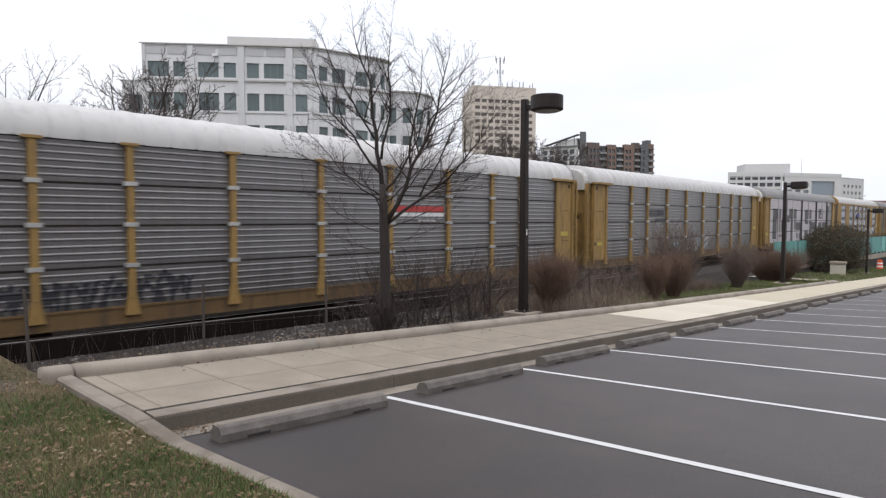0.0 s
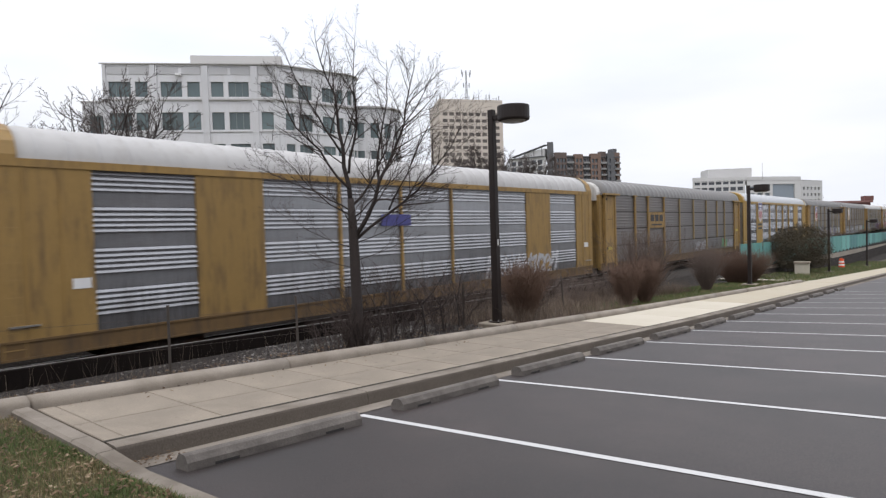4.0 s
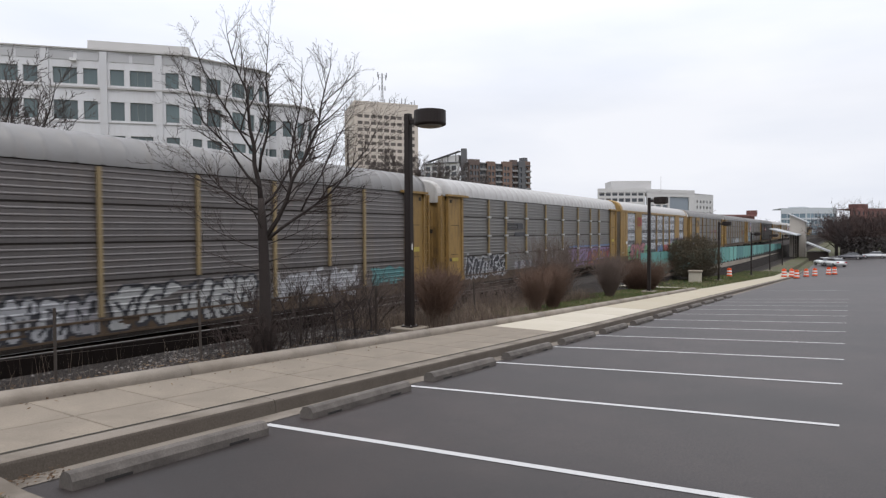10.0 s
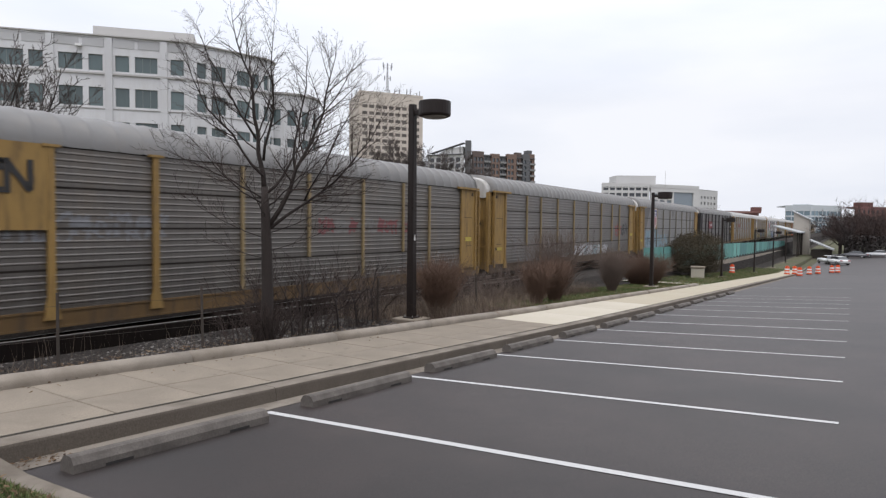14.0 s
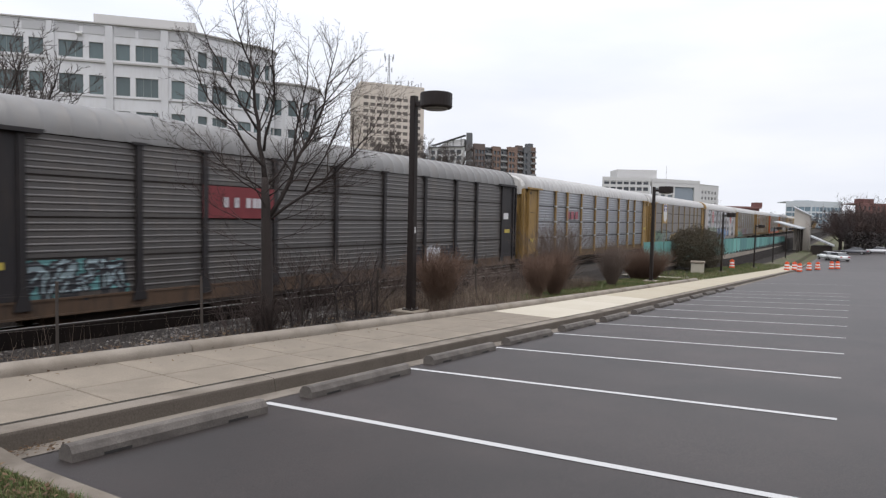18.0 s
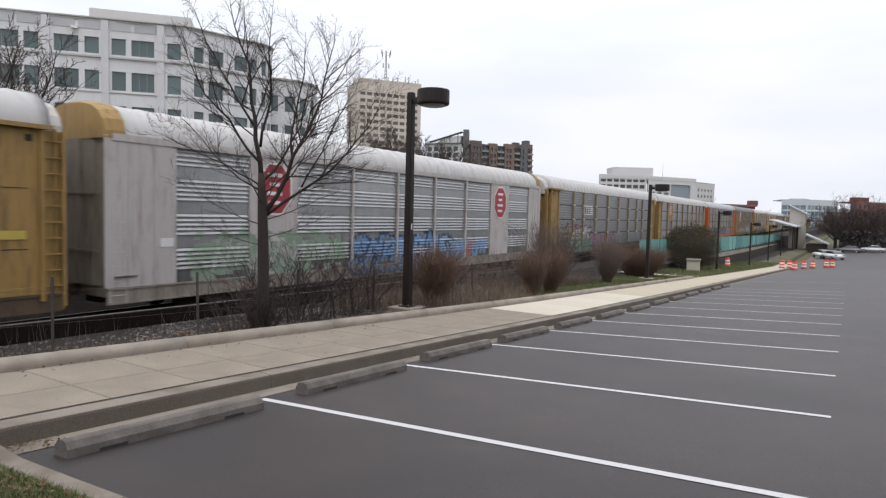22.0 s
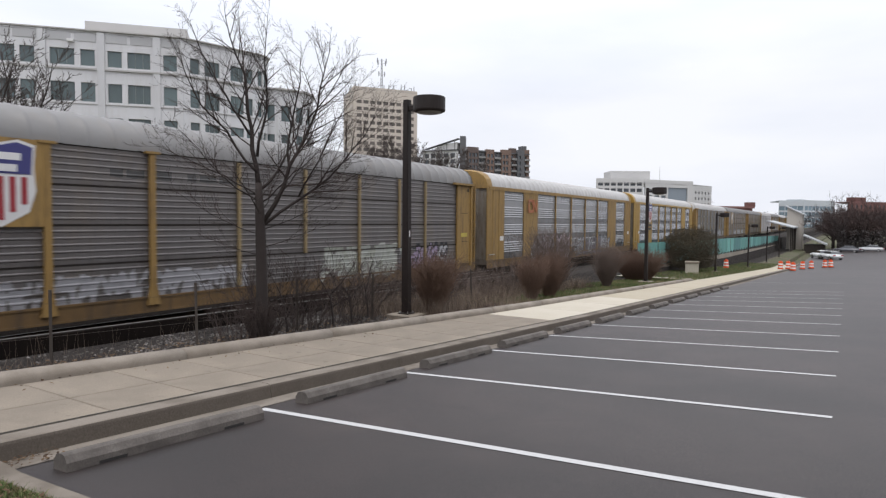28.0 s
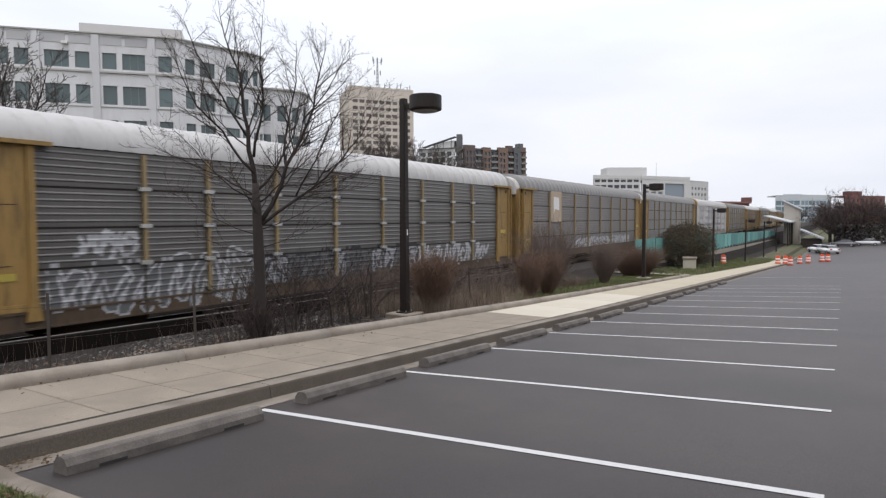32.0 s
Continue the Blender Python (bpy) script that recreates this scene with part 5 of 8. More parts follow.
    if spray:
        spray_paint(root, k, style, spray)
    return root


def flip_y(bm):
    bmesh.ops.scale(bm, vec=(1, -1, 1), verts=bm.verts)
    bmesh.ops.reverse_faces(bm, faces=bm.faces)
    return bm


def rib_plate(width):
    return shared(f"plate{width:.2f}", lambda: boxm(-0.02, 0.03, -width / 2, width / 2, 0.95, 4.8))


def end_wide(root, fr, y, ln):
    """The flat side sheet at a newer wagon's end, with two raised stiles where it is wide."""
    part("end_side_sheet", shared(f"end_wide_{ln}", lambda: boxm(-0.02, 0.035, 0.0, ln, 0.95, 4.87)), fr, root, "", pose(HALF, y, 0))
    for o in (0.62, 1.35):
        part("stile", shared("wide_stile", lambda: boxm(0.035, 0.055, 0.0, 0.055, 0.95, 4.75)), fr, root, "", pose(HALF, y + o, 0))


def plate(name, y, z, w, h, material, root, label="", out=0.065):
    """A thin painted plate on the wagon's side, centred at y, z."""
    return part(name, boxm(0.0, 0.012, -w / 2, w / 2, -h / 2, h / 2), material, root, label, pose(HALF + out, y, z))


def shape(name, pts, y, z, material, root, label="", out=0.08):
    bm = bmesh.new()
    extrude(bm, pts, "x", 0.0, 0.008)
    return part(name, bm, material, root, label, pose(HALF + out, y, z))


P_RED = paint("badge_red", (0.33, 0.035, 0.045), 0.5, 0, 0.1)
P_BLUE = paint("badge_blue", (0.06, 0.06, 0.20), 0.5, 0, 0.1)
P_BLACK = paint("badge_black", (0.035, 0.033, 0.033), 0.6, 0, 0.2)
P_ORANGE = paint("badge_orange", (0.42, 0.14, 0.055), 0.5, 0, 0.1)
P_PALE = paint("whitewash", (0.52, 0.485, 0.495), 0.6, 0, 0.12, 1.5, (0.40, 0.36, 0.35), 0.4)
P_CHAR = paint("charcoal_spray", (0.055, 0.055, 0.06), 0.6, 0, 0.3, 1.5)


def shield(root, y, z, w, striped=True):
    """A striped shield emblem without lettering."""
    h = w * 1.2
    edge = [(-0.5, 0.5), (-0.25, 0.56), (0, 0.5), (0.25, 0.56), (0.5, 0.5), (0.47, 0.2), (0.5, -0.1), (0.4, -0.38), (0, -0.58), (-0.4, -0.38), (-0.5, -0.1), (-0.47, 0.2)]
    shape("emblem_rim", [(a * w * 1.1, b * h * 1.07) for a, b in edge], y, z, P_WHITE, root, "white emblem rim", 0.08)
    shape("emblem_field", [(a * w, b * h) for a, b in edge if b > 0.05 or True][:5] + [(0.47 * w, 0.12 * h), (-0.47 * w, 0.12 * h)], y, z, P_BLUE, root, "dark blue emblem field", 0.092)
    if striped:
        for i in range(5):
            a = (-0.36 + 0.18 * i) * w
            low = -0.52 + 0.2 * abs(i - 2) * 0.55
            shape("emblem_stripe", [(a - 0.045 * w, 0.08 * h), (a + 0.045 * w, 0.08 * h), (a + 0.045 * w, low * h), (a - 0.045 * w, low * h)], y, z, P_RED, root, "red emblem stripe", 0.092)
    plate("emblem_bar", y, z + 0.36 * h, 0.62 * w, 0.1 * h, P_WHITE, root, "pale bar", 0.096)
    plate("emblem_bar", y, z + 0.2 * h, 0.5 * w, 0.1 * h, P_WHITE, root, "pale bar", 0.096)


def strokes(root, name, y, z, segs, material, thick, label):
    """Plain strokes, each (y0, z0, y1, z1)."""
    for (a, b, c, d) in segs:
        u = (Vector((c - a, d - b)).normalized() if (a, b) != (c, d) else Vector((1, 0))) * thick / 2
        v = Vector((-u.y, u.x))
        p = [(a - u.x + v.x, b - u.y + v.y), (c + u.x + v.x, d + u.y + v.y), (c + u.x - v.x, d + u.y - v.y), (a - u.x - v.x, b - u.y - v.y)]
        shape(name, p, y, z, material, root, label, 0.095)


TWO_LOOPS = [(-0.66, 0.34, -0.08, 0.34), (-0.66, -0.3, -0.08, -0.3), (-0.66, 0.34, -0.66, -0.3), (-0.08, 0.34, -0.08, 0.2), (0.06, -0.3, 0.06, 0.34), (0.06, 0.34, 0.5, -0.26), (0.54, 0.34, 0.54, -0.2)]


def badge_on(root, k, badge, style):
    if badge in ("shield_plate", "shield_yellow", "shield_white", "dark_mark_plate", "yellow_plate", "pale_plate"):
        y = -8.05
        mats = {"pale_plate": paint("faded_plate", (0.42, 0.33, 0.24), 0.6), "shield_white": CAR_PAINT["bright"]}
        if badge == "yellow_plate":
            plate("sign_plate", -5.75, 3.35, 2.6, 1.0, CAR_PAINT["yellow"], root, "yellow sign plate")
            for i in (-0.75, 0.0, 0.75):
                plate("sign_bar", -5.75 + i, 3.48, 0.55, 0.42, P_BLACK, root, "dark bar on the plate", 0.085)
            plate("sign_bar", -5.75, 3.05, 1.7, 0.09, P_BLACK, root, "dark bar on the plate", 0.085)
            return
        plate("sign_plate", y, 3.85, 1.85, 2.0, mats.get(badge, CAR_PAINT["yellow"]), root, "painted sign plate")
        if badge == "dark_mark_plate":
            strokes(root, "mark_stroke", y, 4.05, TWO_LOOPS, P_BLACK, 0.13, "dark stroke of a rail company mark")
        elif badge == "pale_plate":
            shape("emblem_patch", [(-0.5, 0.6), (0.45, 0.55), (0.5, -0.3), (-0.2, -0.2), (-0.45, -0.5)], y, 3.9, P_WHITE, root, "torn white patch")
        elif badge == "shield_white":
            shield(root, y, 3.9, 1.3, False)
        else:
            shield(root, y, 4.1 if k == 19 else 3.85, 0.82 if k == 19 else 1.35)
    elif badge == "shield_tall":
        shield(root, -8.05, 3.95, 1.35)
        for i, w in ((0, 1.5), (1, 1.4)):
            plate("slogan_bar", -8.05, 2.75 - 0.35 * i, w, 0.2, P_BLACK, root, "dark lettering bar", 0.04)
    elif badge == "red_strip":
        plate("sign_plate", 2.95, 3.4, 2.5, 0.2, paint("worn_red", (0.42, 0.05, 0.045), 0.6, 0, 0.3), root, "faded red sign strip", 0.004)
        plate("sign_bar", 2.95, 3.2, 2.5, 0.13, P_WHITE, root, "white lettering bar", 0.004)
        plate("sign_bar", 3.3, 2.98, 0.9, 0.09, P_PALE, root, "pale lettering bar", 0.004)
    elif badge == "dark_lines":
        for i in range(4):
            plate("sign_bar", -6.2 if i else -5.9, 3.58 - 0.1 * i, 1.2 if i else 1.9, 0.05, P_CHAR, root, "dark painted line", 0.004)
        plate("sign_bar", -5.15, 3.42, 0.75, 0.32, P_CHAR, root, "dark lettering bar", 0.004)
        plate("sign_bar", -5.1, 2.98, 1.6, 0.2, P_CHAR, root, "dark lettering bar", 0.004)
    elif badge == "blue_bar":
        plate("sign_bar", -1.5, 3.5, 1.5, 0.4, P_BLUE, root, "dark blue lettering bar")
    elif badge == "orange_mark":
        strokes(root, "mark_stroke", -7.9, 3.95, [(a * 0.95, b, c * 0.95, d) for a, b, c, d in TWO_LOOPS], P_ORANGE if k == 22 else P_RED, 0.15, "orange-red stroke of a rail company mark")
    elif badge == "red_plate":
        plate("sign_plate", -5.8, 3.38, 2.7, 0.95, paint("old_red", (0.20, 0.035, 0.04), 0.6, 0, 0.25), root, "faded red sign plate")
        for i in (-0.55, -0.15, 0.3, 0.55, 0.75):
            plate("sign_bar", -5.8 + i, 3.38, 0.18, 0.3, P_PALE, root, "pale lettering bar", 0.085)
    elif badge == "red_letters":
        for i, w in ((-1.2, 0.5), (-0.4, 0.55), (0.4, 0.5)):
            plate("mark_bar", -5.75 + i, 3.35, w, 0.5, paint("faded_red", (0.32, 0.10, 0.12), 0.6), root, "faded red lettering bar")
    elif badge == "white_plate":
        for i in range(5):
            plate("sign_bar", -6.1, 3.28 + 0.15 * i, 2.2, 0.075, P_WHITE, root, "white painted line", 0.004)
        for i in (-0.6, -0.15, 0.3):
            plate("sign_bar", -6.0 + i, 3.58, 0.12, 0.45, P_CHAR, root, "dark lettering bar", 0.018)
    elif badge == "octagons":
        for y in (-8.05, 8.25):
            c = [(0.72 * math.cos(radians(22.5 + 45 * i)), 0.85 * math.sin(radians(22.5 + 45 * i))) for i in range(8)]
            shape("emblem_rim", [(1.1 * a, 1.1 * b) for a, b in c], y, 3.75, P_WHITE, root, "white emblem rim", 0.05)
            shape("emblem_field", c, y, 3.75, P_RED, root, "red octagonal emblem", 0.062)
            for i, w in enumerate((0.6, 0.4, 0.62, 0.5)):
                plate("emblem_bar", y - 0.05, 4.2 - 0.3 * i, w, 0.12, P_WHITE, root, "white lettering bar", 0.074)


WAGONS = {k: wagon(k) for k in CARS}


def track():
    root = empty("railway_track", pose(0, 0, 0), "steel rails on dark sleepers and grey ballast", "railway track")
    root["kind"] = "structure"
    L0, L1 = -60.0, 420.0
    head = [(-0.036, 0.0), (-0.036, -0.04), (-0.01, -0.055), (-0.01, -0.14), (-0.07, -0.16), (-0.07, -0.175), (0.07, -0.175), (0.07, -0.16), (0.01, -0.14), (0.01, -0.055), (0.036, -0.04), (0.036, 0.0)]
    m = Matrix.Translation(-RIGHT * (SIDE + HALF) + Vector((0, 0, RAIL))) @ pose(0, 0, 0, math.degrees(math.atan(GRADE)), 0, -math.degrees(YAW))
    for s in (-0.755, 0.755):
        bm = bmesh.new()
        extrude(bm, [(u + s, w) for u, w in head], "y", L0, L1)
        part("rail", bm, RUSTRAIL, root, "", m)
        part("rail_head", boxm(s - 0.03, s + 0.03, L0, L1, 0.001, 0.006), STEEL, root, "worn bright running surface", m)
    bm = bmesh.new()
    extrude(bm, [(-3.6, -0.62), (-2.0, -0.24), (2.0, -0.24), (3.6, -0.62)], "y", L0, L1)
    part("ballast_bed", bm, STONE, root, "grey stone ballast", m)
    sl = mesh_of(boxm(-1.3, 1.3, -0.11, 0.11, -0.3, -0.175), "sleeper")
    wood = paint("sleeper_wood", (0.06, 0.05, 0.042), 0.9, 0, 0.3, 2.0)
    y = -8.0
    while y < 110:
        part("sleeper", sl, wood, root, "", m @ pose(0, y, 0))
        y += 0.55


track()


def edge_wall():
    """Black boards added to draw the dark, shaded band beside the track."""
    root = empty("edge_wall", pose(0, 0, 0), "added black boards with a pale top strip for the dark shaded band beside the track", "low wall")
    root["kind"] = "structure"
    band_black = paint("band_shade_black", (0.010, 0.0075, 0.0065), 0.95, 0, 0.4, 2.0, (0.02, 0.014, 0.011), 0.5, spec=0.1)
    PALERAIL = paint("pale_line_grey", (0.24, 0.225, 0.21), 0.7, 0.2, 0.35, 6.0, (0.06, 0.045, 0.04), 0.8)
    rng = random.Random(5)
    for i in range(14):
        y = -13.0 + 2.6 * i
        top = -0.163 - 0.0155 * (y + 1.3)
        part("timber", boxm(-0.1, 0.1, 0.0, 2.6, -0.62, 0.0, 0.008), band_black, root, "", pose(-7.86 + rng.uniform(-0.006, 0.006), y, top + rng.uniform(-0.006, 0.006), -0.9))
        # pale strip drawn as the bright line of the near rail's head
        part("capping_rail", boxm(-0.025, 0.02, 0.0, 2.6, 0.002, 0.014, 0.003), PALERAIL, root, "pale strip for the bright line of the near rail head", pose(-7.84, y, top + 0.006, -0.9))


edge_wall()


def track_brush():
    """Dark leafless brush that closes the far side of the railway."""
    rng = random.Random(77)
    vs, fs = [], []
    for _ in range(30000):
        x, y = -14.9 - 2.8 * rng.random(), rng.uniform(-24, 110)
        h = 0.2 + 2.6 * rng.random() ** 1.9
        a, l, w = rng.uniform(0, 6.28), rng.uniform(0, 0.5) * h, rng.uniform(0.012, 0.03)
        b = rng.uniform(0, 6.28)
        z = land(x, y) - 0.05
        k = len(vs)
        vs += [(x - w * math.cos(b), y - w * math.sin(b), z), (x + w * math.cos(b), y + w * math.sin(b), z), (x + l * math.cos(a), y + l * math.sin(a), z + h)]
        fs.append((k, k + 1, k + 2))
    me = bpy.data.meshes.new("trackside_brush")
    me.from_pydata(vs, [], fs)
    tagged(part("trackside_brush", me, TWIG), "dark leafless brush on the far side of the track", "brush", kind="stuff")


track_brush()


# ---- plants ----
def limb(bm, p, d, length, r0, segs, rise, wander, rng, sides):
    """One bending branch; returns its points and directions."""
    p, d = Vector(p), Vector(d).normalized()
    pts, dirs, rad = [p.copy()], [d.copy()], [r0]
    for i in range(segs):
        d = (d + Vector((rng.gauss(0, wander), rng.gauss(0, wander), rng.gauss(0, wander) + rise))).normalized()
        p = p + d * (length / segs)
        pts.append(p.copy())
        dirs.append(d.copy())
        rad.append(max(0.0034 * FAT[0], r0 * (1 - 0.82 * (i + 1) / segs)))
    tube(bm, pts, rad, sides)
    return pts, dirs, rad


def offshoot(d, angle, rng, turn=None):
    u = d.orthogonal().normalized()
    w = d.cross(u)
    a = rng.uniform(0, 2 * math.pi) if turn is None else turn
    return (d * math.cos(angle) + (u * math.cos(a) + w * math.sin(a)) * math.sin(angle)).normalized()


def twigs(bm, pts, dirs, rad, level, rng, length, gap, rise=0.085):
    """Twigs along a branch, finer at each level."""
    total = sum((b - a).length for a, b in zip(pts, pts[1:]))
    s = total * (0.22 if level < 3 else 0.12) + rng.uniform(0, gap)
    while s < total:
        q = s / total * (len(pts) - 1)
        i = min(int(q), len(pts) - 2)
        p = pts[i].lerp(pts[i + 1], q - i)
        d = offshoot(dirs[i], radians(rng.uniform(28, 58)), rng)
        if d.z < -0.25:
            d.z *= -0.5
        ln = length * rng.uniform(0.6, 1.15) * (1 - 0.45 * s / total)
        r = max(0.0042 * FAT[0], min(rad[i] * 0.6, 0.011 * ln + 0.0035))
        a, b, c = limb(bm, p, d, ln, r, 4 if level < 3 else 3, rise, 0.075, rng, 4 if level < 2 else 3)
        if level < 3:
            twigs(bm, a, b, c, level + 1, rng, ln * 0.52, gap * 0.72, rise)
        s += gap * rng.uniform(0.6, 1.4)


FAT = [1.0]


def bare_tree(base, height, seed, leaders, label, gap=0.19, thick=0.115, fat=1.0, twig=TWIG, view=Vector((0.839, 0.544, 0))):
    """A leafless tree; leaders are (height they leave at, slant across, slant in depth, length)."""
    rng = random.Random(seed)
    FAT[0] = fat
    root = empty("tree", pose(*base), label, "tree")
    depth = Vector((-view.y, view.x, 0))
    trunk = bmesh.new()
    top = leaders[0][0]
    pts = [Vector((0, 0, -0.3)), Vector((0.02, 0, 0.0)), Vector((-0.02, 0.02, top * 0.4)), Vector((-0.05, 0.0, top * 0.75)), Vector((-0.06, 0, top))]
    tube(trunk, pts, [thick * 1.35, thick * 1.12, thick * 0.85, thick * 0.76, thick * 0.62], 10)
    crown = bmesh.new()
    for (h, across, inward, ln, r) in leaders:
        start = pts[3].lerp(pts[4], max(0, min(1, (h - top * 0.75) / (top * 0.25)))) if h > top * 0.75 else pts[2].lerp(pts[3], max(0.0, h / top - 0.4) / 0.35)
        d = (view * across + depth * inward + Vector((0, 0, 1))).normalized()
        a, b, c = limb(trunk, start, d, ln, r, 7, 0.025, 0.055, rng, 6)
        twigs(crown, a, b, c, 1, rng, ln * 0.5, gap)
    part("trunk", mesh_of(trunk, "trunk", True), BARK, root)
    part("crown", crown, twig, root, "bare winter twigs")
    FAT[0] = 1.0
    return root


def young_tree(x, y, seed):
    """The tree beside the pavement: a straight trunk that forks low, with curving limbs.
    Limbs: where they leave across and up, slant at first, slant at the end, slant in depth, length, thickness."""
    rng = random.Random(seed)
    across, depth = Vector((0.663, 0.748, 0)), Vector((-0.748, 0.663, 0))
    root = empty("tree", pose(x, y, land(x, y)), "leafless young tree with dark bark beside the pavement", "tree")
    trunk, crown = bmesh.new(), bmesh.new()
    tube(trunk, [across * a + Vector((0, 0, h)) for a, h in ((0.03, -0.3), (0.02, 0.0), (0.0, 0.25), (0.0, 1.0), (-0.01, 1.8), (-0.03, 2.5), (-0.05, 3.0))], [0.19, 0.15, 0.12, 0.108, 0.102, 0.086, 0.062], 12)
    limbs = [(-0.05, 2.9, 0.0, -0.30, 0.05, 3.6, 0.062), (0.03, 2.25, 0.55, 0.30, -0.08, 3.9, 0.058), (0.05, 2.2, 1.9, 0.75, 0.1, 3.7, 0.04), (-0.03, 2.85, 0.85, 0.25, 0.25, 2.7, 0.034),
             (-0.07, 3.2, -1.1, -0.5, 0.1, 3.1, 0.034), (-0.05, 2.75, -1.2, -2.6, 0.2, 2.3, 0.022), (-0.2, 3.9, -0.75, -0.5, -0.1, 2.7, 0.03), (-0.07, 3.5, 0.1, 0.0, -0.2, 2.8, 0.034),
             (0.52, 3.35, 0.15, 0.12, 0.15, 2.7, 0.032), (0.85, 4.2, 0.75, 0.55, 0.1, 1.9, 0.022), (0.7, 2.75, 0.6, 0.5, -0.2, 2.6, 0.024), (1.2, 3.2, 1.6, 0.9, 0.0, 1.6, 0.018),
             (-0.4, 4.3, 0.3, 0.2, 0.4, 1.9, 0.02), (-0.3, 4.2, -1.3, -0.8, 0.3, 1.6, 0.016), (0.0, 2.1, 3.2, 2.2, 0.2, 1.9, 0.014), (-0.02, 2.0, -3.0, -1.6, 0.1, 1.9, 0.013), (0.0, 1.75, 3.6, 2.6, -0.4, 1.4, 0.011),
             (0.0, 1.6, -3.2, -2.2, -0.3, 1.3, 0.010), (-0.04, 2.6, 1.4, 1.0, -0.6, 2.2, 0.02), (-0.05, 2.65, -1.5, -0.9, -0.5, 2.3, 0.02), (0.0, 2.35, -0.4, -0.8, -1.4, 1.9, 0.016), (0.0, 2.4, 0.6, 0.3, 1.4, 2.0, 0.017), (0.25, 2.7, 1.0, 0.4, 0.7, 2.4, 0.02)]
    FAT[0] = 0.6
    for a, h, s0, s1, dp, ln, r in limbs:
        p = across * a + Vector((0, 0, h))
        pts, dirs, rad = [p.copy()], [], [0.85 * r]
        n = 9
        for i in range(n):
            q = (i + 0.5) / n
            d = (across * (s0 + (s1 - s0) * min(1.0, 1.6 * q)) + depth * dp + Vector((0, 0, 1))).normalized()
            d = (d + Vector((rng.gauss(0, 0.11), rng.gauss(0, 0.11), rng.gauss(0, 0.07)))).normalized()
            p = p + d * (0.94 * ln / n)
            pts.append(p.copy())
            dirs.append(d)
            rad.append(max(0.0035, 0.85 * r * (1 - 0.88 * (i + 1) / n)))
        tube(trunk, pts, rad, 7 if r > 0.03 else 5)
        twigs(crown, pts, dirs + dirs[-1:], rad, 1, rng, 0.30 * ln + 0.25, 0.125, 0.05)
    FAT[0] = 1.0
    part("trunk", mesh_of(trunk, "trunk", True), BARK, root)
    part("crown", crown, DARKTWIG, root, "bare winter twigs")


DARKTWIG = paint("dark_twig", (0.052, 0.037, 0.032), 0.9, 0.0, 0.4, 4.0, bump=0.0)
young_tree(-4.0, 3.57, 11)

# distance haze is mixed into these paler branch colours
HAZE = paint("hazed_far_branch", (0.115, 0.095, 0.088), 0.95, 0, 0.3, 1.0, bump=0)
NEARHAZE = paint("hazed_grey_branch", (0.078, 0.064, 0.060), 0.95, 0, 0.3, 1.0, bump=0)
for (x, y, z, h, seed) in ((-50.0, 19.5, -1.8, 16.8, 3), (-49.0, 16.8, -1.8, 16.2, 13), (-47.0, 14.5, -1.8, 14.5, 4), (-60.0, 10.0, -1.8, 18.5, 5), (-62.0, 2.0, -1.8, 18.0, 6)):
    f = h / 6.5
    bare_tree((x, y, z), h, seed, [(3.9 * f, -0.35, 0.1, 2.7 * f, 0.13), (3.5 * f, 0.8, -0.1, 3.1 * f, 0.12), (3.7 * f, -1.1, 0.3, 2.9 * f, 0.1), (3.6 * f, 0.1, 0.5, 2.7 * f, 0.1), (3.4 * f, 1.5, 0.1, 2.6 * f, 0.09), (3.3 * f, -1.9, 0.2, 2.5 * f, 0.09), (3.6 * f, 0.4, -0.8, 2.4 * f, 0.08)],
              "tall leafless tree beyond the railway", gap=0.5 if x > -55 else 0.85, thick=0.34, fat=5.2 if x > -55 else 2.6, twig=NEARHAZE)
for (x, y, h, seed) in ((-85, 116, 24.5, 7), (-80, 121, 22.5, 8), (-88, 113, 22.5, 9), (-76, 126, 22.0, 10), (-71, 130, 19.5, 12)):
    f = h / 6.5
    bare_tree((x, y, -1.8), h, seed, [(3.6 * f, -0.35, 0.1, 2.4 * f, 0.16), (3.4 * f, 0.5, -0.1, 2.5 * f, 0.16), (3.2 * f, -0.9, 0.3, 2.2 * f, 0.13), (3.0 * f, 0.9, 0.5, 2.2 * f, 0.13), (2.9 * f, 1.4, 0.1, 1.7 * f, 0.1), (2.9 * f, -1.5, 0.2, 1.7 * f, 0.1)],
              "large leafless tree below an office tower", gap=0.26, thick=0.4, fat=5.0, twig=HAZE)


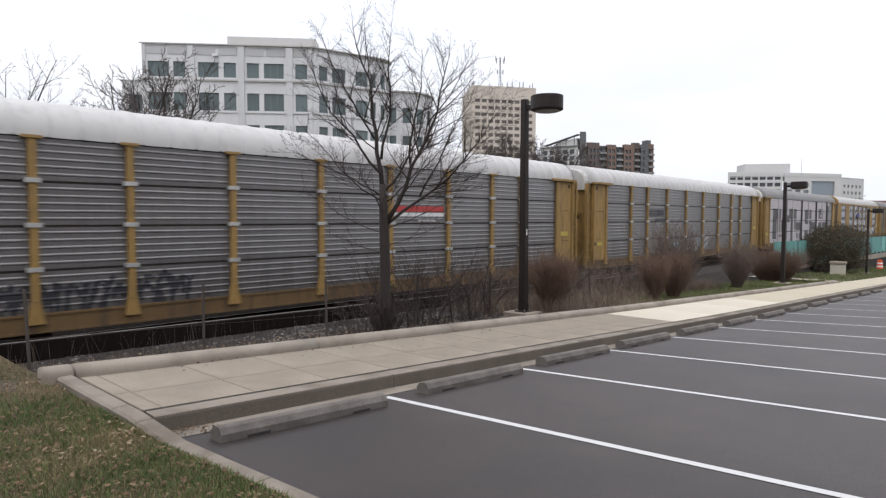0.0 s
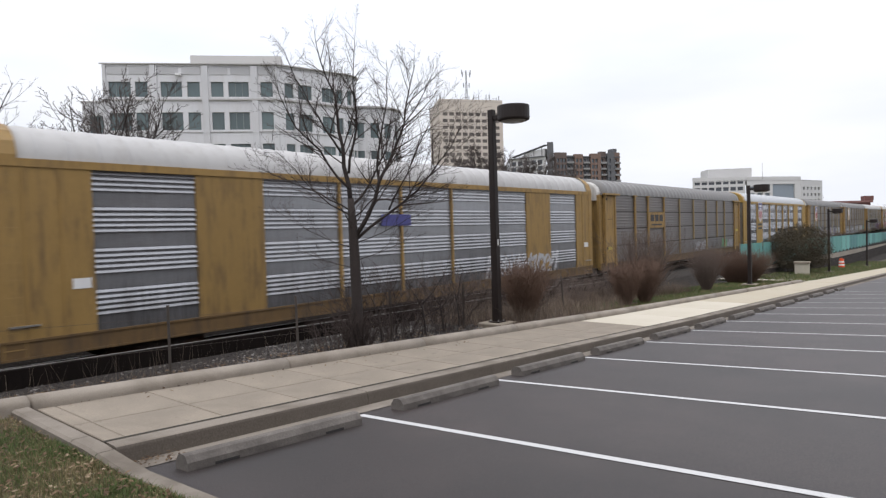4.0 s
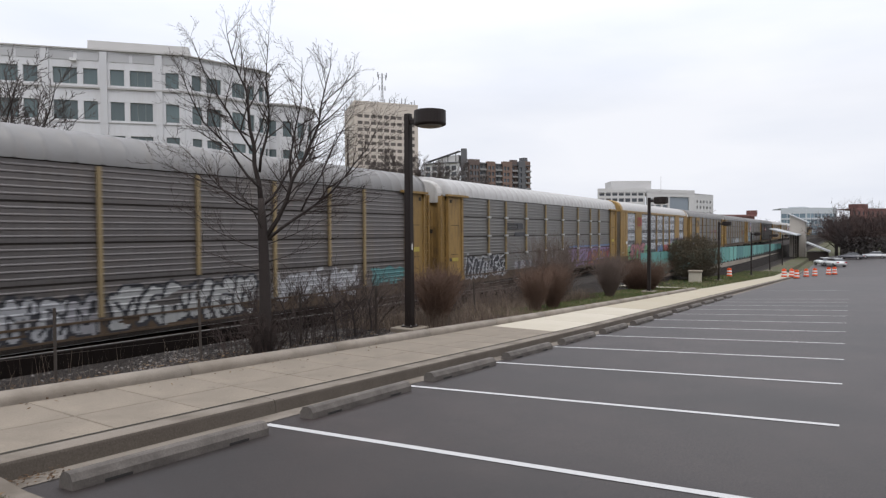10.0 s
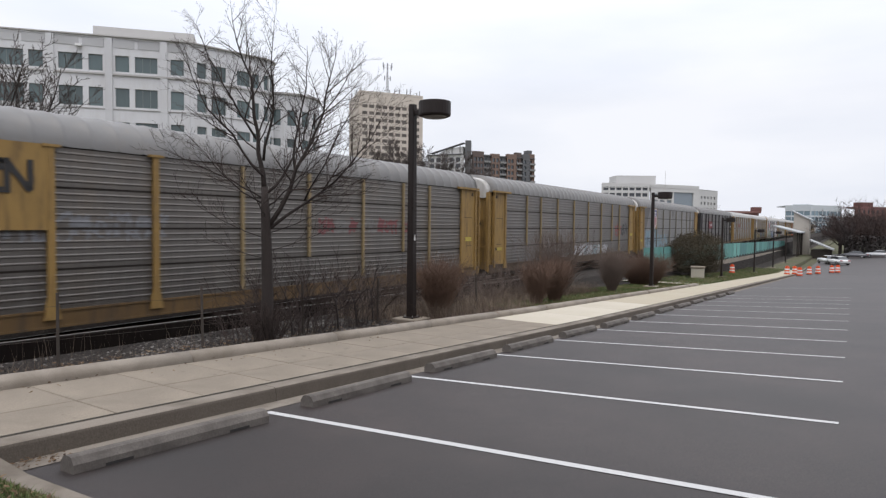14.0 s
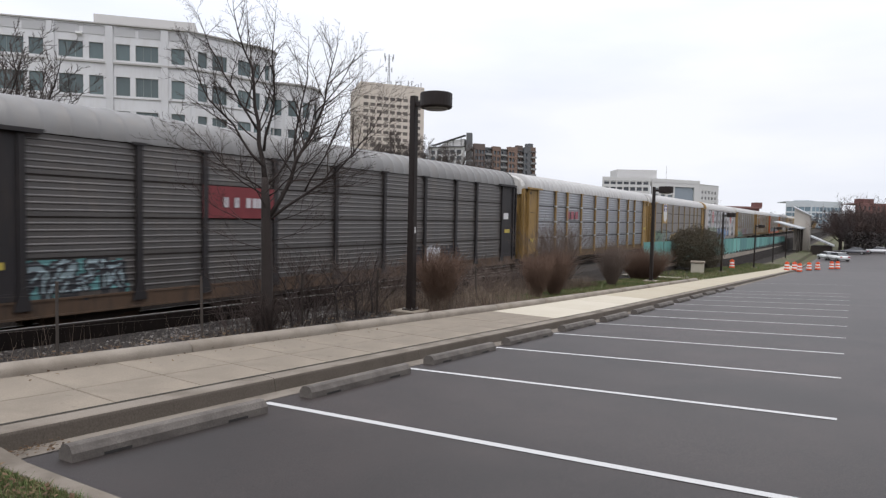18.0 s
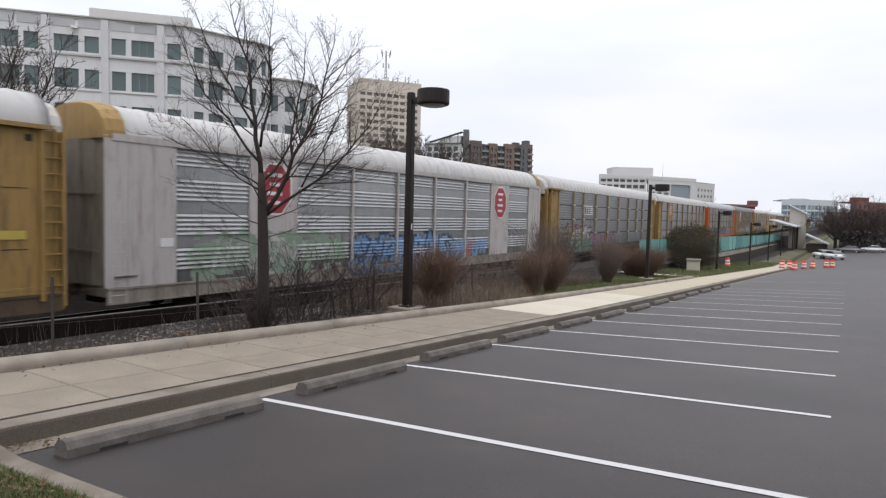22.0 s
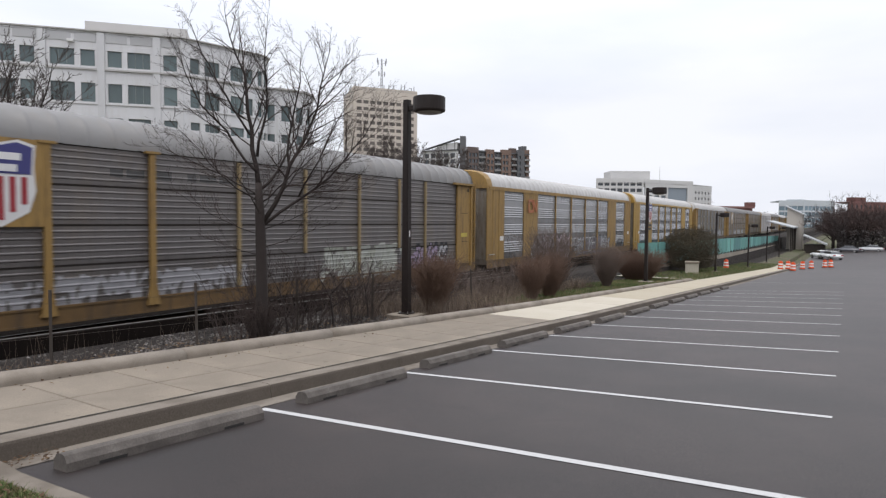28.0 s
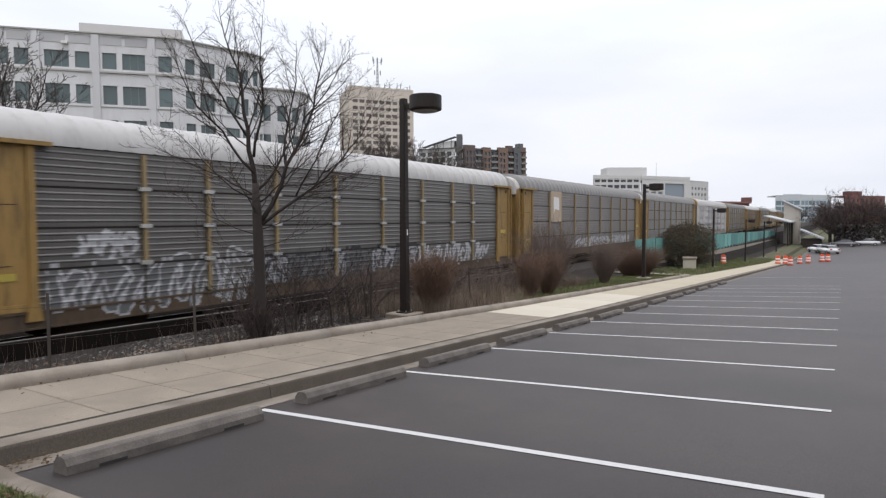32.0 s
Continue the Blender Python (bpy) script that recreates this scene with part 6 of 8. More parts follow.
def shrub(x, y, height, width, stems, seed, mat_, label, foot=0.25, name="shrub", twiggy=3, crook=0.09):
    """A many-stemmed leafless shrub."""
    rng = random.Random(seed)
    root = empty(name, pose(x, y, land(x, y) - 0.03), label, "shrub")
    a, b = bmesh.new(), bmesh.new()
    for i in range(stems):
        ang, rr = rng.uniform(0, 2 * math.pi), math.sqrt(rng.random())
        p = (foot * width / 2 * rr * math.cos(ang), foot * width / 2 * rr * math.sin(ang), 0)
        lean = rr * width / 2 / height * rng.uniform(0.7, 1.15)
        d = (lean * math.cos(ang), lean * math.sin(ang), 1)
        ln = height * rng.uniform(0.72, 1.04) * math.sqrt(1 + 0.3 * lean * lean)
        q, dd, rad = limb(a, p, d, ln, rng.uniform(0.006, 0.012), 5, -0.02, crook, rng, 3)
        for j in range(twiggy * 2):
            k = rng.randrange(1, len(q) - 1)
            s = q[k].lerp(q[k + 1], rng.random())
            limb(b, s, offshoot(dd[k], radians(rng.uniform(20, 50)), rng), ln * rng.uniform(0.12, 0.3), 0.004, 2, 0.04, 0.14, rng, 3)
    part("stem_work", a, mat_, root)["kind"] = "stuff"
    part("twig_work", b, mat_, root)["kind"] = "stuff"
    return root


DULL = paint("dull_twig", (0.15, 0.113, 0.094), 0.9, 0, 0.4, 4.0, bump=0.0)
BROWNTWIG = paint("brown_twig", (0.15, 0.093, 0.066), 0.9, 0.0, 0.4, 4.0, bump=0.0)
shrub(-3.72, 9.2, 1.55, 1.25, 460, 21, BROWNTWIG, "dense leafless brown shrub beside the lamp post, narrow at its foot", 0.2, crook=0.06)
shrub(-4.0, 16.0, 1.45, 1.05, 260, 22, REDTWIG, "leafless russet shrub behind the raised kerb", 0.3, crook=0.06)
shrub(-4.0, 17.6, 1.6, 1.2, 340, 23, BROWNTWIG, "leafless brown shrub behind the raised kerb", 0.25, crook=0.06)
shrub(-5.6, 21.6, 2.8, 2.2, 230, 25, DULL, "tall tangled leafless shrub beside the railway", 0.35, twiggy=5)
shrub(-4.6, 26.2, 2.1, 1.5, 300, 26, DULL, "round leafless brown shrub on the grass strip", 0.2)
for i, (x, y, h, w) in enumerate(((-4.4, 4.7, 1.5, 1.6), (-4.9, 6.2, 1.9, 1.8), (-4.6, 7.2, 1.3, 1.3), (-5.6, 5.2, 1.6, 1.9), (-4.0, 3.1, 0.9, 1.0), (-6.3, 9.5, 1.5, 1.8), (-5.6, 11.8, 1.4, 1.7), (-5.4, 14.2, 1.2, 1.6), (-5.9, 16.8, 1.5, 2.0), (-6.0, 20.2, 1.5, 1.9))):
    shrub(x, y, h, w, 24 if i < 5 else 70, 40 + i, DARKTWIG if i < 5 else DULL if i % 3 else TWIG, "tangled leafless brambles on the railway bank", 0.9, "bramble", 6, 0.17)
for i, (x, y, h, a) in enumerate(((-4.3, 5.9, 1.45, 0.9), (-4.7, 7.0, 1.25, -0.8), (-5.3, 4.6, 1.5, 0.5), (-4.2, 4.4, 1.2, -0.5), (-5.0, 8.0, 1.4, 0.3))):
    bare_tree((x, y, land(x, y)), h, 140 + i, [(0.5 * h, a, 0.1, 0.6 * h, 0.017), (0.42 * h, -0.7 * a, 0.2, 0.6 * h, 0.014), (0.3 * h, 1.6 * a, -0.2, 0.5 * h, 0.011), (0.25 * h, -1.4 * a, 0.3, 0.45 * h, 0.009)],
              "small crooked leafless sapling on the railway bank", gap=0.12, thick=0.028, fat=0.9, twig=DARKTWIG)


shrub(-3.95, 3.55, 0.85, 0.75, 70, 61, DARKTWIG, "dark leafless sprouts round the foot of a tree", 0.6, "bramble", 4, 0.12)
shrub(-4.6, 5.6, 0.9, 1.3, 26, 62, DARKTWIG, "low dark leafless brambles on the railway bank", 0.9, "bramble", 5, 0.2)


def clipped_bush(x, y, h, w, seed, col, label, n=5200, leaf=0.05):
    """A rounded evergreen or dense bush of stems and many small leaves."""
    rng = random.Random(seed)
    root = empty("bush", pose(x, y, land(x, y) - 0.05), label, "bush")
    a = bmesh.new()
    for i in range(26):
        ang = rng.uniform(0, 6.28)
        limb(a, (0.15 * w * math.cos(ang), 0.15 * w * math.sin(ang), 0), (0.6 * math.cos(ang) * rng.random(), 0.6 * math.sin(ang) * rng.random(), 1), h * 0.85, 0.02, 4, 0.0, 0.1, rng, 3)
    part("stem_work", a, TWIG, root)["kind"] = "stuff"
    vs, fs = [], []
    for i in range(n):
        u = Vector((rng.gauss(0, 1), rng.gauss(0, 1), rng.gauss(0, 1))).normalized()
        r = rng.random() ** 0.28
        bump_ = 1 + rng.uniform(-0.08, 0.14) + 0.3 * noise.noise(u * 2.3 + Vector((seed, 0, 0)))
        c = Vector((u.x * w / 2, u.y * w / 2, h / 2 + u.z * h / 2)) * 1.0
        c = Vector((0, 0, h / 2)) + (c - Vector((0, 0, h / 2))) * r * bump_
        if c.z < 0.12 * h and rng.random() < 0.6:
            continue
        e = Vector((rng.gauss(0, 1), rng.gauss(0, 1), rng.gauss(0, 1))).normalized()
        f = e.orthogonal().normalized()
        s = leaf * rng.uniform(0.6, 1.3)
        k = len(vs)
        vs += [c - e * s, c + f * s * 0.5, c + e * s, c - f * s * 0.5]
        fs.append((k, k + 1, k + 2, k + 3))
    me = bpy.data.meshes.new("foliage")
    me.from_pydata(vs, [], fs)
    fo = part("foliage", me, col, root, "dense small leaves")
    fo["kind"] = "stuff"
    return root


LEAF_DARK = paint("dark_leaf", (0.060, 0.050, 0.034), 0.95, 0, 0.4, 6.0, bump=0, spec=0.1)
shrub(-5.6, 35.6, 1.85, 2.6, 900, 31, BROWNTWIG, "dense flat-topped leafless brown bush on the grass", 0.55, "bush", 4, 0.04)
clipped_bush(-6.4, 54.5, 4.0, 4.6, 32, LEAF_DARK, "big fuzzy olive-brown bush beside the pavement", 30000, 0.055)


def blades(name, spots, heights, lean, mat_, label, seed, wide=0.006, kind="stuff"):
    """Many upright blades or dry stalks at spots given by a function of the random source."""
    rng = random.Random(seed)
    vs, fs = [], []
    for _ in range(spots[0]):
        x, y = spots[1](rng)
        z = land(x, y) if not spots[2] else spots[2](x, y)
        h = rng.uniform(*heights)
        a = rng.uniform(0, 6.28)
        l = rng.uniform(0, lean) * h
        b = rng.uniform(0, 6.28)
        w = wide * rng.uniform(0.6, 1.3)
        k = len(vs)
        wx, wy = w * math.cos(b), w * math.sin(b)
        lx, ly_ = l * math.cos(a), l * math.sin(a)
        vs += [(x - wx, y - wy, z - 0.02), (x + wx, y + wy, z - 0.02), (x + wx * 0.8 + lx * 0.4, y + wy * 0.8 + ly_ * 0.4, z + h * 0.55), (x - wx * 0.8 + lx * 0.4, y - wy * 0.8 + ly_ * 0.4, z + h * 0.55), (x + lx, y + ly_, z + h)]
        fs += [(k, k + 1, k + 2, k + 3), (k + 3, k + 2, k + 4)]
    me = bpy.data.meshes.new(name)
    me.from_pydata(vs, [], fs)
    ob = part(name, me, mat_)
    return tagged(ob, label, "grass" if "grass" in name else "weeds", kind=kind)


def lawn_z(x, y):
    return fall(-2.7) + 0.10 + (CROSS * (x + 0.3) if x > -0.3 else 0) + 0.025 * noise.noise(Vector((x * 0.9, y * 0.9, 0))) + 0.03 * min(0.0, y + 2.8) * -1 - 0.06 * smooth(-2.6, -4.4, x)


def island(name, colors):
    n = Nodes(name)
    o = n.tc.outputs["Object"]
    geo = n.add("ShaderNodeNewGeometry")
    big = n.noise(o, 1.1, 4, 0.6)
    f = n.math("MULTIPLY_ADD", geo.outputs["Random Per Island"], 0.55, n.math("MULTIPLY_ADD", big, 1.6, -0.58))
    return n.done(n.ramp(f, colors), 0.85, 0.0, 0.25)


GRASS = island("grass_blades", [(0.15, (0.05, 0.085, 0.024)), (0.45, (0.095, 0.135, 0.045)), (0.62, (0.14, 0.125, 0.058)), (0.9, (0.24, 0.19, 0.105))])
DRY = island("dry_stalks", [(0.2, (0.085, 0.06, 0.046)), (0.5, (0.15, 0.112, 0.085)), (0.9, (0.29, 0.23, 0.175))])
LITTER = island("leaf_litter", [(0.1, (0.04, 0.024, 0.016)), (0.45, (0.095, 0.058, 0.033)), (0.75, (0.16, 0.108, 0.063)), (0.98, (0.30, 0.235, 0.16))])
SOIL = grit("lawn_soil", [(0.3, (0.042, 0.033, 0.02)), (0.6, (0.12, 0.092, 0.054)), (0.85, (0.24, 0.19, 0.12))], 40, 0.9, 0.03, 0.95, (0.8, (0.07, 0.065, 0.03), 0.5))
STRAW = island("straw_blades", [(0.15, (0.075, 0.075, 0.03)), (0.4, (0.15, 0.12, 0.058)), (0.65, (0.25, 0.19, 0.105)), (0.9, (0.36, 0.285, 0.175))])
lawn = part("lawn", sheet(steps((-12, 26.5, 0.55)), steps((-14, -2.8, 0.4)), lawn_z), SOIL)
tagged(lawn, "patchy winter lawn, green in parts and strewn with leaves", "lawn", kind="structure")
def green_spot(r):
    """Green grass grows in a band behind the border kerb, in patches."""
    while True:
        x, y = r.uniform(-4.2, 4.0) if r.random() < 0.8 else r.uniform(-4.2, 16.0), -2.84 - 3.2 * r.random() ** 1.5 if r.random() < 0.85 else r.uniform(-13, -2.84)
        g = 0.9 * smooth(-2.6, -0.9, x) * (1 - 0.5 * smooth(-3.6, -4.6, y)) + 0.75 * noise.noise(Vector((x * 1.3, y * 1.3, 5)))
        if r.random() < g:
            return x, y


def dry_spot(r):
    """Dry weeds stand thick up to the first shrubs and then only along the fence."""
    y = 8.2 + 16.8 * r.random() ** 1.25
    x = -3.0 - 3.8 * r.random() ** 1.1
    return (x if y < 14.5 or x < -4.7 else -4.7 - 2.1 * r.random()), y


blades("lawn_grass", (54000, green_spot, lawn_z), (0.025, 0.075), 1.0, GRASS, "short green lawn grass in patches", 51, 0.003)
blades("straw_grass", (26000, lambda r: (r.uniform(-5.4, 3.0) if r.random() < 0.75 else r.uniform(-9, 18), r.uniform(-5.8, -2.84) if r.random() < 0.8 else r.uniform(-13, -2.84)), lawn_z), (0.012, 0.045), 1.4, STRAW, "short straw-coloured winter grass", 56, 0.003)
blades("verge_grass", (22000, lambda r: (r.uniform(-6.4, -2.78), 13.5 + 25.5 * r.random()), None), (0.04, 0.12), 0.9, GRASS, "thin green grass behind the raised kerb", 52, 0.008)
blades("far_grass", (14000, lambda r: (r.uniform(-7.7, -2.6), r.uniform(38, 98)), None), (0.06, 0.16), 0.8, GRASS, "green grass strip below the retaining wall", 53, 0.016)
blades("dry_weeds", (15000, dry_spot, None), (0.08, 0.66), 1.1, DRY, "dry brown weeds on the railway bank", 54, 0.0032)
blades("bank_weeds", (2200, lambda r: (-2.9 - 2.6 * r.random() ** 1.3, -6 + 14.6 * r.random() ** 1.6), None), (0.03, 0.18), 1.6, DRY, "sparse dry weeds behind the raised kerb", 55, 0.002)

blades("tall_weeds", (260, lambda r: (-4.2 - 3.4 * r.random(), -6 + 15 * r.random()), None), (0.2, 0.75), 0.8, DRY, "thin dry stalks on the gravel bank", 57, 0.002)


def litter(name, n, where, zf, seed, label, size=(0.02, 0.05)):
    rng = random.Random(seed)
    vs, fs = [], []
    for _ in range(n):
        x, y = where(rng)
        z = zf(x, y) + rng.uniform(0.012, 0.05)
        s = rng.uniform(*size)
        a = rng.uniform(0, 6.28)
        e = Vector((math.cos(a), math.sin(a), rng.uniform(-0.4, 0.4))) * s
        f = Vector((-math.sin(a), math.cos(a), rng.uniform(-0.4, 0.4))) * s * 0.55
        c = Vector((x, y, z))
        k = len(vs)
        vs += [c - e, c + f - e * 0.2, c + e, c - f - e * 0.2, c + Vector((0, 0, 0.3 * s))]
        fs += [(k, k + 1, k + 4), (k + 1, k + 2, k + 4), (k + 2, k + 3, k + 4), (k + 3, k, k + 4)]
    me = bpy.data.meshes.new(name)
    me.from_pydata(vs, [], fs)
    return tagged(part(name, me, LITTER), label, "leaves", kind="stuff")


litter("fallen_leaves", 3600, lambda r: (r.uniform(-5, 2.5), -2.85 - 2.6 * r.random()), lambda x, y: lawn_z(x, y) + 0.02, 61, "curled brown leaves lying on the lawn", (0.01, 0.03))
litter("gutter_leaves", 120, lambda r: (-0.28 + 0.26 * r.random() ** 2, -2.58 + 0.5 * r.random() ** 2), lot, 62, "brown leaves caught in the gutter corner", (0.012, 0.026))
litter("bank_leaves", 900, lambda r: (-2.85 - 2.4 * r.random(), r.uniform(-3, 16)), land, 63, "brown leaves on the bank", (0.02, 0.05))
litter("pavement_leaves", 60, lambda r: (-2.42 + 0.4 * r.random() ** 2, r.uniform(-2.5, 5)), lambda x, y: fall(y) + 0.135, 64, "scattered leaf scraps along the raised kerb", (0.012, 0.03))


def ballast_stones():
    """Loose stones on the bank between the raised kerb and the rails."""
    rng = random.Random(71)
    vs, fs = [], []
    for _ in range(15000):
        x, y = -3.2 - 4.4 * rng.random() ** 0.8, rng.uniform(-6, 14)
        if rng.random() > smooth(0.5, 4.5, y + 0.5 * (x + 5)) + 0.1:
            continue
        z = land(x, y)
        s = rng.uniform(0.014, 0.038)
        k = len(vs)
        for q in range(5):
            a = q * 1.2566 + rng.uniform(-0.4, 0.4)
            vs.append((x + s * math.cos(a), y + s * math.sin(a), z + rng.uniform(-0.01, 0.01)))
        vs.append((x + rng.uniform(-0.3, 0.3) * s, y + rng.uniform(-0.3, 0.3) * s, z + s * rng.uniform(0.6, 1.1)))
        fs += [(k + q, k + (q + 1) % 5, k + 5) for q in range(5)]
    me = bpy.data.meshes.new("loose_ballast")
    me.from_pydata(vs, [], fs)
    m = island("loose_stones", [(0.25, (0.016, 0.013, 0.012)), (0.55, (0.05, 0.043, 0.038)), (0.9, (0.21, 0.195, 0.185))])
    tagged(part("loose_ballast", me, m), "loose grey ballast stones beside the track", "stones", kind="stuff")


ballast_stones()


def wire_fence():
    steel = paint("rusty_post", (0.085, 0.07, 0.06), 0.7, 0.3, 0.3)
    root = empty("wire_fence", pose(0, 0, 0), "low rusty wire fence on thin steel posts", "fence")
    ys = [-5.1, -2.6, -0.08, 2.44, 4.95, 7.5, 10.0, 12.5]
    for y in ys:
        z = land(-4.45, y)
        bm = bmesh.new()
        box(bm, -0.025, 0.025, -0.004, 0.004, -0.3, 1.15)
        box(bm, -0.004, 0.004, 0.004, 0.03, -0.3, 1.15)
        part("post", bm, steel, root, "", pose(-4.45, y, z, random.uniform(-3, 3), random.uniform(-3, 3), 20))
    for h in (0.45, 0.95):
        bm = bmesh.new()
        tube(bm, [(-4.45, y, land(-4.45, y) + h + 0.02 * math.sin(7 * y)) for y in ys], [0.003] * len(ys), 4)
        part("wire", bm, steel, root)


wire_fence()


# ---- lamp posts ----
def lamp_post(x, y, z, first=False):
    root = empty("street_lamp", pose(x, y, z), "dark bronze car-park lamp post with a drum-shaped head", "street lamp", "car-park lamps")
    bm = bmesh.new()
    v = [[bm.verts.new((sx * w, sy * w, h)) for sx, sy in ((-1, -1), (1, -1), (1, 1), (-1, 1))] for h, w in ((0.0, 0.095), (5.35, 0.078))]
    for i in range(4):
        bm.faces.new((v[0][i], v[0][(i + 1) % 4], v[1][(i + 1) % 4], v[1][i]))
    bm.faces.new(v[1])
    bmesh.ops.bevel(bm, geom=[e for e in bm.edges if abs(e.verts[0].co.z - e.verts[1].co.z) > 1], offset=0.014, segments=2, affect="EDGES")
    part("pole", bm, BRONZE, root)
    part("arm", boxm(0.06, 0.28, -0.045, 0.045, 5.08, 5.20, 0.008), BRONZE, root)
    hd = bmesh.new()
    prof = [(0.0, 5.37), (0.30, 5.37), (0.385, 5.36), (0.395, 5.34), (0.395, 5.045), (0.385, 5.015), (0.33, 4.99), (0.30, 4.995)]
    n = 28
    rings = [[hd.verts.new((0.66 + r * math.cos(2 * math.pi * k / n), r * math.sin(2 * math.pi * k / n), h)) for k in range(n)] for r, h in prof[1:]]
    for r0, r1 in zip(rings, rings[1:]):
        for k in range(n):
            hd.faces.new((r0[k], r1[k], r1[(k + 1) % n], r0[(k + 1) % n]))
    hd.faces.new(rings[0])
    head_ = part("head", mesh_of(hd, "head"), BRONZE, root)
    ln = bmesh.new()
    tube(ln, [(0.66, 0, 4.955), (0.66, 0, 4.97), (0.66, 0, 5.0)], [0.18, 0.27, 0.30], 24)
    part("lens", ln, paint("lamp_lens", (0.30, 0.29, 0.27), 0.25, 0, 0.1), head_, "frosted lens")
    part("base_plate", boxm(-0.16, 0.16, -0.16, 0.16, 0.0, 0.03, 0.005), BRONZE, root)
    for sx in (-0.12, 0.12):
        for sy in (-0.12, 0.12):
            b = bmesh.new()
            tube(b, [(sx, sy, 0.03), (sx, sy, 0.07)], [0.014, 0.014], 6)
            part("bolt", b, STEEL, root)
    pl = boxm(-0.36, 0.36, -0.36, 0.36, -0.6, 0.0, 0.02)
    tagged(part("lamp_plinth", pl, CONCRETE, None, "", pose(x, y, z)), "concrete plinth under a lamp post", "plinth", "lamp plinths")
    if first:
        part("sticker", boxm(0.09, 0.094, -0.02, 0.02, 1.95, 2.1), P_WHITE, root, "small white sticker")


for i, (x, y) in enumerate(((-3.85, 8.13), (-4.24, 32.2), (-4.7, 57.9), (-5.0, 83.0), (-4.7, 101.5), (-4.7, 122.0))):
    lamp_post(x, y, fall(y) + 0.16, i == 0)


# ---- along the pavement ----
def utility_box(x, y):
    z = land(x, y)
    root = empty("utility_box", pose(x, y, z, 0, 0, 8), "beige concrete utility box with a lid, on the grass", "utility box")
    part("body", boxm(-0.5, 0.5, -0.42, 0.42, -0.1, 0.82, 0.02), PALE, root)
    part("lid", boxm(-0.56, 0.56, -0.48, 0.48, 0.82, 1.0, 0.025), CONCRETE, root, "overhanging lid")


utility_box(-5.5, 51.5)


def side_path():
    bm = sheet(steps((-8.0, -2.47, 0.79)), [38.2, 40.0], lambda x, y: fall(y) + 0.11)
    tagged(part("side_path", bm, PALE), "pale concrete path branching off across the grass", "path", kind="structure")


side_path()


def retaining_wall():
    """The retaining wall that carries the railway, with a green-screened fence on top."""
    wall = empty("retaining_wall", pose(0, 0, 0), "long brown-grey retaining wall below the railway", "retaining wall")
    wall["kind"] = "structure"
    mat_w = grit("wall_concrete", [(0.3, (0.23, 0.20, 0.165)), (0.7, (0.34, 0.30, 0.25))], 9, 0.4, 0.02, 0.9, (0.25, (0.19, 0.165, 0.135), 0.6))
    y = 44.0
    while y < 168:
        t0, t1 = (-1.02 - 0.0142 * (v) + 0.02 for v in (y, y + 6.2))
        bm = bmesh.new()
        b0, b1 = fall(y) - 0.6, fall(y + 6.2) - 0.6
        vs = [bm.verts.new(p) for p in ((-8.35, y, b0), (-7.95, y, b0), (-7.95, y, t0), (-8.35, y, t0), (-8.35, y + 6.17, b1), (-7.95, y + 6.17, b1), (-7.95, y + 6.17, t1), (-8.35, y + 6.17, t1))]
        for f in ((0, 1, 2, 3), (7, 6, 5, 4), (0, 4, 5, 1), (1, 5, 6, 2), (2, 6, 7, 3), (3, 7, 4, 0)):
            bm.faces.new([vs[i] for i in f])
        part("wall_panel", bm, mat_w, wall)
        y += 6.2
    fence = empty("screen_fence", pose(0, 0, 0), "chain-link fence hung with faded teal screening", "fence")
    shades = [paint(f"teal_screen_{i}", c, 0.8, 0, 0.15, 0.8, (0.15, 0.24, 0.23), 0.4) for i, c in enumerate(((0.12, 0.30, 0.27), (0.09, 0.22, 0.215), (0.17, 0.40, 0.36)))]
    steel = paint("galvanised_post", (0.32, 0.33, 0.33), 0.5, 0.6)
    y, i = 44.5, 0
    while y < 160:
        z0, z1 = (-0.98 - 0.0142 * v for v in (y, y + 3.05))
        bm = bmesh.new()
        n = 8
        rows_ = []
        for q in range(n + 1):
            f = q / n
            yy, zz = y + 3.0 * f, z0 + (z1 - z0) * f
            off = 0.03 * math.sin(f * 9 + i)
            rows_.append([bm.verts.new((-8.1 + off + o, yy, zz + h)) for o, h in ((0, 0.02), (0, 1.95), (-0.012, 1.95), (-0.012, 0.02))])
        for r0, r1 in zip(rows_, rows_[1:]):
            for k in range(4):
                bm.faces.new((r0[k], r0[(k + 1) % 4], r1[(k + 1) % 4], r1[k]))
        part("screen", bm, shades[2] if i in (14, 15, 22) else shades[(i * 7 // 3) % 2], fence)
        b = bmesh.new()
        tube(b, [(-8.16, y, z0 - 0.2), (-8.16, y, z0 + 2.05)], [0.03, 0.03], 6)
        part("post", b, steel, fence)
        y += 3.05
        i += 1


retaining_wall()


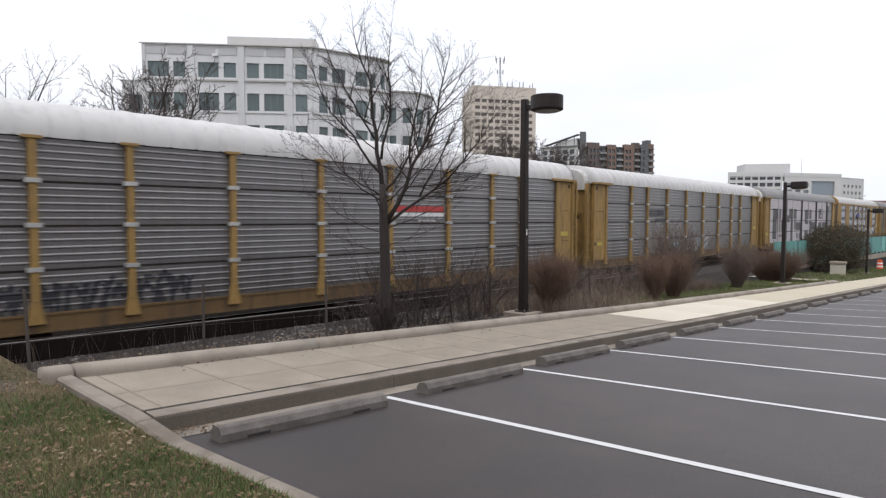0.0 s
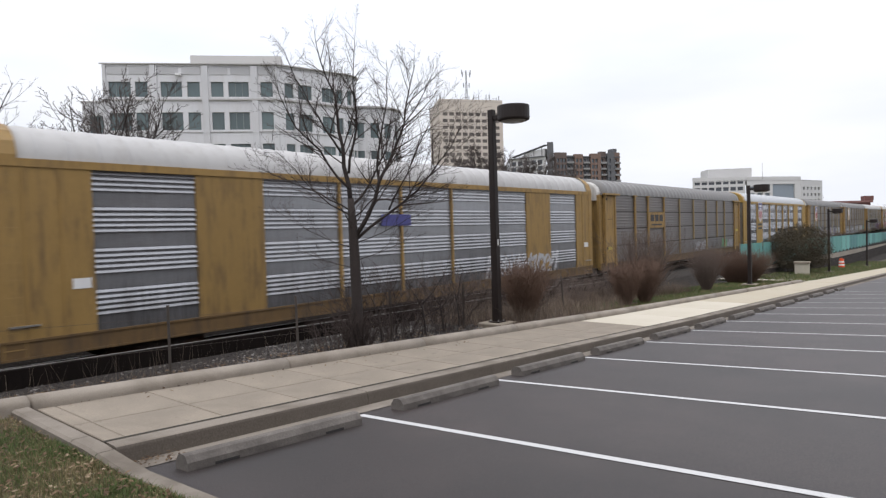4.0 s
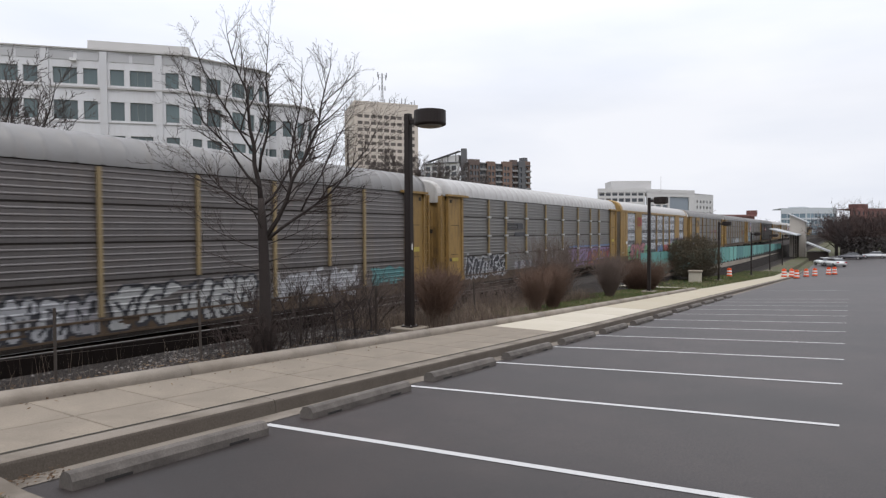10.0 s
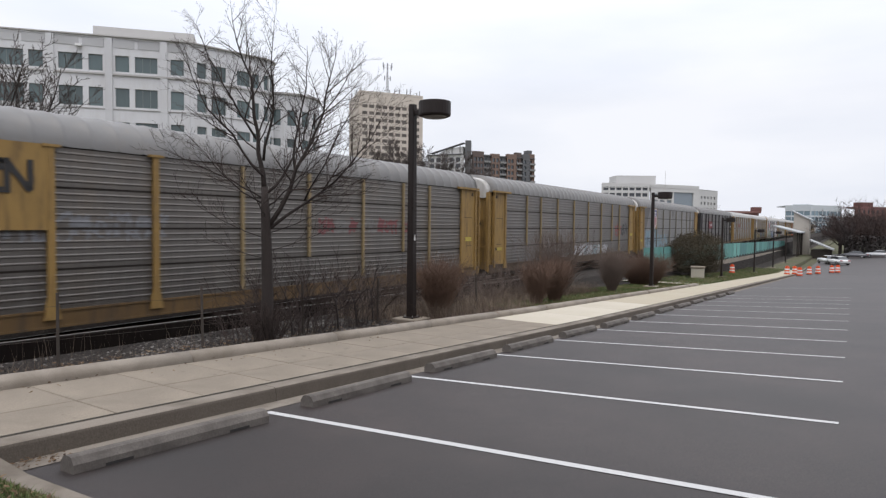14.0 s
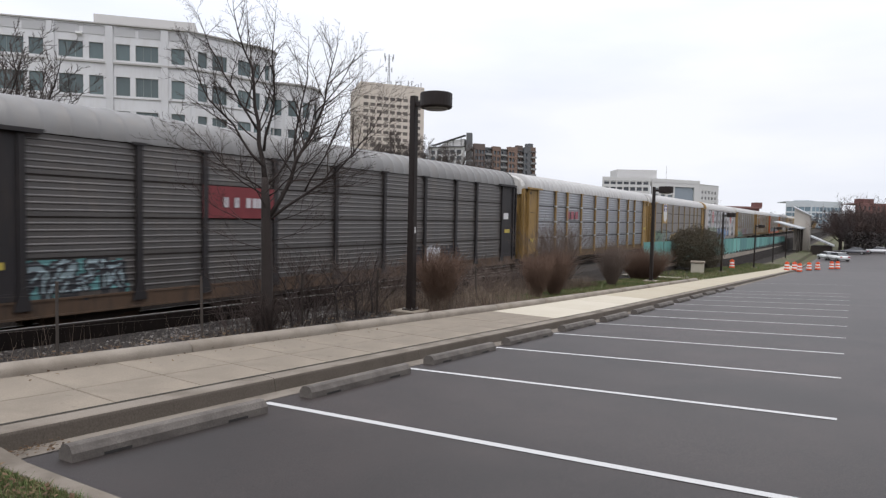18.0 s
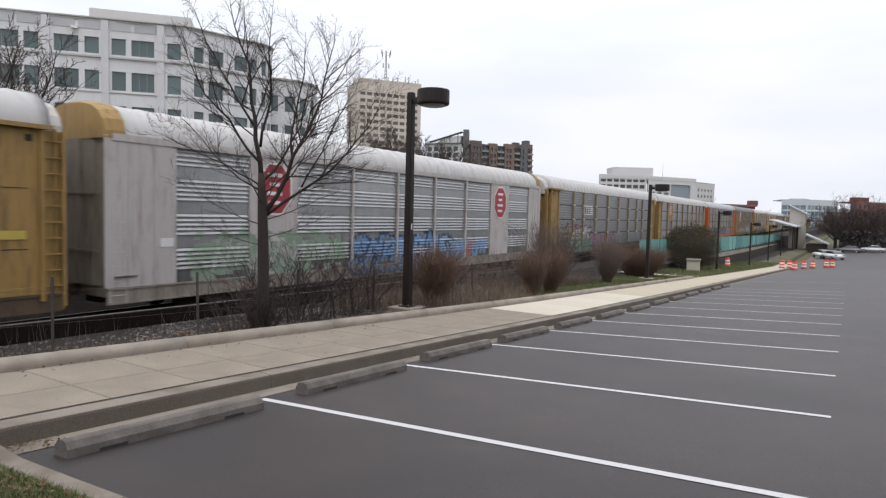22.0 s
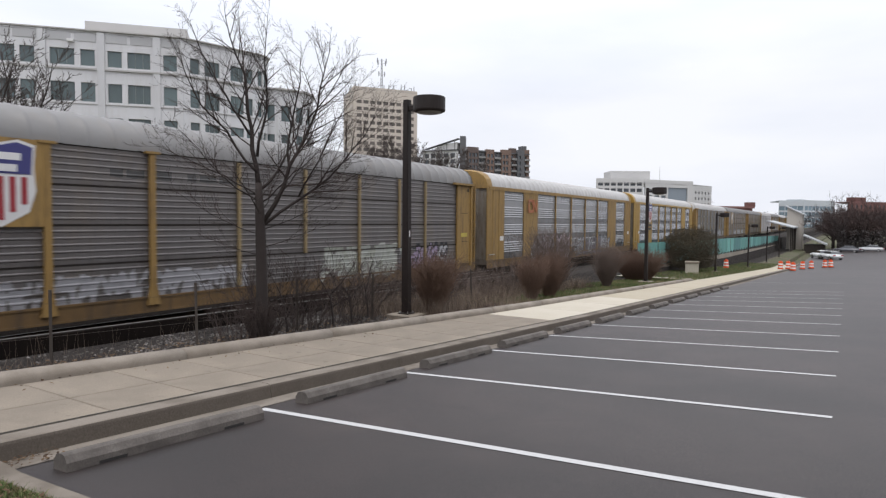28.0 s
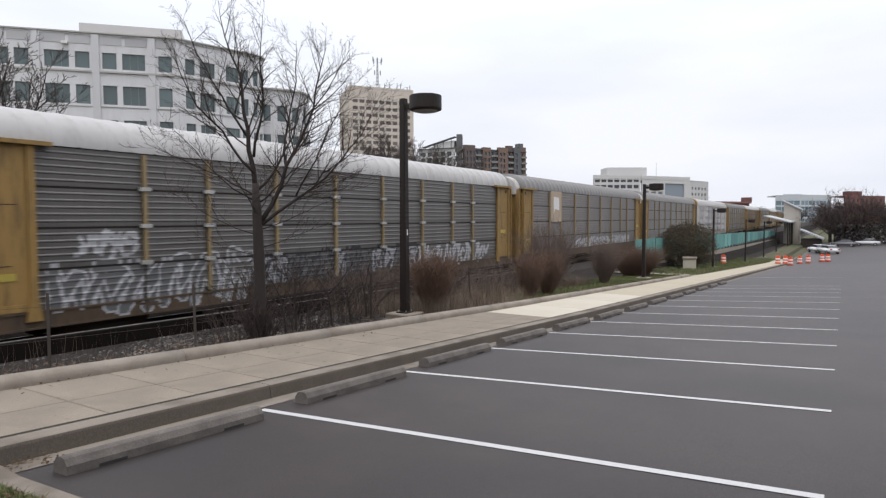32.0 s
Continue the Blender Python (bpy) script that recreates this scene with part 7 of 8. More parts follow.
def traffic_drum(x, y, lean=0):
    z = lot(x, y) if x > -0.3 else fall(y) + 0.1
    root = empty("traffic_drum", pose(x, y, z, lean, 0, 0), "orange and white striped traffic drum with a black base", "traffic drum", "traffic drums")
    part("base", boxm(-0.36, 0.36, -0.36, 0.36, 0.0, 0.07, 0.02), P_BLACK, root, "black rubber base")
    orange = paint("drum_orange", (0.72, 0.09, 0.02), 0.5)
    white_ = paint("drum_white", (0.75, 0.75, 0.74), 0.5)
    for i, (h0, h1, r0, r1) in enumerate(((0.05, 0.25, 0.30, 0.285), (0.25, 0.41, 0.285, 0.27), (0.41, 0.57, 0.27, 0.26), (0.57, 0.73, 0.26, 0.245), (0.73, 0.95, 0.245, 0.23))):
        bm = bmesh.new()
        tube(bm, [(0, 0, h0), (0, 0, h1)], [r0, r1], 16)
        part("band", bm, white_ if i in (1, 3) else orange, root)
    hd = bmesh.new()
    box(hd, -0.1, 0.1, -0.02, 0.02, 0.93, 1.03, 0.01)
    part("handle", hd, orange, root)


for (x, y, lean) in ((-1.0, 78.5, 0), (0.3, 78.2, 0), (0.85, 85.9, 0), (1.7, 87.8, 0), (3.1, 91.0, 0), (3.75, 91.4, 0), (-0.4, 81.0, 0), (-6.2, 74.0, 0)):
    traffic_drum(x, y, lean)


def car(x, y, heading, color, label):
    z = lot(x, y)
    root = empty("car", pose(x, y, z, 0, 0, heading), label, "car", "parked cars")
    body_m = paint("car_paint_" + color[0], color[1], 0.25, 0.1, 0.05, 2.0, spec=0.6)
    glass = paint("car_glass", (0.02, 0.022, 0.025), 0.08, 0, 0.1, spec=0.8)
    bm = bmesh.new()
    prof = [(-2.25, 0.35), (-2.28, 0.75), (-2.1, 0.95), (-1.3, 1.02), (1.0, 1.0), (2.05, 0.85), (2.28, 0.65), (2.3, 0.35)]
    extrude(bm, prof, "x", -0.88, 0.88)
    bmesh.ops.bevel(bm, geom=list(bm.edges), offset=0.06, segments=2, affect="EDGES")
    part("body", mesh_of(bm, "body", True), body_m, root)
    bm = bmesh.new()
    lo_, hi_ = [(-1.85, 1.0), (1.15, 1.0)], [(-1.15, 1.46), (0.35, 1.46)]
    q = []
    for s in (-1, 1):
        q.append([bm.verts.new((s * 0.82, lo_[0][0], 0.98)), bm.verts.new((s * 0.82, lo_[1][0], 0.98)), bm.verts.new((s * 0.64, hi_[1][0], 1.42)), bm.verts.new((s * 0.64, hi_[0][0], 1.42))])
    bm.faces.new(q[0]); bm.faces.new(q[1][::-1])
    for i in range(4):
        bm.faces.new((q[0][i], q[1][i], q[1][(i + 1) % 4], q[0][(i + 1) % 4]))
    bmesh.ops.recalc_face_normals(bm, faces=bm.faces)
    part("glazing", bm, glass, root, "dark glazing")
    part("roof_panel", boxm(-0.62, 0.62, -1.15, 0.32, 1.415, 1.46, 0.02), body_m, root)
    for sx in (-0.82, 0.82):
        for sy in (-1.4, 1.4):
            w = bmesh.new()
            tube(w, [(sx - 0.1, sy, 0.33), (sx + 0.1, sy, 0.33)], [0.33, 0.33], 18)
            wo = part("wheel", w, P_BLACK, root, "black tyre")
            r = bmesh.new()
            tube(r, [(sx * 1.125, sy, 0.33), (sx * 1.14, sy, 0.33)], [0.2, 0.19], 14)
            part("rim", r, STEEL, wo, "silver rim")
    for sx in (-0.62, 0.62):
        part("headlight", boxm(sx - 0.2, sx + 0.2, 2.24, 2.3, 0.62, 0.76), P_WHITE, root, "clear headlight")
        part("tail_light", boxm(sx - 0.18, sx + 0.18, -2.3, -2.24, 0.72, 0.9), P_RED, root, "red tail light")


for (x, y, a, col, lab) in ((3.2, 119, 28, ("white", (0.75, 0.75, 0.74)), "white saloon car parked across the far car park"), (1.6, 124, 24, ("white", (0.75, 0.75, 0.74)), "white estate car parked behind another"),
                            (9.5, 152, 84, ("silver", (0.5, 0.5, 0.51)), "silver car parked at the far edge"), (14.5, 153, 90, ("black", (0.03, 0.03, 0.035)), "black car parked below the trees"),
                            (20.0, 153, 90, ("grey", (0.10, 0.10, 0.11)), "dark grey car parked below the trees"), (26.0, 154, 90, ("black", (0.03, 0.03, 0.035)), "black car parked below the trees"), (5.5, 150, 80, ("grey", (0.10, 0.10, 0.11)), "dark grey car parked at the far edge")):
    car(x, y, a, col, lab)


# ---- buildings beyond the railway ----
def glass_mat(name, color, rough=0.12):
    n = Nodes(name)
    o = n.tc.outputs["Object"]
    info = n.add("ShaderNodeObjectInfo")
    f = n.math("MULTIPLY_ADD", info.outputs["Random"], 0.7, n.math("MULTIPLY", n.noise(n.mapped(o, (3, 3, 0.2)), 1.2, 2, 0.5), 0.4))
    col = n.mix(f, tuple(c * 0.6 for c in color), tuple(c * 1.5 for c in color))
    return n.done(col, rough, 0.0, 0.7)


def wall_run(root, p0, p1, z0, z1, openings, mat_, glass, name="wall", thick=0.4, deep=0.25, frame_mat=None, split=False, tag=""):
    """A straight wall from p0 to p1 that faces the right-hand side of its run; openings (a, b, c, d) in metres along and above z0."""
    p0, p1 = Vector((*p0, 0)), Vector((*p1, 0))
    d = (p1 - p0).normalized()
    ln = (p1 - p0).length
    m = Matrix.Translation((p0.x, p0.y, z0)) @ pose(0, 0, 0, 0, 0, math.degrees(math.atan2(d.y, d.x)))
    xs = sorted({0.0, ln, *(v for o in openings for v in o[:2])})
    zs = sorted({0.0, z1 - z0, *(v for o in openings for v in o[2:4])})
    bm = bmesh.new()
    grid = {}

    def vert(i, j, y):
        key = (i, j, y)
        if key not in grid:
            grid[key] = bm.verts.new((xs[i], y, zs[j]))
        return grid[key]

    holes = set()
    for i in range(len(xs) - 1):
        for j in range(len(zs) - 1):
            cx, cz = (xs[i] + xs[i + 1]) / 2, (zs[j] + zs[j + 1]) / 2
            if any(a < cx < b and c < cz < e for a, b, c, e in openings):
                holes.add((i, j))
    for i in range(len(xs) - 1):
        for j in range(len(zs) - 1):
            if (i, j) in holes:
                for (a, b, c, e), (di, dj) in (((i, j, i + 1, j), (0, -1)), ((i + 1, j, i + 1, j + 1), (1, 0)), ((i + 1, j + 1, i, j + 1), (0, 1)), ((i, j + 1, i, j), (-1, 0))):
                    if (i + di, j + dj) not in holes:
                        bm.faces.new((vert(a, b, 0.0), vert(a, b, thick), vert(c, e, thick), vert(c, e, 0.0)))
                continue
            bm.faces.new((vert(i, j, 0.0), vert(i + 1, j, 0.0), vert(i + 1, j + 1, 0.0), vert(i, j + 1, 0.0)))
            bm.faces.new((vert(i, j, thick), vert(i, j + 1, thick), vert(i + 1, j + 1, thick), vert(i + 1, j, thick)))
    bmesh.ops.recalc_face_normals(bm, faces=bm.faces)
    wall = part(name, bm, mat_, root, "", m)
    for a, b, c, e in openings:
        w, h = b - a, e - c
        key = f"pane{w:.2f}x{h:.2f}"
        pane = part("window", shared(key, lambda: boxm(-w / 2, w / 2, 0, 0.05, -h / 2, h / 2)), glass, root, "", m @ pose((a + b) / 2, deep, (c + e) / 2))
        if frame_mat:
            kf = f"mull{w:.2f}x{h:.2f}"

            def bars():
                q = bmesh.new()
                box(q, -w / 2, w / 2, -0.03, 0.0, -h / 2, -h / 2 + 0.07)
                box(q, -w / 2, w / 2, -0.03, 0.0, h / 2 - 0.07, h / 2)
                for v in ([-w / 2 + 0.035, w / 2 - 0.035] if w < 2 else [-w / 2 + 0.035, -w * 0.17, w * 0.17, w / 2 - 0.035]):
                    box(q, v - 0.03, v + 0.03, -0.03, 0.0, -h / 2 + 0.07, h / 2 - 0.07)
                return q
            part("frame", shared(kf, bars), frame_mat, pane)
    return m


def cap(root, pts, z0, z1, mat_, name="roof"):
    bm = bmesh.new()
    A = [bm.verts.new((x, y, z0)) for x, y in pts]
    B = [bm.verts.new((x, y, z1)) for x, y in pts]
    for i in range(len(pts)):
        j = (i + 1) % len(pts)
        bm.faces.new((A[i], A[j], B[j], B[i]))
    bm.faces.new(A[::-1])
    bm.faces.new(B)
    bmesh.ops.recalc_face_normals(bm, faces=bm.faces)
    return part(name, bm, mat_, root)


def office():
    """White office building: a long front, a slanting face that ends in a rounded bay, and lower wings."""
    root = empty("office_building", pose(0, 0, 0), "white concrete office building with green-tinted windows and a rounded bay", "office building")
    stone = paint("office_stone", (0.62, 0.615, 0.625), 0.8, 0, 0.06, 0.25, (0.42, 0.39, 0.36), 0.35)
    trim = paint("office_trim", (0.40, 0.385, 0.37), 0.8, 0, 0.08, 0.3)
    pale = paint("penthouse_sheet", (0.52, 0.505, 0.49), 0.7, 0, 0.05, 0.3)
    glass = glass_mat("green_glass", (0.075, 0.105, 0.108))
    fr = paint("office_frame", (0.20, 0.23, 0.225), 0.5, 0.2)
    base = -1.9
    a = radians(41)
    d = Vector((math.sin(a), math.cos(a)))
    back = Vector((-d.y, d.x))
    L = Vector((-82.2, 30.1))
    R = L + d * 22.4
    e = radians(10)
    d2 = Vector((math.sin(e), math.cos(e)))
    E = R + d2 * 10.6
    rows_ = [20.75 - base, 16.35 - base, 12.1 - base, 7.9 - base, 3.7 - base]
    cols = [(0.69, 3.44), (3.97, 5.55), (7.18, 9.88), (10.54, 12.15), (13.57, 15.19), (15.83, 18.48), (20.02, 21.63)]
    op = [(x0, x1, z, z + (2.0 if i == 0 else 2.35)) for i, z in enumerate(rows_) for x0, x1 in cols]
    wall_run(root, L, R, base, 25.0, op, stone, glass, frame_mat=fr)
    cols2 = [(0.9, 2.2), (2.9, 5.0), (6.6, 8.6), (9.0, 10.0)]
    wall_run(root, R, E, base, 25.0, [(x0, x1, z, z + (2.0 if i == 0 else 2.35)) for i, z in enumerate(rows_) for x0, x1 in cols2], stone, glass, frame_mat=fr)
    # the rounded bay
    c = E + Vector((-d2.y, d2.x)) * 3.2
    ring = [c + Vector((math.cos(t), math.sin(t))) * 3.2 for t in [radians(-10 + 22.5 * i) for i in range(9)]]
    for p, q in zip(ring, ring[1:]):
        w = (q - p).length
        wall_run(root, p, q, base, 25.0, [(0.18, w - 0.18, z, z + 2.1) for z in rows_], stone, glass, frame_mat=None, name="bay_wall")
    far_end = ring[-1]
    B = [far_end + back * 20, L + back * 26]
    outline = [L, R, *ring, *B]
    wall_run(root, far_end, B[0], base, 25.0, [], stone, glass)
    wall_run(root, B[0], B[1], base, 25.0, [], stone, glass)
    wall_run(root, B[1], L, base, 25.0, [], stone, glass)
    mid = sum(outline, Vector((0, 0))) / len(outline)

    def grown(pts, k):
        return [p + (p - mid).normalized() * k for p in pts]
    cap(root, outline, 24.6, 24.8, pale)
    # parapet cap and ledges at every floor
    for z, k, h in ((25.0, 0.35, 0.16), (20.25, 0.28, 0.22), (16.0, 0.12, 0.1)):
        front = [L, R, *ring]
        bm = bmesh.new()
        g0, g1 = grown(front, k), grown(front, -0.05)
        rows2 = [[bm.verts.new((*o, zz)) for o, zz in ((p, z), (p, z + h), (q, z + h), (q, z))] for p, q in zip(g0, g1)]
        for r0, r1 in zip(rows2, rows2[1:]):
            for i in range(4):
                bm.faces.new((r0[i], r0[(i + 1) % 4], r1[(i + 1) % 4], r1[i]))
        bm.faces.new(rows2[0])
        bm.faces.new(rows2[-1][::-1])
        bmesh.ops.recalc_face_normals(bm, faces=bm.faces)
        part("ledge", bm, trim, root)
    # pilasters between the window groups
    m = Matrix.Translation((L.x, L.y, base)) @ pose(0, 0, 0, 0, 0, math.degrees(math.atan2(d.y, d.x)))
    for x in (0.25, 6.35, 12.85, 19.25, 22.1):
        part("pilaster", boxm(x - 0.42 if 1 < x < 22 else x - 0.2, x + 0.42 if 1 < x < 22 else x + 0.2, -0.22, 0.0, 0.0, 26.75), stone, root, "", m)
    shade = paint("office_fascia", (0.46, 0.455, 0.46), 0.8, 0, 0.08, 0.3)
    for x0, x1 in ((0.6, 3.0), (3.3, 5.8), (6.9, 9.5), (9.9, 12.3), (13.4, 15.8), (16.2, 18.7), (19.8, 21.8)):
        part("fascia_panel", boxm(x0, x1, -0.06, 0.0, 25.6, 26.6), shade, root, "slightly darker fascia panel", m)
    # roof house
    p0 = L + d * 9.3 + back * 8
    ph = [p0, p0 + d * 12.8, p0 + d * 12.8 + back * 10, p0 + back * 10]
    cap(root, ph, 24.8, 28.4, pale, "penthouse")
    part("floodlight", boxm(0, 0.7, -0.5, 0, 0, 0.3), P_WHITE, root, "small white floodlight", m @ pose(9.2, -0.1, 25.4))
    # lower wings
    wl_ = [L - d * 3.4 + back * 2.0, L + back * 2.0, L + back * 24, L - d * 3.4 + back * 24]
    zz = [z for z in rows_[1:]]
    wall_run(root, wl_[0], wl_[1], base, 20.4, [(0.8, 2.6, z, z + 2.3) for z in zz], stone, glass, frame_mat=fr)
    wall_run(root, wl_[3], wl_[0], base, 20.4, [], stone, glass)
    cap(root, grown(wl_, 0.2), 20.4, 20.6, trim, "ledge")
    # wing past the bay, also rounded
    c2 = E + d2 * 7.0 + Vector((-d2.y, d2.x)) * 6.5
    ring2 = [c2 + Vector((math.cos(t), math.sin(t))) * 6.0 for t in [radians(-60 + 22.5 * i) for i in range(9)]]
    for p, q in zip(ring2, ring2[1:]):
        w = (q - p).length
        wall_run(root, p, q, base, 20.9, [(0.5, w - 0.5, z, z + 2.3) for z in zz], stone, glass, frame_mat=None, name="bay_wall")
    cap(root, [c2 + (p - c2) * 1.05 for p in ring2] + [c2 - Vector((6, 0))], 20.9, 21.15, trim, "ledge")


office()


def tower():
    root = empty("office_tower", pose(0, 0, 0), "tall beige office tower with rows of small dark windows", "office tower")
    stone = paint("tower_stone", (0.56, 0.495, 0.43), 0.85, 0, 0.06, 0.1, (0.40, 0.34, 0.29), 0.3)
    glass = glass_mat("tower_glass", (0.12, 0.10, 0.088), 0.5)
    C, Rr, Ll = Vector((-226.2, 265.7)), Vector((-205.3, 297.2)), Vector((-254.2, 289.4))
    ln, ll = (Rr - C).length, (C - Ll).length
    z0, z1 = -2.0, 74.5
    top = [z1 - z0 - 9.2 - 3.75 * i for i in range(17)]
    bay = (ln - 3.0) / 9
    wall_run(root, C, Rr, z0, z1, [(1.9 + bay * i, 1.9 + bay * (i + 0.76), z, z + 1.9) for z in top for i in range(9)], stone, glass, thick=0.8, deep=0.45)
    bl = (ll - 3.0) / 8
    wall_run(root, Ll, C, z0, z1, [(1.9 + bl * i, 1.9 + bl * (i + 0.68), z, z + 1.9) for z in top[:10] for i in range(8)], stone, glass, thick=0.8, deep=0.45)
    F = Ll + (Rr - C)
    wall_run(root, Rr, F, z0, z1, [], stone, glass)
    wall_run(root, F, Ll, z0, z1, [], stone, glass)
    cap(root, [C, Rr, F, Ll], z1 - 1.2, z1 - 1.0, paint("tower_roof", (0.3, 0.29, 0.28), 0.9))
    steel = paint("mast_steel", (0.30, 0.30, 0.31), 0.5, 0.5)
    mid = (C + Rr + F + Ll) / 4
    mid = C + (Rr - C) * 0.47 + (Ll - C) * 0.18
    bm = bmesh.new()
    for a in range(3):
        q = [Vector((mid.x + 0.9 * math.cos(2.09 * a), mid.y + 0.9 * math.sin(2.09 * a), z1 - 1)), Vector((mid.x + 0.25 * math.cos(2.09 * a), mid.y + 0.25 * math.sin(2.09 * a), z1 + 18))]
        tube(bm, q, [0.16, 0.11], 4)
    for i in range(9):
        z = z1 + 2 * i
        s = 0.9 - 0.65 * (i * 2 + 1) / 19
        for a in range(3):
            tube(bm, [(mid.x + s * math.cos(2.09 * a), mid.y + s * math.sin(2.09 * a), z), (mid.x + s * math.cos(2.09 * (a + 1)), mid.y + s * math.sin(2.09 * (a + 1)), z + 1.6)], [0.07, 0.07], 3)
    part("mast", bm, steel, root, "lattice antenna mast")
    rng = random.Random(5)
    side = (Rr - C).normalized()
    for z, r in ((z1 + 17, 2.6), (z1 + 9.5, 1.7), (z1 + 15.5, 2.2)):
        for k in (-1, 1):
            p = mid + side * r * k
            part("antenna_panel", boxm(-0.2, 0.2, -0.2, 0.2, -1.3, 1.3), steel, root, "", pose(p.x, p.y, z))
            b = bmesh.new()
            tube(b, [(mid.x, mid.y, z), (p.x, p.y, z)], [0.08, 0.08], 4)
            part("bracket", b, steel, root)
    for i in range(14):
        t = rng.random()
        p = C + (Rr - C) * t if i < 9 else Ll + (C - Ll) * t
        h = rng.uniform(1.2, 3.2)
        part("roof_antenna", boxm(-0.16, 0.16, -0.16, 0.16, 0, h), steel, root, "", pose(p.x, p.y, z1))


tower()


def apartments():
    root = empty("apartment_building", pose(0, 0, 0), "brick and grey apartment building with stacked balconies", "apartment building")
    brick = paint("orange_brick", (0.18, 0.122, 0.098), 0.85, 0, 0.15, 0.3)
    brown = paint("brown_brick", (0.13, 0.098, 0.088), 0.85, 0, 0.15, 0.3)
    grey = paint("grey_panel", (0.12, 0.12, 0.125), 0.7, 0, 0.12, 0.3)
    white_ = paint("pale_panel", (0.58, 0.57, 0.56), 0.7, 0, 0.06, 0.3)
    glass = glass_mat("flat_glass", (0.07, 0.08, 0.09), 0.2)
    A, B = Vector((-181.9, 268.7)), Vector((-162.2, 271.6))
    floors = [3.1 * i + 1.0 for i in range(12)]
    ln = (B - A).length
    wall_run(root, A, B, -2, 36.5, [(x, x + 2.6, z, z + 2.1) for z in floors[4:] for x in (1, 4.6, 8.2, 12.0, 15.6)], white_, glass, thick=0.6, deep=0.4)
    cap(root, [A - Vector((0, 1)), B - Vector((0, 1)), B + Vector((-6, 18)), A + Vector((-6, 18))], 36.5, 37.0, grey)
    # sloping canopy up to the fin
    bm = bmesh.new()
    v = [bm.verts.new(p) for p in ((A.x + 2, A.y - 1, 37.4), (B.x + 0.5, B.y - 1, 42.2), (B.x + 0.2, B.y + 2, 42.2), (A.x + 1.7, A.y + 2, 37.4))]
    w = [bm.verts.new(q.co + Vector((0, 0, 0.3))) for q in v]
    bm.faces.new(v[::-1]); bm.faces.new(w)
    for i in range(4):
        bm.faces.new((v[i], v[(i + 1) % 4], w[(i + 1) % 4], w[i]))
    part("canopy", bm, grey, root)
    for t in (0.2, 0.45, 0.7, 0.92):
        p = A + (B - A) * t
        part("canopy_post", boxm(-0.12, 0.12, -0.12, 0.12, 0, 0.4 + 4.6 * t), grey, root, "", pose(p.x, p.y - 0.5, 36.9))
    up = bmesh.new()
    extrude(up, [(6.0, 36.9), (19.5, 36.9), (19.5, 40.6), (13.0, 40.0), (8.0, 38.4)], "y", 0.0, 8.0)
    part("upper_wall", up, white_, root, "white upper wall", Matrix.Translation((A.x, A.y, 0)) @ pose(0, 0, 0, 0, 0, math.degrees(math.atan2(B.y - A.y, B.x - A.x))))
    F0, F1 = Vector((-161.0, 271.4)), Vector((-158.6, 273.0))
    cap(root, [F0, F1, F1 + Vector((-5, 9)), F0 + Vector((-5, 9))], -2, 43.6, grey, "fin_tower")
    segs = [(Vector((-158.4, 273.6)), 6.5, brown, 38.3), (None, 4.5, grey, 37.0), (None, 5.0, brick, 37.6), (None, 4.5, grey, 36.8), (None, 6.0, brick, 38.0), (None, 4.0, brown, 39.2), (None, 4.5, grey, 38.4), (None, 4.0, brick, 38.8)]
    d = (Vector((-141.1, 304.9)) - segs[0][0]).normalized()
    p = segs[0][0]
    n = Vector((d.y, -d.x))
    for i, (_, w_, m_, top) in enumerate(segs):
        q = p + d * w_
        off = n * (0.0 if i % 2 else 1.2)
        op = [(x, x + 1.5, z + 0.3, z + 2.2) for z in floors[3:] if z + 2.2 < top + 1.2 for x in ([0.7, 2.9] if w_ < 5.5 else [0.7, 2.7, 4.5]) if x + 1.5 < w_ - 0.2]
        wall_run(root, p + off, q + off, -2, top, op, m_, glass, thick=1.5, deep=0.5, name="wall")
        if i % 2:
            for z in floors[4:]:
                part("balcony", boxm(0, w_ - 0.6, -1.3, 0, 0, 0.95), paint("balcony_rail", (0.24, 0.235, 0.23), 0.6), root, "", Matrix.Translation((p.x + d.x * 0.3, p.y + d.y * 0.3, z - 2.2)) @ pose(0, 0, 0, 0, 0, math.degrees(math.atan2(d.y, d.x))))
        p = q
    e0 = segs[0][0]
    cap(root, [e0 + n * 0.6, p + n * 0.6, p - n * 16, e0 - n * 16], 36.2, 36.6, grey)
    cap(root, [p - d * 3 - n * 2, p - d * 0.4 - n * 2, p - d * 0.4 - n * 6, p - d * 3 - n * 6], 36.6, 41.0, grey, "lift_house")


apartments()


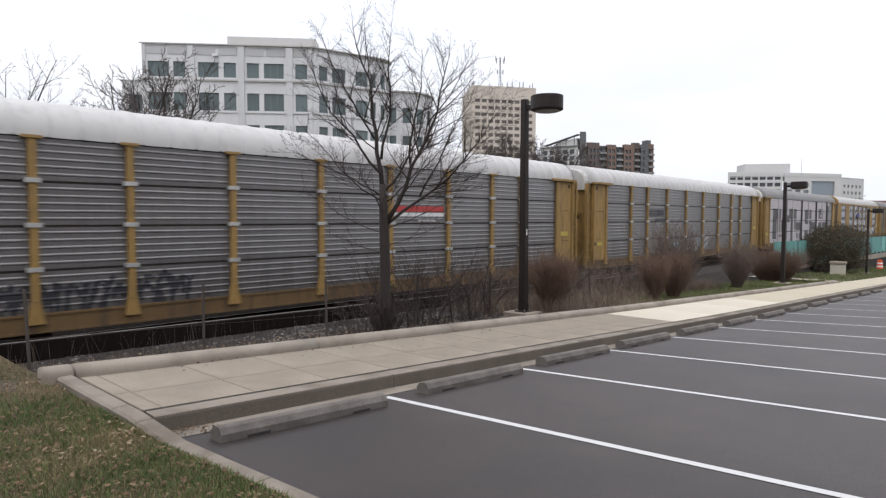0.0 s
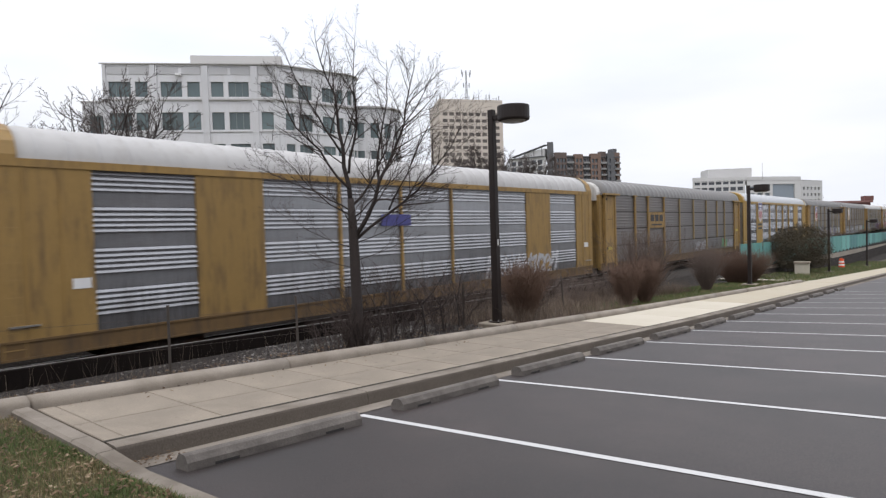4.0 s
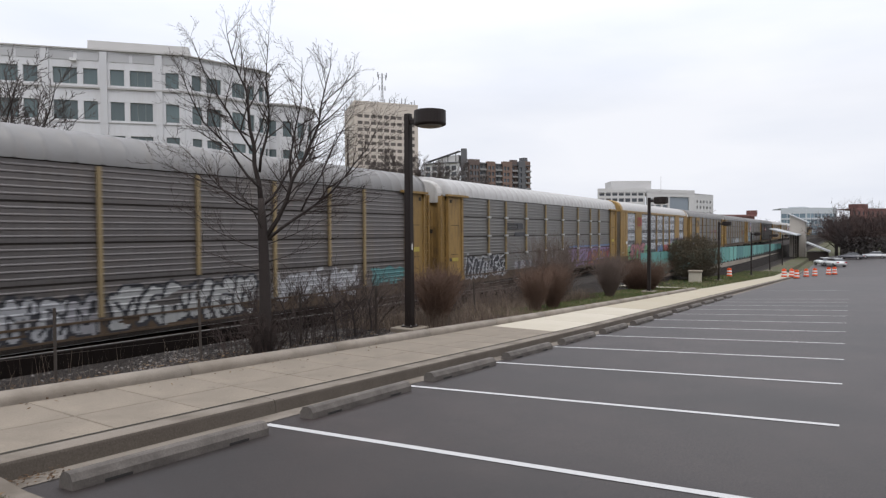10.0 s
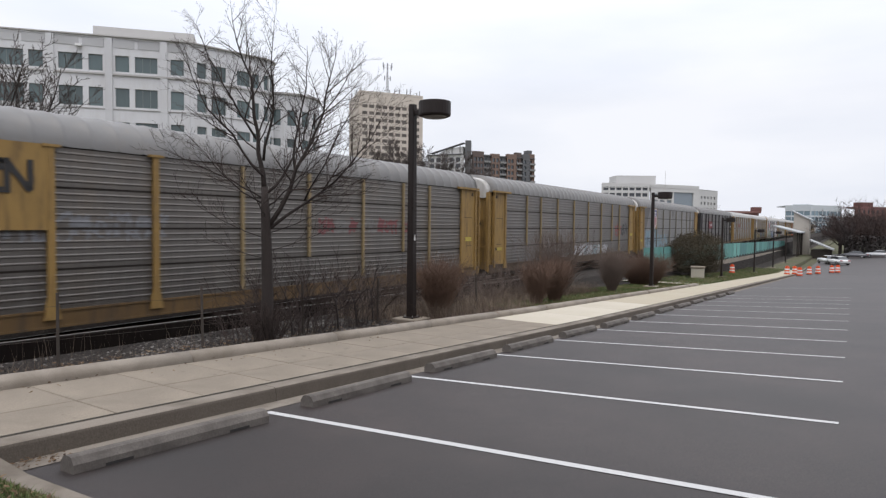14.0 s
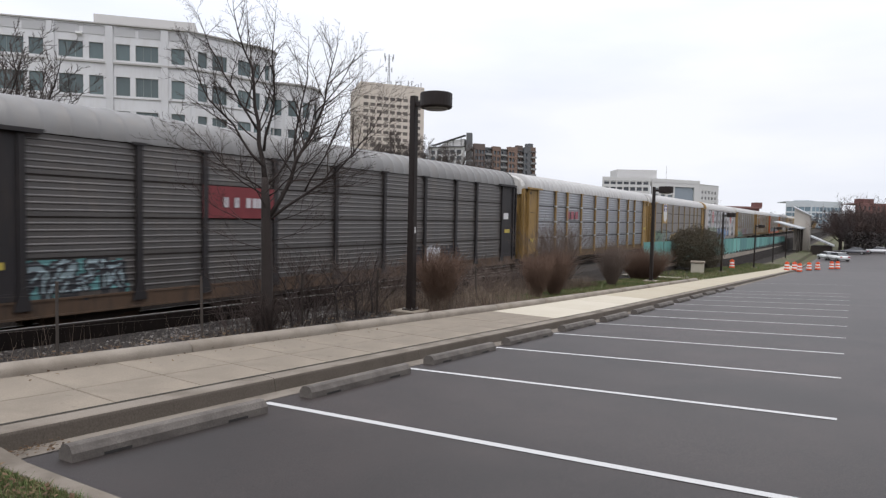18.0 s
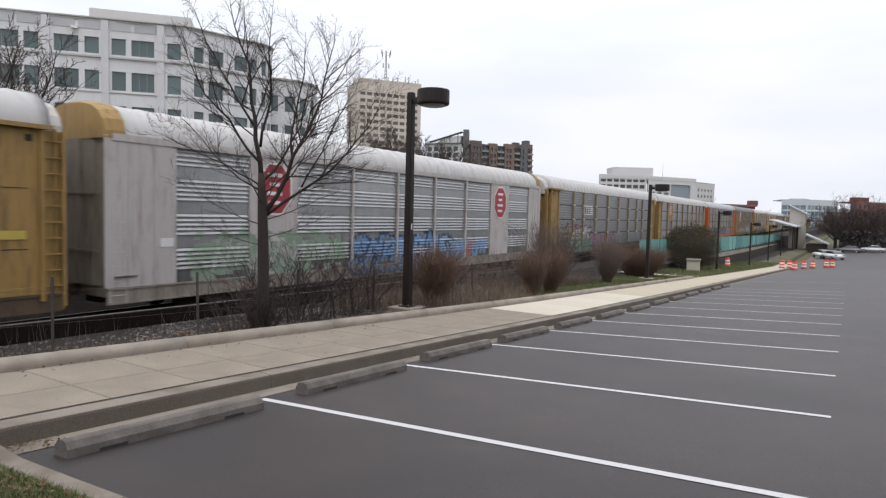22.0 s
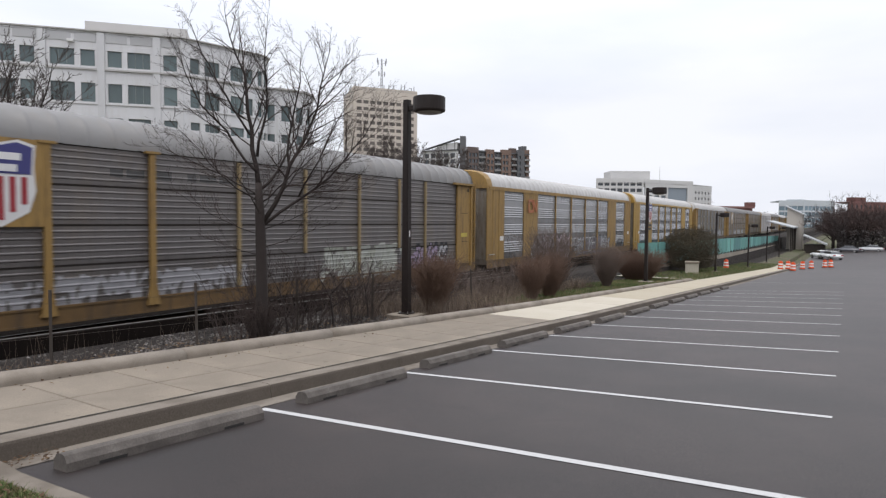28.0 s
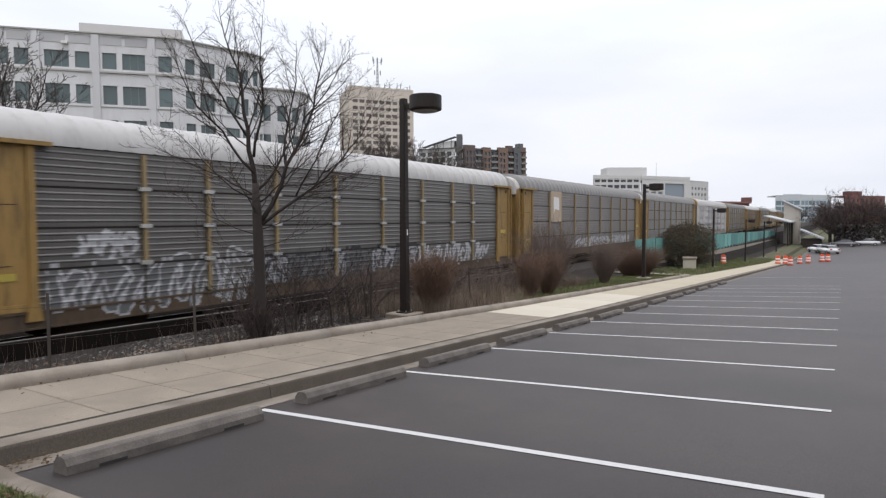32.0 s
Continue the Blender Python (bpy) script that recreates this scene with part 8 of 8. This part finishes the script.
def far_office():
    root = empty("office_block", pose(0, 0, 0), "low white office block with ribbon windows far behind the train", "office block")
    white_ = paint("block_white", (0.56, 0.55, 0.54), 0.8, 0, 0.05, 0.15)
    glass = glass_mat("block_glass", (0.045, 0.05, 0.06), 0.5)
    A, B, C, D, E = Vector((-129.3, 385.9)), Vector((-104.2, 402.1)), Vector((-103.6, 403.5)), Vector((-82.1, 440.3)), Vector((-75.4, 468.4))
    fl = [2 + 3.9 * i for i in range(7)]
    n1 = (B - A).length
    wall_run(root, A, B, -2, 28.0, [(x, x + 3.2, z, z + 2.2) for z in fl for x in [1.0 + 4.1 * i for i in range(7)] if x + 3.2 < n1], white_, glass, thick=0.8, deep=0.5)
    n2 = (D - C).length
    wall_run(root, C, D, -2, 26.4, [(20.0, n2 - 5.0, 4.0, 25.0)] + [(2, 6, z, z + 2.1) for z in fl[:6]] + [(8, 12, z, z + 2.1) for z in fl[:6]] + [(14, 18, z, z + 2.1) for z in fl[:6]], white_, glass_mat("hall_glass", (0.15, 0.175, 0.20), 0.3), thick=0.8, deep=0.8)
    wall_run(root, D, E, -2, 25.6, [(x, x + 2.0, z, z + 1.8) for z in fl[:6] for x in (3, 8, 13, 18, 23)], white_, glass, thick=0.8, deep=0.5)
    back = Vector((-8, 30))
    cap(root, [A, B, C, D, E, E + back, A + back], 25.0, 25.4, white_)
    cap(root, [Vector((-125, 400.5)), Vector((-103.7, 414.6)), Vector((-112, 428)), Vector((-134, 414))], 25.4, 33.4, white_, "penthouse")
    cap(root, [C, D, D + back * 0.6, C + back * 0.6], 26.4, 27.6, white_, "parapet")
    flag = bmesh.new()
    tube(flag, [(-97, 412, 26), (-97, 412, 36)], [0.12, 0.08], 5)
    part("flagpole", flag, STEEL, root)


far_office()


def glass_block():
    root = empty("glass_office", pose(0, 0, 0), "pale blue glass office building beyond the station", "office building")
    pale = paint("glass_block_frame", (0.50, 0.53, 0.55), 0.6, 0, 0.05, 0.2)
    glass = glass_mat("blue_glass", (0.16, 0.22, 0.26), 0.15)
    A, B, C = Vector((-35.0, 483.0)), Vector((-19.6, 480.5)), Vector((-2.8, 503.0))
    for p, q in ((A, B), (B, C)):
        w = (q - p).length
        k = int(w // 3.2)
        wall_run(root, p, q, -4, 15.2, [(0.4 + (w - 0.8) / k * i, 0.1 + (w - 0.8) / k * (i + 1), z, z + 2.9) for z in (1.0, 5.0, 9.0, 13.0) for i in range(k)], pale, glass, thick=0.6, deep=0.3)
    cap(root, [A, B, C, C + Vector((-20, 30)), A + Vector((-8, 30))], 15.2, 15.8, pale)
    cap(root, [A + Vector((4, 6)), B + Vector((-2, 6)), B + Vector((0, 20)), A + Vector((6, 20))], 15.8, 16.6, pale, "penthouse")


glass_block()


def brick_blocks():
    red = paint("red_brick", (0.15, 0.07, 0.062), 0.85, 0, 0.15, 0.3)
    redroof = paint("red_roof", (0.20, 0.10, 0.09), 0.8, 0, 0.12, 0.3)
    glass = glass_mat("brick_glass", (0.06, 0.06, 0.065), 0.2)
    r1 = empty("brick_building", pose(0, 0, 0), "dark red brick building behind bare trees", "brick building")
    A, B = Vector((5.2, 353.0)), Vector((22.0, 378.0))
    w = (B - A).length
    wall_run(r1, A, B, -6, 11.2, [(x, x + 1.5, z, z + 1.8) for z in (3, 7, 11, 14.2) for x in [2 + 3.4 * i for i in range(8)]], red, glass, thick=0.5)
    cap(r1, [A, B, B + Vector((-18, 16)), A + Vector((-6, 20))], 11.2, 11.5, redroof)
    cap(r1, [A + Vector((3, 6)), A + Vector((7, 12)), A + Vector((3, 15)), A + Vector((-1, 9))], 11.5, 13.6, red, "roof_house")
    r2 = empty("brick_building", pose(0, 0, 0), "long low red-roofed building beyond the railway", "brick building")
    A, B = Vector((-49.0, 318.0)), Vector((-34.4, 339.5))
    wall_run(r2, A, B, -3, 8.0, [(x, x + 1.6, z, z + 1.8) for z in (3, 7) for x in [2 + 3.6 * i for i in range(6)]], red, glass, thick=0.5)
    cap(r2, [A - Vector((0.6, 1)), B + Vector((1, 0)), B + Vector((-8, 10)), A + Vector((-8, 10))], 8.0, 8.9, redroof)
    cap(r2, [B + Vector((-2, -2)), B + Vector((1.2, 0)), B + Vector((-1, 4)), B + Vector((-4, 2))], 8.9, 11.0, red, "roof_house")


brick_blocks()


def station():
    """Beige station building with a mono-pitch gable and a platform canopy at the end of the wall."""
    root = empty("station_building", pose(0, 0, 0), "beige station building with a sloping roof and canopy", "station building")
    wall_m = paint("station_wall", (0.46, 0.42, 0.37), 0.85, 0, 0.1, 0.3)
    roof_m = paint("station_roof", (0.42, 0.43, 0.44), 0.6, 0.2, 0.1, 0.3)
    bm = bmesh.new()
    prof = [(-6.8, -6.5), (-6.8, 5.3), (-3.6, 3.6), (-3.6, -6.5)]
    extrude(bm, prof, "y", 166.0, 172.0)
    part("wall", bm, wall_m, root)
    bm = bmesh.new()
    extrude(bm, [(-7.3, 5.6), (-7.3, 5.8), (-3.1, 3.6), (-3.1, 3.4)], "y", 165.4, 172.6)
    part("roof", bm, roof_m, root)
    bm = bmesh.new()
    extrude(bm, [(-9.5, 1.9), (-9.5, 2.15), (-4.4, 0.75), (-4.4, 0.5)], "y", 150.0, 166.0)
    part("canopy", bm, roof_m, root)
    for y in (151, 156, 161, 165):
        part("canopy_post", boxm(-0.12, 0.12, -0.12, 0.12, -6.5, 0), GEAR, root, "", pose(-4.9, y, 0.6))
    bm = bmesh.new()
    extrude(bm, [(-3.0, -1.2), (-3.0, -0.95), (1.6, -3.0), (1.6, -3.25)], "y", 158.0, 166.0)
    part("lower_canopy", bm, roof_m, root)
    part("stair_wall", boxm(-2.8, 1.2, 159, 166, -6.5, -3.2), GEAR, root, "dark stair enclosure")


station()


# ---- far woods, skyline ----
def wood_tree(seed, h, col):
    rng = random.Random(seed)
    root = empty("tree", pose(0, 0, -400), "dense leafless grey-brown tree at the far edge of the car park", "tree", "trees of the far wood")
    trunk, crown = bmesh.new(), bmesh.new()
    tube(trunk, [(0, 0, -0.5), (0, 0, h * 0.25), (0.1, 0, h * 0.45)], [0.22, 0.18, 0.13], 6)
    for i in range(11):
        d = (rng.gauss(0, 0.75), rng.gauss(0, 0.75), 1)
        a, b, c = limb(trunk, (0, 0, h * rng.uniform(0.15, 0.42)), d, h * rng.uniform(0.45, 0.68), 0.09, 5, 0.04, 0.09, rng, 4)
        for j in range(15):
            k = rng.randrange(1, 5)
            p = a[k].lerp(a[k + 1], rng.random())
            q, dd, rr = limb(crown, p, offshoot(b[k], radians(rng.uniform(25, 65)), rng), h * rng.uniform(0.12, 0.26), 0.035, 3, 0.05, 0.14, rng, 3)
            for s in range(4):
                limb(crown, q[rng.randrange(1, 3)], offshoot(dd[1], radians(rng.uniform(20, 60)), rng), h * rng.uniform(0.07, 0.14), 0.022, 2, 0.05, 0.15, rng, 3)
    part("trunk", trunk, BARK, root)
    part("crown", crown, col, root)
    return root


WOODTWIG = [paint(f"far_twig_{i}", c, 0.95, 0, 0.3, 1.0, bump=0) for i, c in enumerate(((0.050, 0.038, 0.036), (0.038, 0.032, 0.030), (0.07, 0.046, 0.040)))]
protos = [wood_tree(81 + i, 9.6 + 1.1 * (i % 3), WOODTWIG[i % 3]) for i in range(4)]
rng_w = random.Random(9)
spots_w = []
for i in range(110):
    x = rng_w.uniform(3, 62) if i > 24 else rng_w.uniform(2, 16)
    y = rng_w.uniform(164, 215)
    spots_w.append((x, y))
for i, (x, y) in enumerate(spots_w):
    pr = protos[i % 4]
    m = pose(x, y, land(x, y), 0, 0, rng_w.uniform(0, 360))
    if i < 4:
        pr.matrix_basis = m
    else:
        copy_thing(pr, m)
for (x, y) in ((-30, 300), (-24, 310), (-18, 296), (-12, 320), (0, 300), (-40, 260)):
    copy_thing(protos[rng_w.randrange(4)], pose(x, y, -4, 0, 0, rng_w.uniform(0, 360)))


def undergrowth():
    """Low dark undergrowth at the edge of the far wood."""
    rng = random.Random(91)
    vs, fs = [], []
    for _ in range(26000):
        x = rng.uniform(3.5, 64)
        y = 159 + rng.random() * 22
        c = Vector((x, y, land(x, y) + 5.2 * rng.random() ** 1.3))
        e = Vector((rng.gauss(0, 1), rng.gauss(0, 1), rng.gauss(0, 1))).normalized() * rng.uniform(0.15, 0.4)
        f = e.orthogonal().normalized() * rng.uniform(0.05, 0.16)
        k = len(vs)
        vs += [c - e, c + f, c + e, c - f]
        fs.append((k, k + 1, k + 2, k + 3))
    me = bpy.data.meshes.new("undergrowth")
    me.from_pydata(vs, [], fs)
    tagged(part("undergrowth", me, WOODTWIG[1]), "dark tangled undergrowth below the far trees", "undergrowth", kind="stuff")


undergrowth()


def skyline():
    """A low uneven line of far woods that closes the horizon."""
    rng = random.Random(33)
    bm = bmesh.new()
    n = 420
    prev = None
    for i in range(n + 1):
        a = 2 * math.pi * i / n
        r = 760 + 60 * noise.noise(Vector((math.cos(a) * 3, math.sin(a) * 3, 0)))
        h = 3.0 + 4.0 * abs(noise.noise(Vector((math.cos(a) * 9, math.sin(a) * 9, 4)))) + 1.6 * rng.random()
        row = [bm.verts.new((r * math.cos(a), r * math.sin(a), z)) for z in (-12, h)] + [bm.verts.new(((r + 60) * math.cos(a), (r + 60) * math.sin(a), h + 1))]
        if prev:
            for k in range(2):
                bm.faces.new((prev[k], row[k], row[k + 1], prev[k + 1]))
        prev = row
    m = paint("far_woods", (0.10, 0.095, 0.10), 1.0, 0, 0.2, 0.05)
    tagged(part("backdrop", bm, m), "low grey line of distant winter woods", "backdrop", kind="structure")


skyline()


def motions():
    times = [0, 4, 8, 12, 16, 20, 24, 28, 32]
    for k, w in WAGONS.items():
        walk(w, [(t, car_pose(k, t)) for t in times])


motions()
